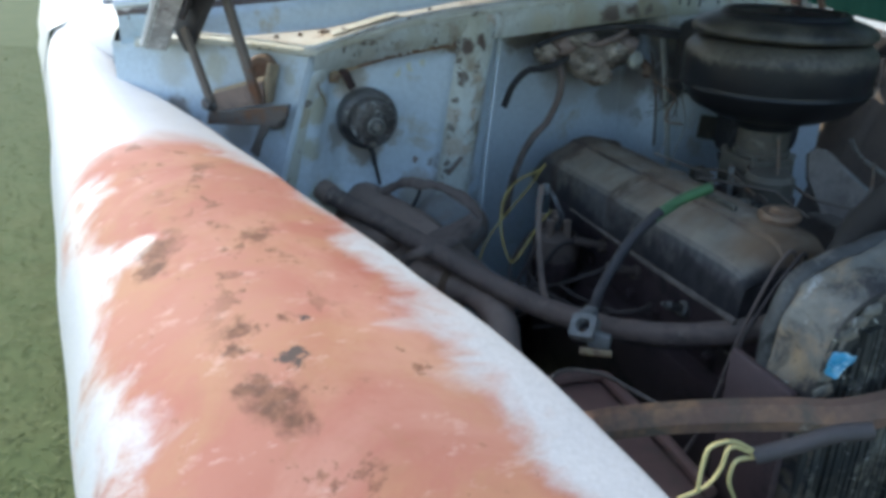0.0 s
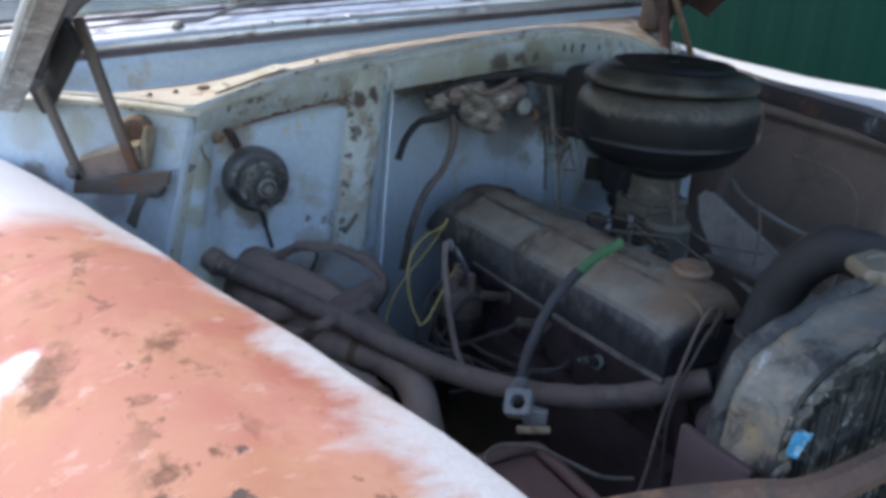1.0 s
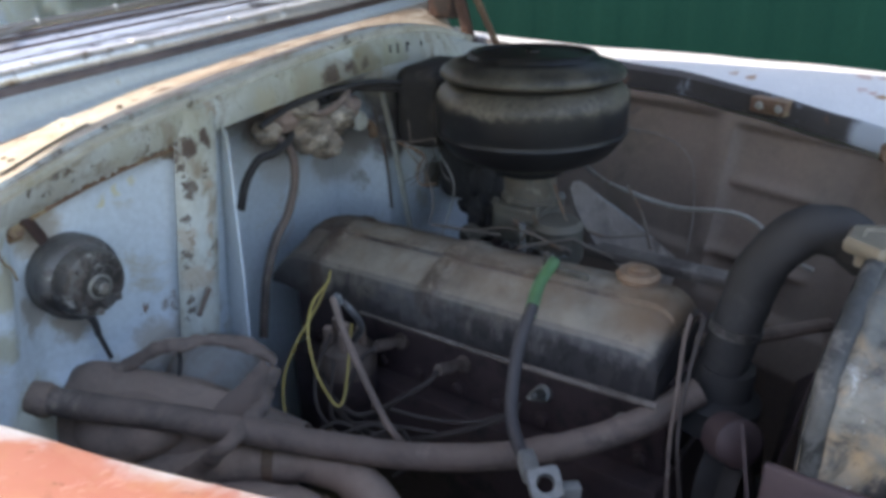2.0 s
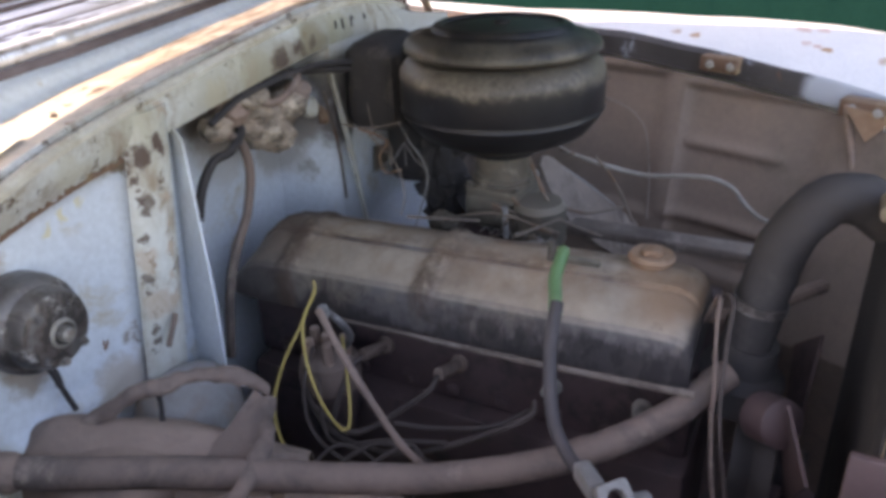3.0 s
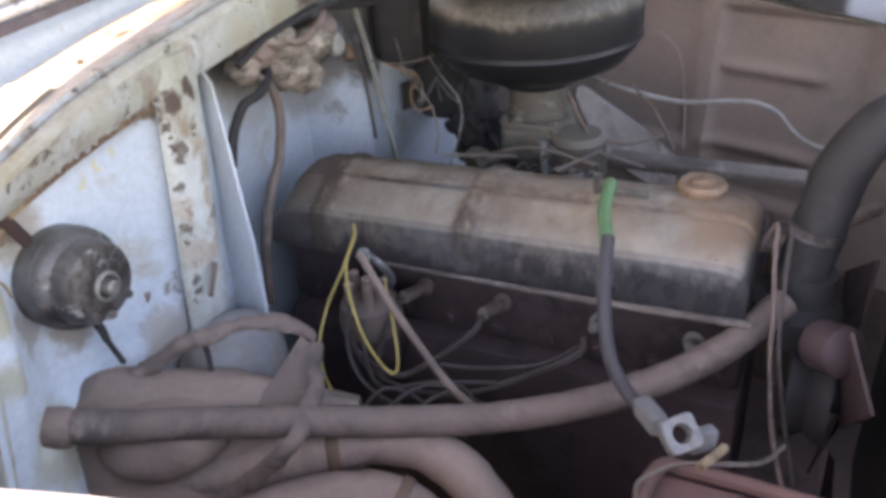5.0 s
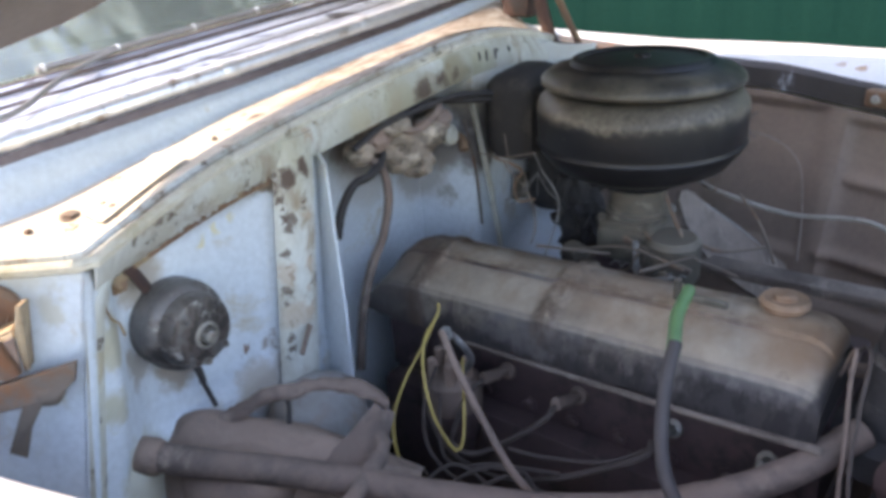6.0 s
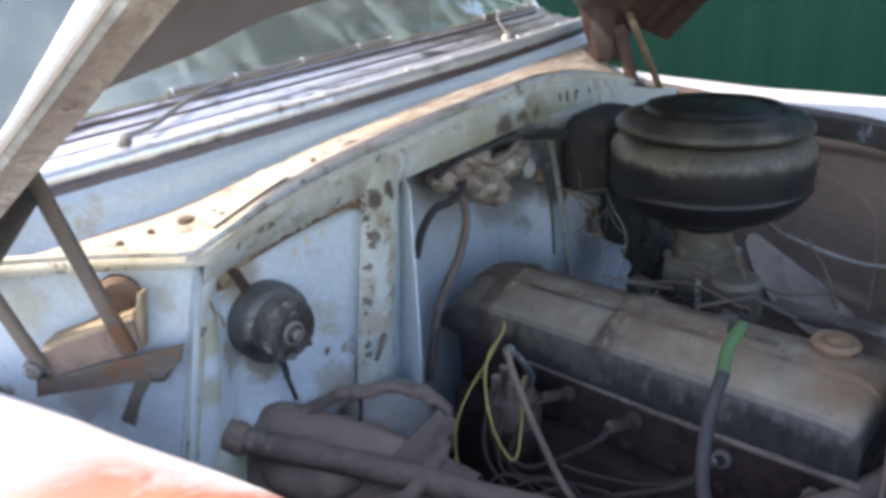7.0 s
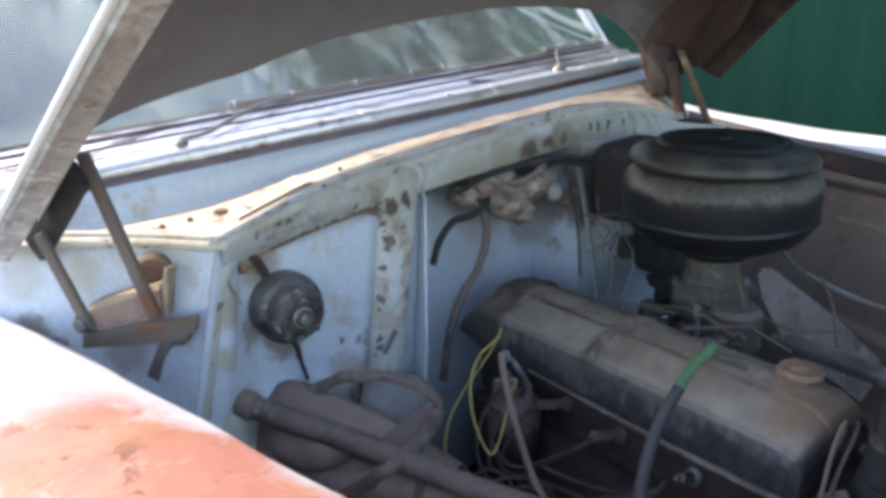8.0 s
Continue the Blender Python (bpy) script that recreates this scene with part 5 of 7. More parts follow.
def hood_at(u, s, lift=0.0):
    e = catmull(REAR, 101)[min(100, int(round(u * 100)))]
    x = e.x * (1 - 0.30 * s)
    return Vector((x, e.y, e.z)) + RISE * s + Vector((0, 0.643, 0.766)) * (lift + 0.05 * math.sin(math.pi * u) * s)


part("inner_panel", sheet(lambda u, v: hood_at(u, 1.08 * v), 50, 24, 0.0015), M_UNDER, hood, "grey-brown hood underside")
part("outer_skin", sheet(lambda u, v: hood_at(u, 1.08 * v, 0.016), 50, 24, 0.0015), M_WHITE, hood, "white outer hood skin")
part("rear_edge", tube([hood_at(u / 20, 0.0, 0.006) for u in range(21)], 0.008, 80, 8), M_UNDER, hood, "rolled rear edge")
for s in (0.25, 0.62):
    part("brace", sheet(lambda u, v: hood_at(0.06 + 0.88 * u, s + 0.07 * v, -0.02 * math.sin(math.pi * v)), 40, 6, 0.001), M_UNDER, hood, "pressed cross brace")
RAIL = [(-0.674, 1.15, 1.085), (-0.638, 1.0, 1.185), (-0.590, 0.80, 1.319), (-0.542, 0.60, 1.452), (-0.47, 0.30, 1.653)]


def side_rail():
    bm = bmesh.new()
    pts = catmull(RAIL, 30)
    rings = []
    for i, q in enumerate(pts):
        t = (pts[min(i + 1, 29)] - pts[max(i - 1, 0)]).normalized()
        wide = Vector((1.0, 0.0, -0.12))
        wide = (wide - t * wide.dot(t)).normalized()
        out = t.cross(wide).normalized()
        prof = ((-0.011, 0.010), (-0.011, -0.004), (-0.008, -0.008), (0.000, -0.006), (0.010, -0.006), (0.018, -0.008), (0.021, -0.004), (0.021, 0.010))
        rings.append([bm.verts.new(q + wide * a + out * b) for a, b in prof])
    for a, b in zip(rings, rings[1:]):
        for k in range(8):
            bm.faces.new((a[k], a[(k + 1) % 8], b[(k + 1) % 8], b[k]))
    bm.faces.new(rings[0])
    bm.faces.new(rings[-1])
    return part("side_rail", bm, M_RAIL, hood, "scuffed cream side rail of the hood")


rail = side_rail()
part("outer_edge", tube([(x - 0.0135, y, z + 0.002) for x, y, z in RAIL], 0.0042, 30, 8), M_WHITE, hood, "white painted hood edge")
# near-black plugs paint the shade inside the rail's holes
for q in ((-0.585, 0.790, 1.322), (-0.652, 1.06, 1.142)):
    part("hole", lathe([(0.006, -0.009), (0.006, 0.001), (0, 0.001)], q, (-0.1, -0.55, -0.82), 12), M_DARK, rail)
# far corner: rusty gusset
part("corner_gusset", plate([(0.485, 1.245, 1.225), (0.500, 1.225, 1.134), (0.500, 1.167, 1.134), (0.500, 1.139, 1.199), (0.504, 1.068, 1.172), (0.486, 0.938, 1.290), (0.450, 0.70, 1.490), (0.430, 0.74, 1.520), (0.448, 0.98, 1.39), (0.455, 1.16, 1.31)], 0.004), M_UNDER_RUST, hood, "rusty inner corner of the hood", smooth=False)
part("corner_bracket", block((0.462, 1.15, 1.135), (0.497, 1.205, 1.23), 0.008, 2, (0, 6, 0)), M_UNDER_RUST, hood, "rusty hinge bracket")
part("corner_rib", tube([(0.492, 1.10, 1.20), (0.470, 1.02, 1.27), (0.44, 0.96, 1.36)], 0.010, 12, 8), M_UNDER_RUST, hood)


def beam(p, q, wide, high, bevel=0.003, bm=None):
    """A bar of rectangular section from p to q, wide across and high upwards."""
    p, q = Vector(p), Vector(q)
    t = (q - p).normalized()
    a = t.cross(Vector((0, 0, 1))).normalized()
    u = a.cross(t).normalized()
    b2 = bmesh.new()
    bmesh.ops.create_cube(b2, size=1)
    bmesh.ops.scale(b2, vec=((q - p).length, wide, high), verts=b2.verts)
    bmesh.ops.bevel(b2, geom=b2.edges[:], offset=bevel, segments=2, affect="EDGES", profile=0.5)
    m = Matrix((t, a, u)).transposed().to_4x4()
    m.translation = (p + q) / 2
    bmesh.ops.transform(b2, matrix=m, verts=b2.verts)
    return b2


def hinge(sign):
    h = thing("hinge_assembly", "dusty steel hood hinge with lever rods, bolted beside the firewall" if sign < 0 else "rusty hood hinge rod beyond the firewall", "hinge", (-0.56 if sign < 0 else 0.47, 1.06, 1.0), group="hood hinges")
    if sign < 0:
        back = Vector((0.020, 0.022, 0.0))
        lt, rt, rb, lb = Vector((-0.596, 1.066, 1.027)), Vector((-0.531, 1.006, 1.054)), Vector((-0.532, 1.008, 1.020)), Vector((-0.605, 1.075, 0.997))
        part("lever", beam((-0.541, 1.006, 1.020), (-0.578, 1.043, 1.205), 0.009, 0.015), M_LEVER, h)
        part("lever", beam((-0.602, 1.062, 1.012), (-0.627, 1.098, 1.115), 0.009, 0.014), M_LEVER, h)
        box = part("base", plate([lt, rt, rb, lb], 0.004, 0.001), M_CASTING, h, "folded channel bracket", smooth=False)
        part("top_face", plate([lt + Vector((0, 0, 0.001)), lt + back, rt + back, rt + Vector((0, 0, 0.001))], 0.004, 0.001), M_HINGE_SUNLIT, box, "top face in ochre, sunlight put into its colour", smooth=False)
        part("lip", tube([lt, lt.lerp(rt, 0.5) + Vector((0, 0, 0.001)), rt], 0.0026, 10, 6), M_HINGE_SUNLIT, box)
        part("ear", plate([rt, rt + Vector((0.006, -0.004, 0.024)), rt + back + Vector((0.003, 0, 0.016)), rb + back * 0.5, rb], 0.004, 0.001), M_HINGE_SUNLIT, box, smooth=False)
        part("shelf", plate([lb, (-0.500, 0.980, 1.024), (-0.504, 0.984, 1.006), (-0.518, 0.995, 0.992), (-0.608, 1.077, 0.980)], 0.005, 0.001), M_LEVER, h, "thin rusty shelf plate", smooth=False)
        part("knuckle", crumple(lathe([(0.014, 0), (0.015, 0.004), (0.013, 0.014), (0.006, 0.017), (0, 0.017)], (-0.516, 1.010, 0.998), (-0.6, -0.75, -0.1), 14), 0.002, 60), M_LEVER, h)
        part("end_bolt", bolt((-0.604, 1.068, 1.012), (-0.7, -0.6, 0), 0.009, 0.010), M_MOTOR, h)
        part("spring_cup", lathe([(0.019, 0), (0.022, 0.004), (0.022, 0.026), (0.018, 0.031), (0.010, 0.032), (0.009, 0.029), (0, 0.029)], (-0.518, 1.060, 1.060), (-0.45, -0.88, 0.08), 22), M_RUSTY, h, "rusty spring cup")
        part("hood_bracket", beam((-0.590, 1.055, 1.20), (-0.634, 1.15, 1.10), 0.014, 0.072, 0.004), M_SOOT, h, "dark bracket under the hood rail")
        part("hanging_tab", plate([(-0.538, 1.014, 0.990), (-0.526, 1.003, 0.990), (-0.538, 1.014, 0.966), (-0.546, 1.020, 0.940), (-0.555, 1.028, 0.948)], 0.004), M_LEVER, h, "dark hanging tab", smooth=False)
    else:
        part("lever", beam((0.476, 1.056, 1.085), (0.447, 1.112, 1.225), 0.007, 0.012), M_RUSTY, h)
        part("strap", beam((0.438, 1.085, 1.075), (0.440, 1.125, 1.205), 0.005, 0.026), M_UNDER_RUST, h)
        part("base", block((0.41, 1.05, 1.060), (0.49, 1.10, 1.082), 0.004), M_RUSTY, h)


hinge(-1)
hinge(1)


# ---------------------------------------------------------------- engine
def engine():
    e = thing("engine", "four-cylinder engine with a dusty grey valve cover", "engine", (0, 0.78, 0.45))
    sec = ((-0.100, 0.868), (-0.099, 0.905), (-0.097, 0.916), (-0.092, 0.923), (-0.052, 0.9415), (-0.047, 0.9425), (-0.0455, 0.9475), (-0.028, 0.951), (-0.015, 0.951), (0.012, 0.944), (0.030, 0.92), (0.036, 0.868))
    def cover(u, v):
        y = 0.507 + 0.575 * u
        k = v * (len(sec) - 1)
        i = min(int(k), len(sec) - 2)
        x, z = (a + (b - a) * (k - i) for a, b in zip(sec[i], sec[i + 1]))
        tt = min(1.0, max(0.0, (y - 0.507) / 0.032))
        end = min(2 * tt - tt * tt, ease(1.082 - y, 0.06))
        z = 0.868 + (z - 0.868) * ((0.62 if y < 0.6 else 0.25) + (0.38 if y < 0.6 else 0.75) * math.sqrt(max(0.0, end)))
        x = x * (0.95 + 0.05 * end)
        for yc in (0.795, 0.985):
            z += 0.0035 * ease(0.016 - abs(y - yc), 0.008) * (1 if z > 0.9 else 0.4)
            x *= 1 + 0.02 * ease(0.016 - abs(y - yc), 0.008)
        z += 0.0012 * noise.noise((x * 18, y * 18, 3))
        return Vector((x + 0.03 * (y - 0.55), y, z - 0.05 * (y - 0.55)))
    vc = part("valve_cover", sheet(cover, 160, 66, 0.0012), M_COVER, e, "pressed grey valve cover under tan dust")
    part("end_cap", plate([(-0.097, 0.5085, 0.868), (-0.093, 0.5085, 0.898), (-0.055, 0.5085, 0.912), (-0.02, 0.5085, 0.916), (0.022, 0.5085, 0.905), (0.033, 0.5085, 0.868)], 0.002), M_COVER, vc, smooth=False)
    part("flange", crumple(tube([(-0.104, 0.50, 0.869), (-0.106, 0.65, 0.864), (-0.101, 0.80, 0.8575), (-0.096, 0.90, 0.852)], 0.0040, 40, 8, r_end=0.0022), 0.0008, 70), M_BRACE, vc, "pale gasket flange")
    cap = part("oil_filler_cap", crumple(lathe([(0.019, -0.01), (0.020, 0.004), (0.023, 0.005), (0.024, 0.010), (0.021, 0.014), (0.012, 0.013), (0.011, 0.017), (0.008, 0.019), (0, 0.019)], (-0.008, 0.568, 0.948), (0, 0, 1), 28), 0.0014, 60), M_CAP, vc, "rusty tan oil filler cap")
    part("knob", block((-0.018, 0.565, 0.962), (0.002, 0.571, 0.967), 0.002), M_CAP, cap)
    part("stud", tube([(-0.03, 0.668, 0.945), (-0.03, 0.668, 0.966)], 0.0045, 4, 8, smooth=False), M_CARB, vc)
    part("bracket", block((-0.033, 0.615, 0.945), (-0.027, 0.668, 0.953), 0.002), M_CARB, vc)
    part("cylinder_head", block((-0.050, 0.505, 0.74), (0.13, 1.07, 0.863), 0.006), M_BLOCK, e, "oily black cylinder head")
    part("engine_block", block((-0.075, 0.50, 0.34), (0.15, 1.07, 0.738), 0.012), M_BLOCK, e, "oily black engine block")
    for k, y in enumerate((0.555, 0.655, 0.77, 0.87)):
        pl = part("spark_plug", lathe([(0.011, 0), (0.011, 0.012), (0.0065, 0.014), (0.006, 0.035), (0.003, 0.037), (0.003, 0.045), (0, 0.045)], (-0.045, y, 0.795), (-0.9, 0, 0.35), 10), M_STEEL if k < 2 else M_HOSE, e)
        part("boot", tube([(-0.075, y, 0.805), (-0.10, y + 0.004, 0.812)], 0.0078, 4, 8, smooth=False), M_HOSE, pl) if k > 1 else None
    for k in range(9):
        part("head_bolt", bolt((-0.052, 0.53 + 0.062 * k, 0.76), (-1, 0, 0), 0.008, 0.007), M_BLOCK, e)
    # manifold and intake on the carburettor side
    part("manifold", block((0.13, 0.56, 0.66), (0.23, 1.02, 0.80), 0.03, 3), M_RUSTY, e, "rusty exhaust manifold")
    part("intake", tube([(0.09, 0.74, 0.80), (0.14, 0.78, 0.845), (0.15, 0.80, 0.88)], 0.04, 8, 16), M_BLOCK, e)
    part("thermostat_housing", lathe([(0.045, -0.02), (0.045, 0.01), (0.032, 0.02), (0.028, 0.05), (0, 0.05)], (-0.02, 0.468, 0.84), (0, -0.15, 1), 20), M_SOOT, e)
    part("pulley", lathe([(0.055, -0.02), (0.055, -0.012), (0.046, 0), (0.055, 0.012), (0.055, 0.02), (0.02, 0.022), (0.02, 0.05), (0, 0.05)], (-0.04, 0.44, 0.76), (0, -1, 0), 28), M_SOOT, e)
    part("pump_hub", lathe([(0.024, 0), (0.024, 0.03), (0.016, 0.036), (0, 0.036)], (-0.078, 0.44, 0.845), (-0.6, -0.6, 0.3), 18), M_BLOCK, e, "round brown end cap")
    for k in range(4):
        a = radians(35 + 90 * k)
        c, s = math.cos(a), math.sin(a)
        part("fan_blade", plate([(-0.03 + 0.04 * c - 0.02 * s, 0.405, 0.72 + 0.04 * s + 0.02 * c), (-0.03 + 0.17 * c - 0.035 * s, 0.395, 0.72 + 0.17 * s + 0.035 * c),
                                 (-0.03 + 0.18 * c + 0.03 * s, 0.42, 0.72 + 0.18 * s - 0.03 * c), (-0.03 + 0.04 * c + 0.02 * s, 0.415, 0.72 + 0.04 * s - 0.02 * c)], 0.003), M_BLOCK, e, smooth=False)
    return e


engine()


def air_cleaner():
    a = thing("air_cleaner", "round black oil-bath air cleaner with a dusty lid", "air cleaner", (0.152, 0.798, 1.0))
    o = (0.152, 0.798, 0.007)
    body = part("bowl", lathe([(0.045, 0.985), (0.050, 1.000), (0.080, 1.004), (0.108, 1.018), (0.122, 1.036), (0.1255, 1.042), (0.1275, 1.045), (0.1255, 1.049), (0.126, 1.052), (0.1265, 1.088),
                               (0.1255, 1.093), (0.122, 1.099), (0.113, 1.106), (0.108, 1.109), (0.102, 1.110), (0, 1.110)], o, (0, 0, 1), 72), M_BLACK, a, "glossy black bowl")
    seat, lean = (0.1525, 0.798, 1.1195), (0.034, 0.006, 1)
    lid = part("lid", lathe([(0.096, -0.002), (0.106, 0.000), (0.117, 0.0005), (0.1205, 0.004), (0.1205, 0.009), (0.118, 0.013), (0.110, 0.0185), (0.096, 0.023), (0.086, 0.0255), (0.083, 0.031), (0.080, 0.0325), (0.074, 0.032), (0.071, 0.029),
                             (0.062, 0.028), (0.05, 0.0295), (0.03, 0.031), (0, 0.031)], seat, lean, 72), M_LID, a, "black pressed lid")
    part("wing_nut", lathe([(0.010, 0.030), (0.010, 0.034), (0.005, 0.036), (0, 0.036)], seat, lean, 12), M_LID, lid)
    for ang in (-42,):
        c, s = math.cos(radians(ang)), math.sin(radians(ang))
        part("clip", tube([(0.152 + 0.128 * c, 0.798 + 0.128 * s, 1.045), (0.152 + 0.1305 * c, 0.798 + 0.1305 * s, 1.07), (0.152 + 0.127 * c, 0.798 + 0.127 * s, 1.098)], 0.0035, 8, 6), M_CASTING, body)
    part("neck", lathe([(0.040, 0.945), (0.040, 0.95), (0.036, 0.952), (0.036, 0.985), (0, 0.985)], o, (0, 0, 1), 28), M_CARB, a)
    return a


air_cleaner()


def carburettor():
    c = thing("carburettor", "dusty cast carburettor below the air cleaner", "carburettor", (0.13, 0.79, 0.88))
    part("body", block((0.105, 0.755, 0.895), (0.185, 0.835, 0.945), 0.012, 3), M_CARB, c)
    part("float_bowl", lathe([(0.030, 0.885), (0.034, 0.89), (0.034, 0.935), (0.028, 0.942), (0, 0.942)], (0.12, 0.735, 0), (0, 0, 1), 20), M_CARB, c)
    part("base", block((0.10, 0.75, 0.872), (0.19, 0.84, 0.893), 0.004), M_BLOCK, c)
    part("linkage", tube([(0.075, 0.76, 0.93), (0.085, 0.78, 0.90), (0.06, 0.80, 0.905)], 0.0025, 10, 6), M_LEVER, c)
    part("linkage", tube([(0.07, 0.70, 0.925), (0.078, 0.775, 0.935), (0.08, 0.85, 0.915)], 0.0025, 10, 6), M_LEVER, c)
    part("screw", tube([(0.082, 0.765, 0.90), (0.078, 0.765, 0.945)], 0.004, 4, 8, smooth=False), M_LEAD, c)
    part("return_spring", tube([(0.08, 0.80, 0.92), (0.02, 0.87, 0.94)], 0.0022, 8, 6), M_LEVER, c)


    part("cover", block((0.108, 0.758, 0.936), (0.182, 0.832, 0.951), 0.004), M_CARB, c)
    for k, (x, y) in enumerate(((0.112, 0.762), (0.178, 0.762), (0.112, 0.828), (0.178, 0.828), (0.145, 0.758))):
        part("screw", bolt((x, y, 0.951), (0, 0, 1), 0.0045, 0.006), M_LEAD if k % 2 else M_CARB, c)
    part("lever", plate([(0.098, 0.742, 0.900), (0.099, 0.752, 0.925), (0.099, 0.764, 0.922), (0.098, 0.775, 0.894), (0.098, 0.757, 0.886)], 0.003), M_LEVER, c, smooth=False)
    part("pump_arm", beam((0.092, 0.70, 0.912), (0.094, 0.79, 0.938), 0.004, 0.009, 0.001), M_LEVER, c)
    part("spring", tube([(0.088 + 0.0035 * math.cos(1.3 * k), 0.705 + 0.0030 * k, 0.905 + 0.0035 * math.sin(1.3 * k)) for k in range(34)], 0.0009, 100, 5), M_LEAD, c)
    part("fuel_pipe", tube([(0.085, 0.728, 0.905), (0.070, 0.715, 0.912), (0.045, 0.735, 0.915), (0.02, 0.79, 0.91), (0.03, 0.86, 0.905)], 0.003, 30, 7), M_STEEL, c)
    part("union", lathe([(0.006, 0), (0.007, 0.003), (0.007, 0.010), (0.004, 0.012), (0, 0.012)], (0.090, 0.732, 0.903), (-0.9, -0.2, 0.2), 6), M_CAP_DULL, c)
    for q, r in (((0.075, 0.775, 0.885), 0.012), ((0.085, 0.83, 0.89), 0.014), ((0.07, 0.70, 0.89), 0.010), ((0.10, 0.86, 0.90), 0.016)):
        part("boss", lumpy(q, (r, r * 1.2, r * 0.9), r * 900, 0.3, 2.0, 3), M_CARB, c)


carburettor()


OUTLINE = catmull([(-0.206, 0, 0.60), (-0.206, 0, 0.90), (-0.205, 0, 0.950), (-0.201, 0, 0.980), (-0.188, 0, 1.004), (-0.165, 0, 1.017), (-0.128, 0, 1.026), (-0.064, 0, 1.037), (0.0, 0, 1.040), (0.07, 0, 1.038), (0.15, 0, 1.026), (0.19, 0, 1.004), (0.206, 0, 0.95), (0.208, 0, 0.60)], 92)


def radiator():
    r = thing("radiator", "tarnished radiator with a hexagonal filler cap and a blue sticker", "radiator", (0.0, 0.34, 0.35))
    def tank(u, v):
        p = OUTLINE[int(round(u * 91))]
        y = 0.284 + 0.070 * v
        sag = 0.005 * (1 - v) ** 3 * 2 + 0.004 * noise.noise((p.x * 34, y * 34, p.z * 34)) + 0.0022 * noise.noise((p.x * 110, y * 110, p.z * 90)) - 0.003 * math.exp(-((y - 0.333) / 0.006) ** 2)
        c = Vector((0, 0, 0.85))
        d = (Vector((p.x, 0, p.z)) - c).normalized()
        return Vector((p.x, y, p.z)) - d * sag
    t = part("tank", sheet(tank, 91, 24), M_TANK, r, "tarnished upper tank with solder scabs")
    def fold(u, v):
        p = OUTLINE[int(round(u * 91))]
        d = (Vector((p.x, 0, p.z)) - Vector((0, 0, 0.85))).normalized()
        a = math.pi * 2 * v
        return Vector((p.x, 0.346 + 0.008 * math.cos(a) + 0.002 * noise.noise((p.x * 40, 0, p.z * 40)), p.z)) + d * (0.001 + 0.005 * math.sin(a) + 0.0015 * noise.noise((p.x * 60, 3, p.z * 60)))
    part("seam", sheet(fold, 91, 12), M_FOLD, t, "folded tank seam")
    for y, m, nm in ((0.2875, M_CORE, "core"), (0.352, M_SOOT, "shroud")):
        bm = bmesh.new()
        f = bm.faces.new([bm.verts.new((p.x * 0.985, y, 0.85 + (p.z - 0.85) * 0.985 if p.z > 0.85 else p.z - 0.15)) for p in OUTLINE])
        e = bmesh.ops.extrude_face_region(bm, geom=[f])
        bmesh.ops.translate(bm, verts=[v for v in e["geom"] if isinstance(v, bmesh.types.BMVert)], vec=(0, 0.004, 0))
        part(nm, bm, m, r, "dark clogged core" if nm == "core" else "sooty black rear shroud", smooth=False)
    rng = random.Random(8)
    for k in range(70):
        x = -0.196 + 0.0057 * k
        top = min(p.z for p in OUTLINE if abs(p.x - x) < 0.012 and p.z > 0.93) if abs(x) < 0.19 else 0.93
        part("fin", block((x, 0.281 + 0.0045 * rng.random(), 0.62), (x + 0.0030 + 0.0022 * rng.random(), 0.288, top - 0.020 - 0.012 * rng.random()), 0), M_CORE, r)
    for k in range(13):
        q = OUTLINE[12 + 4 * k]
        part("solder_bead", lumpy((q.x * 0.985, 0.283, q.z - 0.006 + 0.004 * rng.random()), (0.006 + 0.007 * rng.random(), 0.002, 0.003 + 0.003 * rng.random()), k, 0.4, sub=2), M_TANK, t)
    cap = part("filler_cap", lathe([(0.024, -0.012), (0.024, 0.000), (0.033, 0.001), (0.0355, 0.004), (0.0355, 0.011), (0.032, 0.015), (0.021, 0.0155), (0.019, 0.0135), (0, 0.0135)], (-0.014, 0.345, 1.038), (0, 0, 1), 6), M_CAP_DULL, r, "hexagonal filler cap")
    def sticker(u, v):
        r_ = 0.014 * (0.85 + 0.18 * math.sin(2 * math.pi * 3 * v + 1) + 0.08 * math.sin(2 * math.pi * 7 * v))
        return Vector((-0.202 + 1.05 * r_ * u * math.cos(6.283 * v), 0.2765 + 0.0015 * math.sin(9 * u + 20 * v), 0.970 + 0.85 * r_ * u * math.sin(6.283 * v)))
    part("sticker", sheet(sticker, 5, 30, 0.0008), M_STICKER, t, "torn bright blue sticker")
    part("side_flange", block((-0.216, 0.30, 0.45), (-0.207, 0.375, 0.93), 0.003), M_BLOCK, r)
    return r


radiator()
def front_apron(u, v):
    y = 0.02 + 0.345 * u
    x, z = interp(FAR, y)
    z = z - 0.036 - 0.26 * v
    return Vector((x - 0.024 - 0.08 * v - 0.004 * math.sin(8 * v), y, z))


part("front_apron", sheet(front_apron, 20, 16, 0.002), M_BLUE, car, "pale blue inner panel beside the radiator")


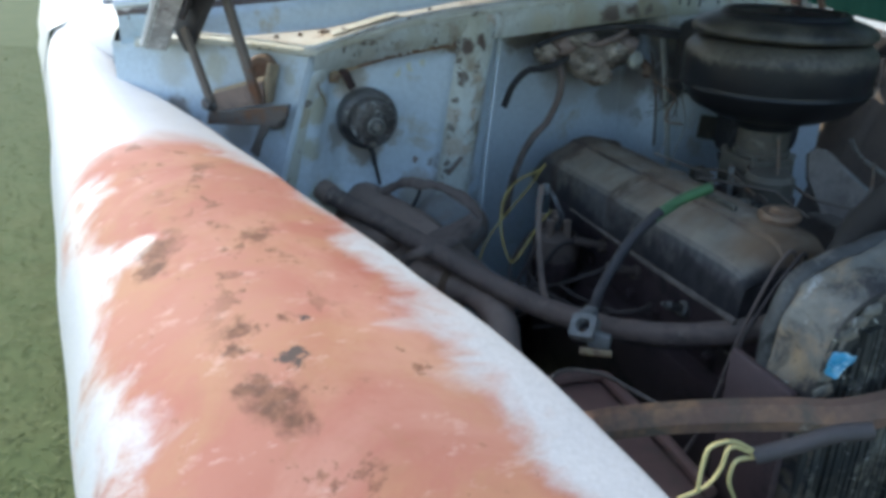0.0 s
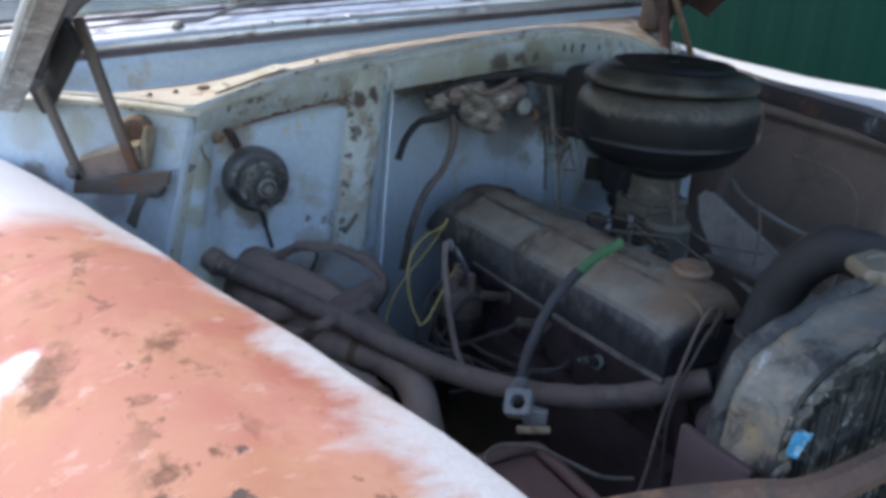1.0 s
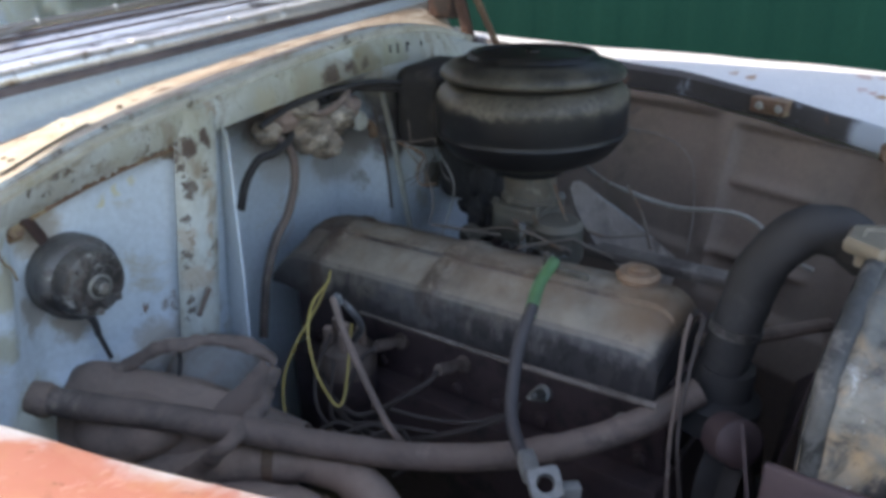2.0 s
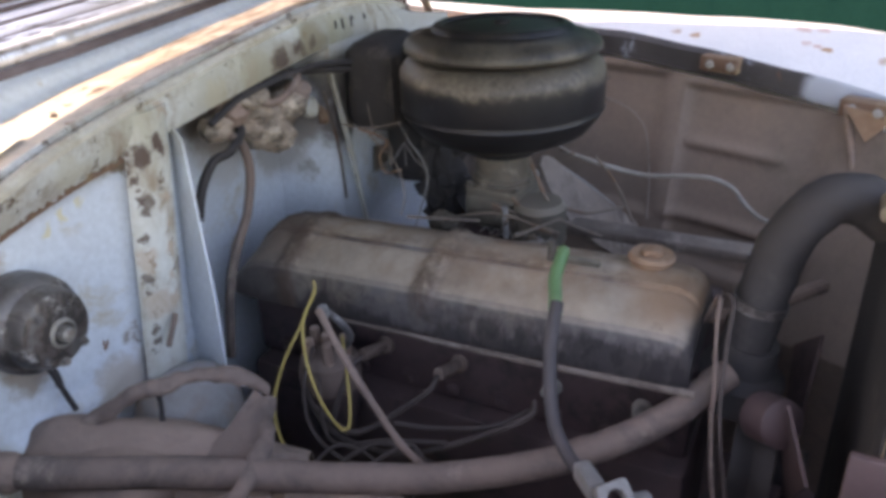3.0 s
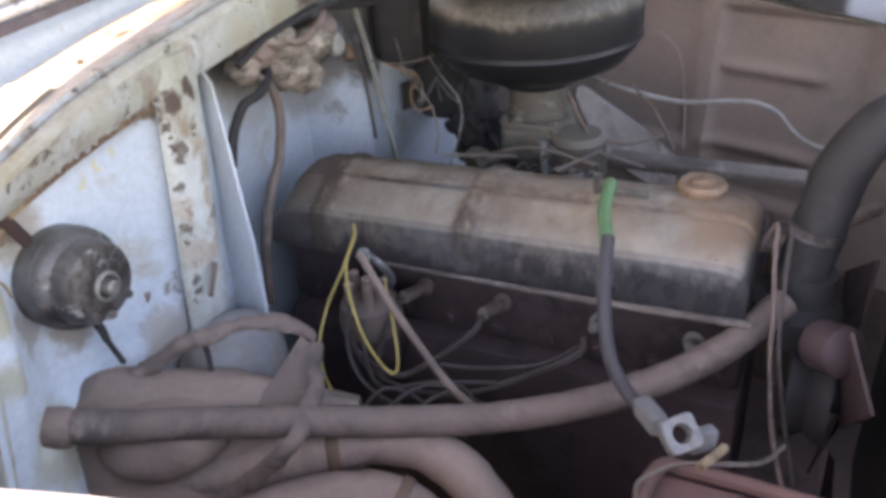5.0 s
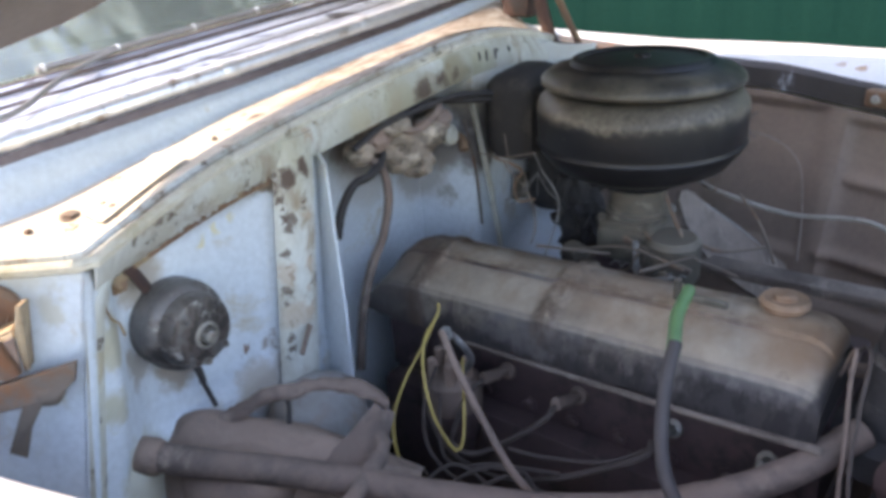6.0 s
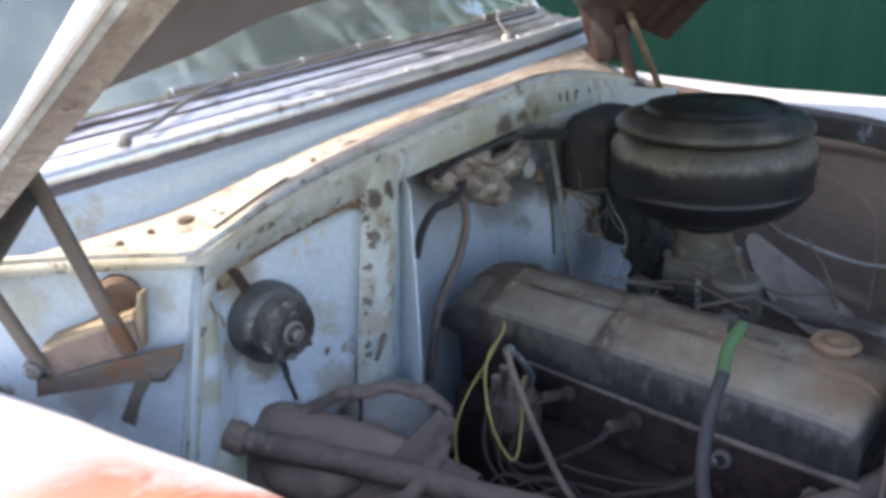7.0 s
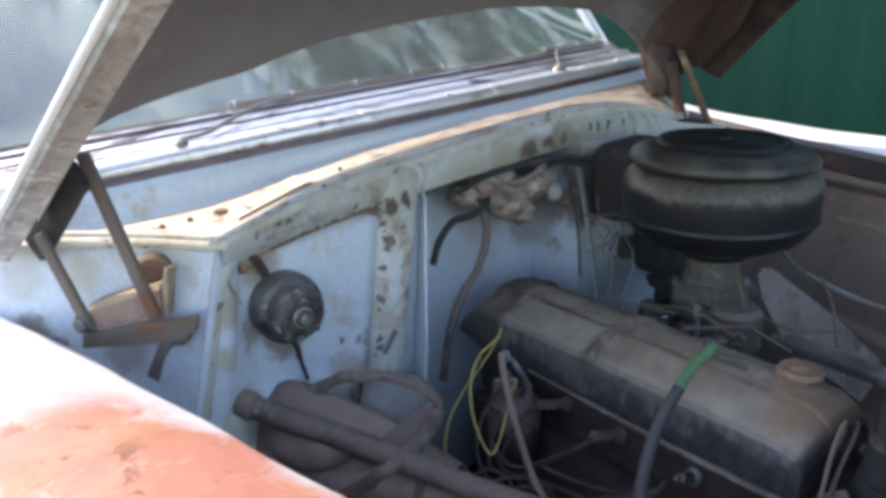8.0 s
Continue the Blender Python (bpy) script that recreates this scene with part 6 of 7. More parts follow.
def support_bar():
    s = thing("radiator_support", "rusty angle-iron radiator support bar", "bar", (-0.1, 0.26, 0.9))
    part("bar", tube([(-0.46, 0.365, 0.882), (-0.36, 0.350, 0.897), (-0.29, 0.325, 0.908), (-0.235, 0.285, 0.926), (-0.20, 0.258, 0.936), (-0.12, 0.250, 0.944), (0.0, 0.248, 0.954), (0.15, 0.25, 0.958), (0.36, 0.27, 0.96)], 0.013, 50, 6, 0.55), M_RUST_BAR, s, "rusty brown bar")
    part("lower_bar", tube([(-0.44, 0.28, 0.80), (-0.33, 0.25, 0.83), (-0.15, 0.21, 0.87), (0.05, 0.20, 0.885), (0.36, 0.21, 0.89)], 0.011, 30, 6, 0.6), M_RUST_BAR, s)


support_bar()


# ---------------------------------------------------------------- hoses, wires and small fittings
def single(name, label, category, points, r, material, piece="tube", n=None, sides=10, group="", flat=1.0):
    t = thing(name, label, category, points[0], group)
    part(piece, crumple(tube(points, r, n, sides, flat), r * 0.09, 55), material, t)
    return t




heater = single("heater_hose", "long dusty grey rubber hose sagging across the engine", "hose",
                [(-0.456, 1.014, 0.880), (-0.43, 0.975, 0.872), (-0.36, 0.89, 0.845), (-0.29, 0.78, 0.820), (-0.237, 0.69, 0.810), (-0.18, 0.60, 0.818), (-0.12, 0.525, 0.842), (-0.06, 0.475, 0.872)], 0.0145, M_HOSE, n=60, sides=14)
part("hose_end", lathe([(0.0155, -0.012), (0.018, -0.006), (0.0185, 0.012), (0.016, 0.016), (0.010, 0.016), (0.009, 0.010), (0, 0.010)], (-0.452, 1.008, 0.879), (-0.52, 0.85, 0.1), 18), M_CASTING, heater, "swollen open hose end")
for k, (pts, r) in enumerate((([(-0.47, 1.10, 0.785), (-0.444, 1.050, 0.785), (-0.408, 0.974, 0.785), (-0.364, 0.902, 0.785), (-0.311, 0.840, 0.785), (-0.282, 0.792, 0.783), (-0.277, 0.742, 0.777), (-0.288, 0.690, 0.745), (-0.31, 0.63, 0.66), (-0.335, 0.59, 0.55)], 0.0225),
                              ([(-0.50, 1.03, 0.745), (-0.455, 0.965, 0.750), (-0.400, 0.890, 0.757), (-0.352, 0.825, 0.760), (-0.325, 0.765, 0.752), (-0.335, 0.700, 0.71), (-0.36, 0.63, 0.6), (-0.375, 0.59, 0.5)], 0.026))):
    low = single("lower_tube", "thick dusty brown tube bending down beside the engine", "tube", pts, r, M_TUBE, n=50, sides=16, group="lower tubes")
    part("band", lathe([(r + 0.0005, -0.006), (r + 0.002, -0.005), (r + 0.002, 0.005), (r + 0.0005, 0.006)], pts[4], Vector(pts[5]) - Vector(pts[3]), 20), M_RUSTY, low)
upper = single("radiator_hose", "thick black elbow hose from the radiator top", "hose",
               [(0.034, 0.360, 1.012), (0.026, 0.388, 1.034), (0.010, 0.420, 1.031), (-0.006, 0.448, 0.988), (-0.016, 0.458, 0.935), (-0.022, 0.465, 0.885)], 0.024, M_RUBBER, n=40, sides=18)
part("hose_clamp", lathe([(0.025, -0.005), (0.0262, -0.005), (0.0262, 0.005), (0.025, 0.005)], (-0.0165, 0.4585, 0.930), (-0.1, 0.12, -1), 20), M_MOTOR, upper)
single("breather_hose", "thin dusty rubber hose looping behind the valve cover", "hose",
       [(-0.02, 1.075, 1.055), (-0.055, 1.045, 1.048), (-0.092, 1.03, 1.043), (-0.121, 1.03, 1.040), (-0.145, 1.03, 1.018), (-0.159, 1.03, 0.985)], 0.0055, M_RUBBER, n=30)
single("breather_hose", "thin dusty rubber hose hanging past the valve cover", "hose",
       [(-0.075, 1.045, 1.055), (-0.058, 1.040, 1.035), (-0.059, 1.036, 1.000), (-0.078, 1.034, 0.957), (-0.109, 1.03, 0.927), (-0.133, 1.03, 0.877), (-0.150, 1.03, 0.80)], 0.0058, M_HOSE, n=36)


def square_ring(at, axis, half, hole, high, spin=0.0):
    """A rounded square block with a round hole along an axis."""
    bm = bmesh.new()
    q = Vector((0, 0, 1)).rotation_difference(Vector(axis).normalized()).to_matrix() @ Matrix.Rotation(radians(spin), 3, "Z")
    rings = []
    for r, z in ((hole, -high), (half * 0.94, -high), (half, -high * 0.8), (half, high * 0.8), (half * 0.94, high), (hole * 1.1, high), (hole, high * 0.85)):
        ring = []
        for k in range(32):
            a = 2 * math.pi * k / 32
            c, d = math.cos(a), math.sin(a)
            if r > hole * 1.2:
                g = (abs(c) ** 7 + abs(d) ** 7) ** (-1 / 7)
                c, d = c * g, d * g
            ring.append(bm.verts.new(Vector(at) + q @ Vector((r * c, r * d, z))))
        rings.append(ring)
    for a, b in zip(rings, rings[1:] + rings[:1]):
        for k in range(32):
            bm.faces.new((a[k], a[(k + 1) % 32], b[(k + 1) % 32], b[k]))
    return bm


def battery_cable():
    b = thing("battery_cable", "loose grey battery cable with green tape and a lead clamp", "cable", (-0.27, 0.53, 0.87))
    part("cable", tube([(-0.125, 0.630, 0.952), (-0.165, 0.622, 0.925), (-0.205, 0.605, 0.885), (-0.232, 0.580, 0.868), (-0.255, 0.550, 0.868)], 0.0064, 40, 10), M_CABLE, b)
    part("tape", tube([(-0.045, 0.650, 0.966), (-0.085, 0.645, 0.958), (-0.112, 0.636, 0.952), (-0.135, 0.628, 0.945)], 0.0066, 16, 10), M_GREEN_TAPE, b, "bright green insulating tape")
    clamp = part("clamp", square_ring((-0.270, 0.531, 0.874), (-0.55, -0.35, 0.75), 0.0140, 0.0075, 0.008, 45), M_LEAD, b, "square grey lead battery clamp")
    part("jaw", beam((-0.268, 0.524, 0.866), (-0.252, 0.507, 0.864), 0.012, 0.020), M_LEAD, clamp)
    part("sleeve", beam((-0.266, 0.546, 0.872), (-0.240, 0.568, 0.868), 0.016, 0.018, 0.004), M_LEAD, clamp)
    part("bolt", tube([(-0.285, 0.512, 0.860), (-0.255, 0.498, 0.858)], 0.004, 4, 8, smooth=False), M_RUSTY, clamp)


battery_cable()

single("yellow_wire", "loose yellow wire looped beside the valve cover", "wire",
       [(-0.148, 0.893, 0.932), (-0.162, 0.884, 0.926), (-0.200, 0.872, 0.918), (-0.230, 0.851, 0.899), (-0.239, 0.834, 0.860), (-0.232, 0.818, 0.822), (-0.224, 0.812, 0.824), (-0.200, 0.826, 0.842), (-0.170, 0.848, 0.862), (-0.147, 0.865, 0.869)], 0.0016, M_YELLOW, n=60, sides=6, group="yellow wires")
single("yellow_wire", "loose yellow wire hanging to the steering gear", "wire",
       [(-0.155, 0.888, 0.927), (-0.172, 0.896, 0.895), (-0.198, 0.908, 0.855), (-0.225, 0.905, 0.825), (-0.248, 0.885, 0.802), (-0.266, 0.853, 0.795)], 0.0016, M_YELLOW, n=50, sides=6, group="yellow wires")
for pts in (((-0.303, 0.235, 0.944), (-0.324, 0.235, 0.958), (-0.342, 0.235, 0.958), (-0.346, 0.235, 0.945), (-0.347, 0.235, 0.922)),
            ((-0.303, 0.235, 0.940), (-0.319, 0.235, 0.941), (-0.322, 0.235, 0.925), (-0.314, 0.235, 0.907)),
            ((-0.305, 0.235, 0.943), (-0.326, 0.235, 0.954), (-0.331, 0.235, 0.937), (-0.341, 0.235, 0.925), (-0.362, 0.235, 0.920))):
    single("yellow_wire", "frayed pale yellow wire end below the radiator bar", "wire", pts, 0.0014, M_STRAND, "strand", 24, 6, group="frayed yellow wires")
single("wire_sleeve", "grey-green rubber sleeve of a cut cable", "cable", [(-0.305, 0.235, 0.942), (-0.286, 0.225, 0.952), (-0.261, 0.215, 0.964), (-0.241, 0.205, 0.969)], 0.006, M_CABLE, "sleeve", 16, 10)


def distributor():
    d = thing("distributor", "dark round distributor with dusty plug leads", "distributor", (-0.11, 0.915, 0.74))
    part("body", lathe([(0.024, 0.70), (0.028, 0.72), (0.036, 0.74), (0.036, 0.77), (0, 0.77)], (-0.11, 0.915, 0), (0, 0, 1), 24), M_BLOCK, d)
    cap = part("cap", lathe([(0.037, 0.77), (0.038, 0.785), (0.034, 0.805), (0.022, 0.815), (0, 0.816)], (-0.11, 0.915, 0), (0, 0, 1), 24), M_HOSE, d)
    for k in range(5):
        a = 1.26 * k
        r = 0.022 if k else 0.0
        part("tower", lathe([(0.007, 0.80), (0.0065, 0.836), (0.004, 0.838), (0, 0.838)], (-0.11 + r * math.cos(a), 0.915 + r * math.sin(a), 0), (0, 0, 1), 8), M_CASTING, cap)
    part("lead", tube([(-0.150, 0.890, 0.895), (-0.157, 0.882, 0.898), (-0.172, 0.855, 0.875), (-0.190, 0.81, 0.835), (-0.200, 0.77, 0.795), (-0.198, 0.745, 0.77)], 0.0044, 30, 8), M_CASTING, d, "thick dusty coil lead")
    part("terminal", lathe([(0.006, 0), (0.007, 0.004), (0.007, 0.012), (0.004, 0.016), (0, 0.016)], (-0.145, 0.888, 0.888), (-0.3, -0.2, 1), 10), M_LEAD, d)
    part("clip", tube([(-0.14, 0.885, 0.89), (-0.135, 0.872, 0.875), (-0.128, 0.868, 0.855), (-0.125, 0.885, 0.83)], 0.0045, 12, 8), M_MOTOR, d)
    for y, sag in ((0.87, 0.70), (0.77, 0.715), (0.655, 0.70)):
        part("lead", tube([(-0.10, y + 0.004, 0.81), (-0.125, y + 0.01, 0.80), (-0.16, (y + 0.9) / 2, sag + 0.045), (-0.175, 0.86, sag + 0.05), (-0.15, 0.92, 0.77), (-0.125, 0.925, 0.82)], 0.0034, 30, 7), M_WIRE, d)


distributor()


def steering_gear():
    s = thing("steering_gear", "dust-caked brown steering box with strap and bracket", "steering gear", (-0.36, 0.95, 0.75))
    part("box", lumpy((-0.378, 0.980, 0.826), (0.060, 0.070, 0.036), 5, 0.06, 1.4), M_CASTING, s, "lumpy steering box")
    def mound(u, v):
        u = -0.28 + 1.28 * u
        a = Vector((-0.385, 1.022, 0.886)).lerp(Vector((-0.262, 0.838, 0.808)), u)
        a.z += 0.014 * math.sin(math.pi * u) if u > 0 else 0.45 * u * u * u - 0.16 * math.sqrt(u * u + 0.002) + 0.007
        w = -0.065 + 0.145 * v
        n = noise.noise((u * 2.4, w * 18, 1.5))
        crease = 1 - abs(noise.noise((u * 1.3 + 3, w * 26 + u * 2, 7.0))) * 2
        drop = 8.5 * abs(w) ** 1.75 * (1.25 if w < 0 else 1.0)
        return a + Vector((-0.83 * w, -0.56 * w, -drop - 0.008 + 0.005 * n + 0.006 * max(0.0, crease) ** 3))
    part("casting", sheet(mound, 70, 60, 0.003), M_CASTING, s, "creased casting caked in reddish dust")
    part("lower_casting", lumpy((-0.375, 0.945, 0.745), (0.065, 0.085, 0.040), 3, 0.06, 1.2), M_CASTING, s)
    part("bulge", lumpy((-0.262, 0.992, 0.806), (0.064, 0.050, 0.056), 2, 0.05), M_BULGE, s, "pale grimy round housing")
    part("strap", crumple(tube([(-0.372, 1.005, 0.872), (-0.345, 0.965, 0.898), (-0.318, 0.940, 0.902), (-0.292, 0.924, 0.897), (-0.265, 0.906, 0.882), (-0.247, 0.891, 0.858)], 0.0078, 60, 12, 0.65), 0.004, 45, 2), M_HOSE, s, "dusty strap bent over the housing")
    part("ribbon", crumple(tube([(-0.257, 0.884, 0.858), (-0.275, 0.872, 0.848), (-0.307, 0.851, 0.845), (-0.357, 0.840, 0.840), (-0.386, 0.877, 0.800), (-0.409, 0.924, 0.760)], 0.0085, 60, 10, 0.4), 0.004, 40, 3), M_HOSE, s, "flat dusty ribbon hanging from the strap")
    part("bracket", crumple(plate([(-0.259, 0.895, 0.862), (-0.259, 0.887, 0.858), (-0.310, 0.852, 0.836), (-0.324, 0.875, 0.832), (-0.331, 0.909, 0.832), (-0.294, 0.899, 0.845)], 0.004), 0.004, 30, 9), M_HOSE, s, "tapered dusty bracket sheet", smooth=False)
    part("rod", tube([(-0.315, 0.975, 0.892), (-0.322, 0.958, 0.880), (-0.335, 0.945, 0.868)], 0.0026, 8, 8), M_RUBBER, s)
    part("stub", tube([(-0.236, 1.010, 0.914), (-0.262, 1.0, 0.892)], 0.0032, 6, 8, smooth=False), M_HOSE, s)
    part("pedal_wire", tube([(-0.376, 1.028, 0.938), (-0.372, 1.024, 0.912), (-0.366, 1.020, 0.880)], 0.0028, 8, 6), M_RUBBER, s)


steering_gear()


def heater_motor():
    m = thing("heater_motor", "round grimy black electric motor bolted to the firewall", "motor", (-0.388, 1.035, 0.985))
    c, ax = (-0.382, 1.043, 0.984), (0.03, -1, 0.01)
    body = part("housing", lathe([(0.043, 0), (0.0445, 0.004), (0.0445, 0.026), (0.0435, 0.031), (0.040, 0.035), (0.0375, 0.037), (0.036, 0.048), (0.033, 0.053), (0.026, 0.055), (0, 0.055)], c, ax, 40), M_MOTOR, m)
    part("hub", lathe([(0.014, 0.054), (0.0135, 0.060), (0.0105, 0.0615), (0.0095, 0.0585), (0.0075, 0.0585), (0.0065, 0.067), (0.004, 0.069), (0, 0.069)], (-0.379, 1.047, 0.980), ax, 20), M_STEEL, m, "bright ringed steel hub")
    for a in (0.9, 2.2, 3.9, 4.6, 5.5):
        part("screw", bolt((-0.380 + 0.026 * math.cos(a), 0.990, 0.982 + 0.027 * math.sin(a)), ax, 0.0036, 0.006), M_MOTOR if a != 4.6 else M_STEEL, m)
    part("seam", lathe([(0.0447, 0.018), (0.0452, 0.019), (0.0452, 0.022), (0.0447, 0.023)], c, ax, 40), M_MOTOR, body)
    part("lead", tube([(-0.380, 1.030, 0.944), (-0.376, 1.020, 0.930), (-0.373, 1.022, 0.912)], 0.004, 8, 6), M_SOOT, m)
    part("bracket", tube([(-0.428, 1.034, 1.066), (-0.416, 1.030, 1.060), (-0.402, 1.030, 1.030)], 0.008, 8, 8, 0.5), M_UNDER_RUST, m)
    part("terminal", bolt((-0.43, 1.028, 1.05), (0, -1, 0.2), 0.008, 0.008), M_RUSTY, m)


heater_motor()


def heater_box():
    b = thing("heater_box", "sooty black heater housing behind the air cleaner", "heater box", (0.24, 0.99, 0.9))
    part("case", block((0.238, 0.955, 0.88), (0.38, 1.034, 1.095), 0.025, 3, (0, 0, 4)), M_SOOT, b)
    drum = part("blower", block((0.132, 0.955, 0.995), (0.262, 1.030, 1.116), 0.024, 3, (0, 0, 8)), M_SOOT, b, "square black blower housing")
    for k in range(5):
        part("rib", block((0.143 + 0.018 * k, 0.950 - 0.0025 * k, 1.010), (0.146 + 0.018 * k, 0.962, 1.100), 0.001), M_SOOT, drum)
    # dark lumps added to fill the dim clutter beside the heater case
    part("dark_lump", lumpy((0.262, 0.945, 0.95), (0.045, 0.035, 0.06), 7, 0.45, 2.6), M_SOOT, b)
    part("dark_lump", lumpy((0.235, 0.92, 0.88), (0.035, 0.04, 0.05), 9, 0.5, 2.6), M_SOOT, b)


heater_box()


def pump():
    p = thing("wiper_motor", "dust-caked pale lump of a motor under the cowl", "motor", (0.02, 1.09, 1.05))
    for k, (at, size) in enumerate((((0.0, 1.062, 1.048), (0.045, 0.034, 0.030)), ((0.038, 1.052, 1.056), (0.030, 0.030, 0.022)), ((-0.045, 1.065, 1.072), (0.026, 0.024, 0.018)), ((0.012, 1.045, 1.026), (0.026, 0.022, 0.020)), ((-0.078, 1.06, 1.062), (0.020, 0.020, 0.015)), ((0.060, 1.045, 1.070), (0.020, 0.018, 0.014)), ((-0.018, 1.05, 1.082), (0.024, 0.020, 0.013)))):
        part("housing", lumpy(at, size, 3 + 5 * k, 0.26, 1.7, 4), (M_CLAY, M_CLAY, M_CASTING)[k % 3], p)
    part("hose", tube([(-0.05, 1.045, 1.090), (0.0, 1.03, 1.100), (0.07, 1.022, 1.102), (0.12, 1.01, 1.096), (0.19, 0.975, 1.085)], 0.0040, 24, 8), M_SOOT, p)
    part("hose", tube([(-0.03, 1.05, 1.085), (-0.01, 1.028, 1.076), (0.02, 1.022, 1.084), (0.05, 1.03, 1.094)], 0.005, 20, 8), M_CASTING, p)
    part("cap", lathe([(0.012, 0), (0.014, 0.004), (0.014, 0.012), (0.009, 0.016), (0, 0.016)], (0.075, 1.045, 1.045), (0, -1, 0.2), 16), M_BORDER, p, "pale round cap")
    part("cable", tube([(0.09, 1.06, 1.085), (0.03, 1.035, 1.10), (-0.04, 1.04, 1.095), (-0.10, 1.045, 1.075)], 0.0042, 20, 8), M_RUBBER, p)
    part("cable", tube([(0.07, 1.06, 1.05), (0.10, 1.04, 1.035), (0.095, 1.03, 1.02)], 0.007, 10, 8), M_RUSTY, p)
    part("cable", tube([(0.06, 1.05, 1.095), (0.13, 1.01, 1.085), (0.2, 0.97, 1.08)], 0.0045, 16, 8), M_RUBBER, p)


pump()

# battery tray plate and rods on the far side
tray = thing("engine_brace", "flat dusty steel brace behind the engine", "brace", (0.3, 0.72, 0.8))
part("plate", plate([(0.212, 0.772, 0.950), (0.228, 0.775, 0.957), (0.250, 0.768, 0.948), (0.385, 0.672, 0.805), (0.375, 0.662, 0.785), (0.31, 0.655, 0.765), (0.215, 0.72, 0.86), (0.203, 0.755, 0.92)], 0.006), M_BRACE, tray, smooth=False)
part("rim", tube([(0.240, 0.770, 0.953), (0.318, 0.718, 0.878), (0.383, 0.672, 0.803)], 0.0045, 16, 6), M_LEAD, tray, "pale edge tube of the brace")
part("bar", tube([(0.10, 0.62, 0.86), (0.02, 0.50, 0.885), (0.16, 0.40, 0.87)], 0.008, 16, 8), M_CASTING, tray)
part("flat_bar", beam((0.215, 0.735, 0.868), (0.205, 0.478, 0.874), 0.034, 0.014), M_BRACE, tray, "long dusty flat bar")
for pts in (((0.143, 0.757, 0.985), (0.133, 0.738, 0.955), (0.108, 0.706, 0.925)),
            ((0.128, 0.780, 0.950), (0.099, 0.753, 0.940), (0.108, 0.707, 0.925), (0.122, 0.654, 0.905)),
            ((-0.012, 0.717, 0.955), (0.113, 0.704, 0.925)),
            ((0.274, 0.708, 0.950), (0.231, 0.666, 0.930), (0.190, 0.633, 0.900)),
            ((0.150, 0.737, 0.930), (0.161, 0.689, 0.915), (0.233, 0.653, 0.900))):
    single("control_rod", "thin dusty control rod beside the carburettor", "rod", pts, 0.0021, M_LEVER, "rod", 16, 6, group="control rods")
single("brake_pipe", "pale steel pipe running behind the engine to the radiator hose", "pipe",
       [(0.32, 0.800, 0.955), (0.30, 0.756, 0.942), (0.30, 0.694, 0.928), (0.30, 0.640, 0.922), (0.30, 0.581, 0.929), (0.30, 0.552, 0.929), (0.30, 0.526, 0.918), (0.30, 0.507, 0.897), (0.295, 0.485, 0.883), (0.29, 0.449, 0.876)], 0.0034, M_STEEL, n=70, sides=8)
single("thin_wire", "thin wire arched against the inner fender", "wire",
       [(0.43, 0.78, 0.99), (0.49, 0.735, 0.965), (0.488, 0.69, 0.93), (0.46, 0.67, 0.86), (0.42, 0.66, 0.80)], 0.0015, M_BRACE, n=40, sides=6, group="loose wires")
single("thin_wire", "thin dusty wire across the engine", "wire",
       [(0.05, 0.88, 0.90), (0.06, 0.86, 0.98), (0.07, 0.89, 1.02), (0.10, 0.92, 1.03)], 0.0010, M_LEAD, n=30, sides=6, group="loose wires")
single("thin_wire", "dusty wire hanging in front of the engine", "wire",
       [(-0.030, 0.507, 0.905), (-0.040, 0.498, 0.935), (-0.056, 0.492, 0.950), (-0.075, 0.490, 0.93), (-0.105, 0.482, 0.88), (-0.122, 0.478, 0.84), (-0.16, 0.46, 0.77), (-0.25, 0.42, 0.73)], 0.0021, M_HOSE, n=40, sides=6, group="loose wires")
single("thin_wire", "dusty wire hanging in front of the engine", "wire",
       [(-0.022, 0.507, 0.900), (-0.034, 0.492, 0.940), (-0.055, 0.480, 0.948), (-0.085, 0.478, 0.91), (-0.118, 0.472, 0.85), (-0.14, 0.45, 0.76), (-0.2, 0.42, 0.70)], 0.0020, M_WIRE, n=40, sides=6, group="loose wires")
single("thin_wire", "coiled dusty wires low beside the distributor", "wire",
       [(-0.25, 0.86, 0.76), (-0.21, 0.84, 0.775), (-0.20, 0.80, 0.755), (-0.235, 0.79, 0.745), (-0.24, 0.83, 0.765), (-0.19, 0.80, 0.775), (-0.18, 0.74, 0.76)], 0.0022, M_WIRE, n=50, sides=6, group="loose wires")
single("thin_wire", "bunched ochre wires beside the air cleaner", "wire",
       [(0.06, 0.955, 1.03), (0.085, 0.93, 1.01), (0.09, 0.945, 0.985), (0.075, 0.93, 0.97), (0.10, 0.92, 0.965)], 0.0016, M_CAP, n=30, sides=6, group="loose wires")


for pts in ([(0.045, 0.93, 1.03), (0.060, 0.905, 0.99), (0.052, 0.89, 0.955), (0.040, 0.89, 0.93)], [(0.03, 0.96, 1.045), (0.055, 0.935, 1.035), (0.075, 0.90, 1.04)], [(0.085, 0.955, 1.055), (0.075, 0.94, 1.02), (0.092, 0.93, 1.00), (0.082, 0.925, 0.975)]):
    single("thin_wire", "thin dull wire hanging beside the heater housing", "wire", pts, 0.0010, M_BRACE, n=24, sides=5, group="loose wires")
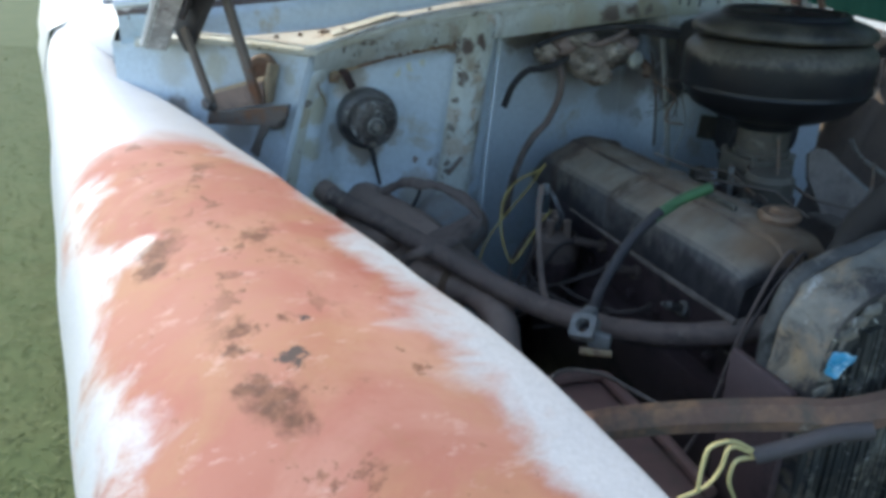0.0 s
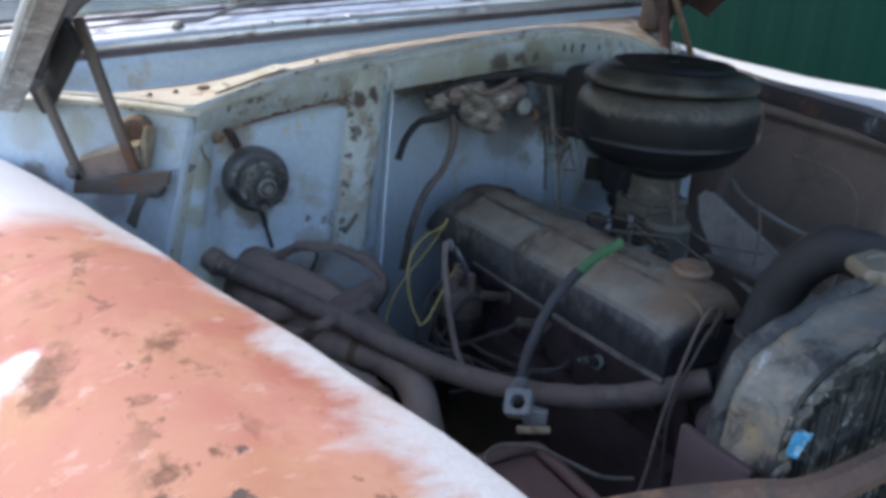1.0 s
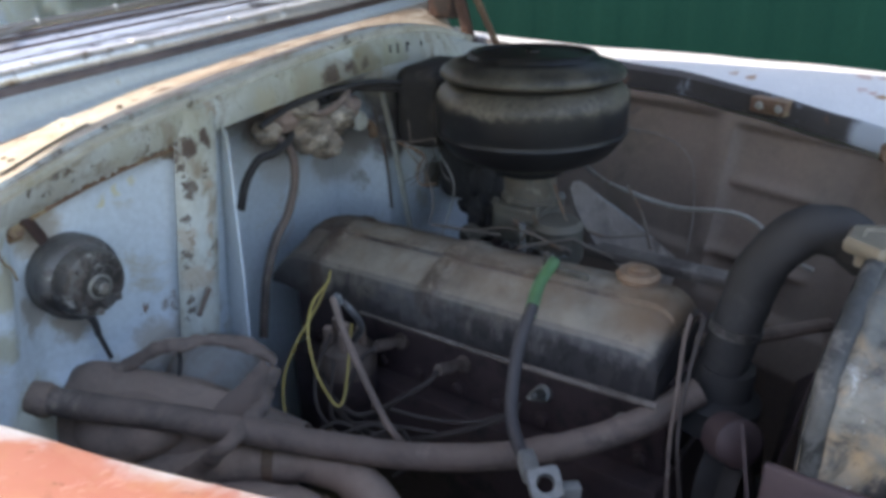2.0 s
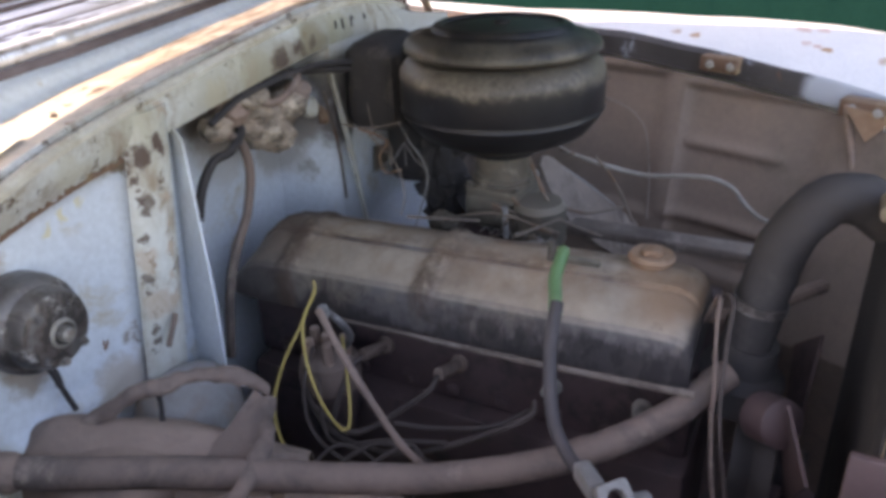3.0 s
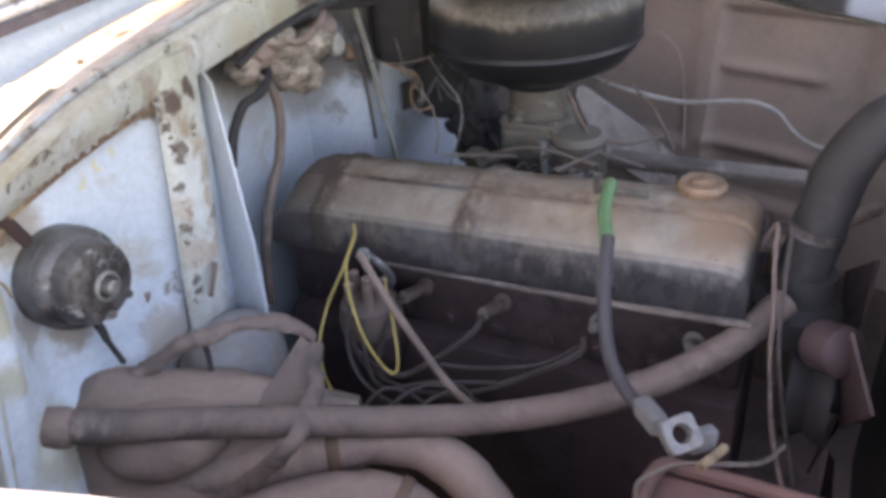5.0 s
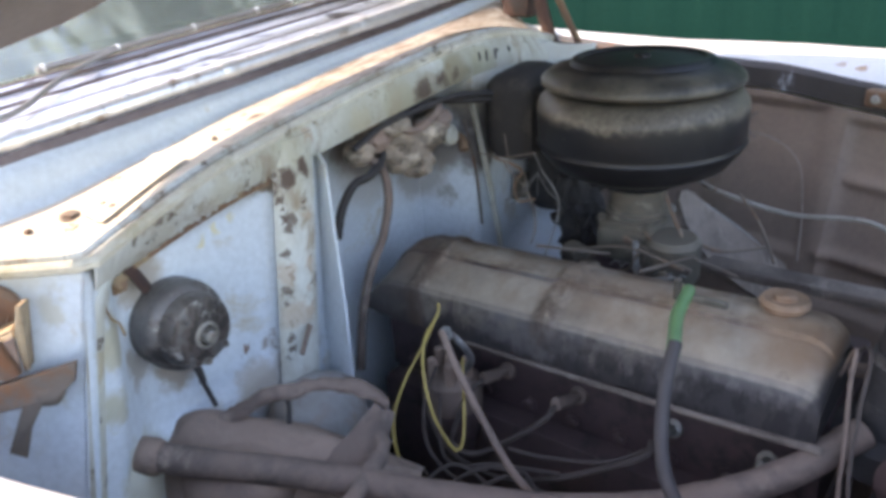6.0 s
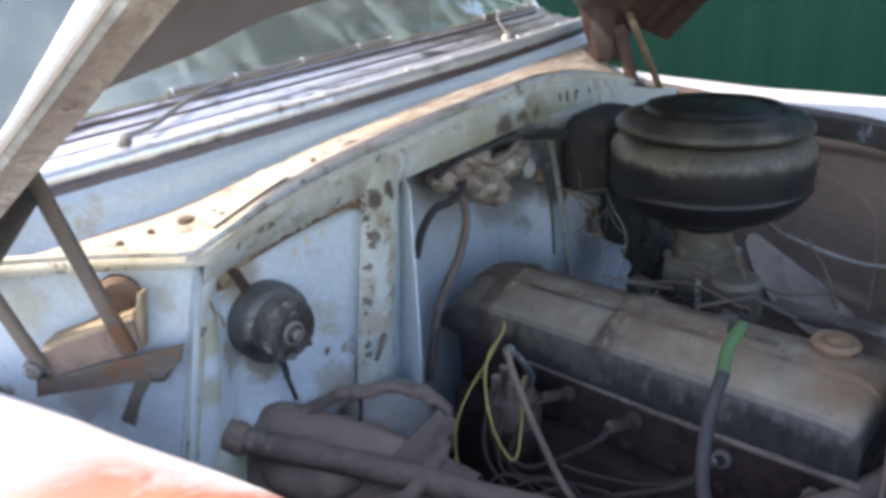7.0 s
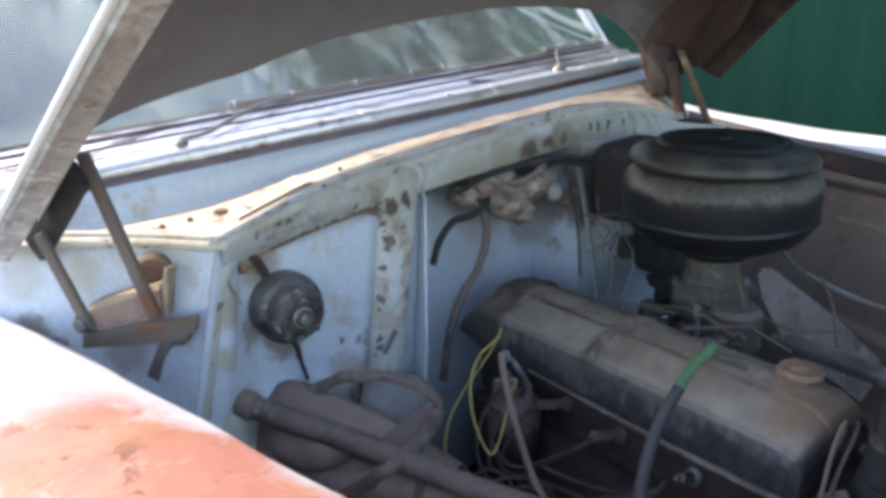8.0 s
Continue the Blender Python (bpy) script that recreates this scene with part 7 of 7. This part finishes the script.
for pts in ([(-0.145, 0.905, 0.80), (-0.175, 0.885, 0.77), (-0.20, 0.85, 0.765), (-0.185, 0.80, 0.775), (-0.15, 0.74, 0.765)], [(-0.13, 0.92, 0.83), (-0.17, 0.91, 0.80), (-0.205, 0.875, 0.775), (-0.215, 0.82, 0.76), (-0.19, 0.76, 0.745)], [(-0.225, 0.80, 0.77), (-0.205, 0.775, 0.785), (-0.18, 0.765, 0.775), (-0.195, 0.74, 0.755), (-0.225, 0.745, 0.75)], [(-0.16, 0.80, 0.78), (-0.145, 0.76, 0.775), (-0.13, 0.70, 0.785), (-0.10, 0.66, 0.80)]):
    single("thin_wire", "dusty wire tangled low beside the distributor", "wire", pts, 0.0024, M_WIRE, n=30, sides=6, group="loose wires")


def cobweb(at, seed, reach):
    """A few pale threads sagging from one place."""
    rng = random.Random(seed)
    w = thing("cobweb", "pale dusty cobweb threads clinging to the air cleaner", "cobweb", at, group="cobwebs")
    for _ in range(7):
        d = Vector((rng.uniform(-1, 0.4), rng.uniform(-1, 0.6), rng.uniform(-0.8, 0.7))) * reach
        a, b = Vector(at), Vector(at) + d
        part("thread", tube([a, a.lerp(b, 0.5) + Vector((0, 0, -0.12 * reach)), b], 0.0004 + 0.0004 * rng.random(), 8, 4), M_COBWEB, w)


cobweb((0.252, 0.712, 1.060), 3, 0.030)
cobweb((0.060, 0.890, 1.020), 8, 0.050)


def battery_tray():
    """A low steel tray below the cable clamp, with a rolled edge."""
    b = thing("battery_tray", "low reddish steel battery tray thick with dust", "tray", (-0.32, 0.46, 0.32))
    part("tray", block((-0.42, 0.345, 0.765), (-0.232, 0.555, 0.790), 0.006), M_SHELL, b)
    part("rim", tube([(-0.415, 0.552, 0.795), (-0.30, 0.556, 0.796), (-0.236, 0.550, 0.796), (-0.229, 0.52, 0.796), (-0.228, 0.44, 0.795), (-0.230, 0.35, 0.794)], 0.007, 30, 8), M_SHELL, b, "rolled tray edge")
    for x, y in ((-0.40, 0.37), (-0.25, 0.37), (-0.40, 0.53), (-0.25, 0.53)):
        part("leg", block((x - 0.012, y - 0.012, 0.32), (x + 0.012, y + 0.012, 0.765), 0.003), M_SHELL, b)


battery_tray()
single("thin_wire", "pale dusty wire lying in a loop on the battery tray", "wire",
       [(-0.175, 0.455, 0.800), (-0.205, 0.470, 0.803), (-0.222, 0.500, 0.806), (-0.236, 0.535, 0.806), (-0.262, 0.560, 0.803), (-0.287, 0.556, 0.804), (-0.305, 0.535, 0.800)], 0.0022, M_BRACE, n=40, sides=6, group="loose wires")


def catch(x, y, z, label):
    c = thing("hood_bump_stop", label, "bracket", (x, y, z), group="fender brackets")
    part("plate", block((x - 0.012, y - 0.03, z - 0.012), (x + 0.016, y + 0.03, z + 0.012), 0.003, 2, (0, 0, -18)), M_RUSTY, c)
    for d in (-0.016, 0.016):
        part("bolt", bolt((x - 0.013 + d * 0.3, y + d, z), (-1, 0, 0.3), 0.005, 0.007), M_STEEL, c)


catch(0.522, 0.587, 1.03, "rusty bracket with bright bolts under the fender edge")
catch(0.43, 0.385, 1.005, "rusty bracket with bolts at the radiator end of the fender")
strut = thing("fender_strut", "dusty tan strut between fender bracket and radiator", "strut", (0.42, 0.40, 0.95))
part("bar", beam((0.424, 0.408, 1.010), (0.412, 0.372, 0.880), 0.016, 0.007), M_CASTING, strut)
part("gusset", plate([(0.415, 0.412, 1.012), (0.415, 0.345, 1.000), (0.412, 0.378, 0.965)], 0.004), M_CAP, strut, smooth=False)


def tree(x, y, seed, tall):
    """A tapered trunk with limbs and a crown of many small leaves."""
    rng = random.Random(seed)
    t = thing("tree", "leafy green tree behind the fence", "tree", (x, y, 0))
    part("trunk", tube([(x, y, 0), (x + 0.08, y - 0.05, tall * 0.3), (x - 0.05, y + 0.1, tall * 0.6), (x, y, tall * 0.85)], 0.16, 24, 12, r_end=0.04), M_RUSTY, t, "brown bark")
    tips = []
    for k in range(16):
        a, h = rng.random() * 6.28, tall * (0.35 + 0.5 * rng.random())
        r = 0.8 + 1.4 * rng.random()
        tip = (x + r * math.cos(a), y + r * math.sin(a), h + 0.4 + rng.random())
        tips.append(tip)
        part("limb", tube([(x, y, h), (x + 0.5 * r * math.cos(a), y + 0.5 * r * math.sin(a), h + 0.35), tip], 0.05, 8, 6, r_end=0.012), M_RUSTY, t)
    vs, fs = [], []
    for _ in range(16000):
        c = tips[rng.randrange(len(tips))]
        p = Vector(c) + Vector((rng.gauss(0, 0.42), rng.gauss(0, 0.42), rng.gauss(0, 0.36)))
        q = Euler((rng.random() * 6, rng.random() * 6, rng.random() * 6)).to_matrix()
        w = 0.06 + 0.05 * rng.random()
        k = len(vs)
        vs += [p + q @ Vector(o) for o in ((-w, 0, 0), (0, w * 0.6, 0.01), (w, 0, 0), (0, -w * 0.6, 0.01))]
        fs.append((k, k + 1, k + 2, k + 3))
    me = bpy.data.meshes.new("crown")
    me.from_pydata([v - Vector((x, y, 0)) for v in vs], [], fs)
    me.materials.append(M_LEAF)
    ob = new("crown", me)
    ob.parent = t


tree(4.0, 2.5, 11, 8.5)
tree(4.7, -0.8, 12, 8.5)
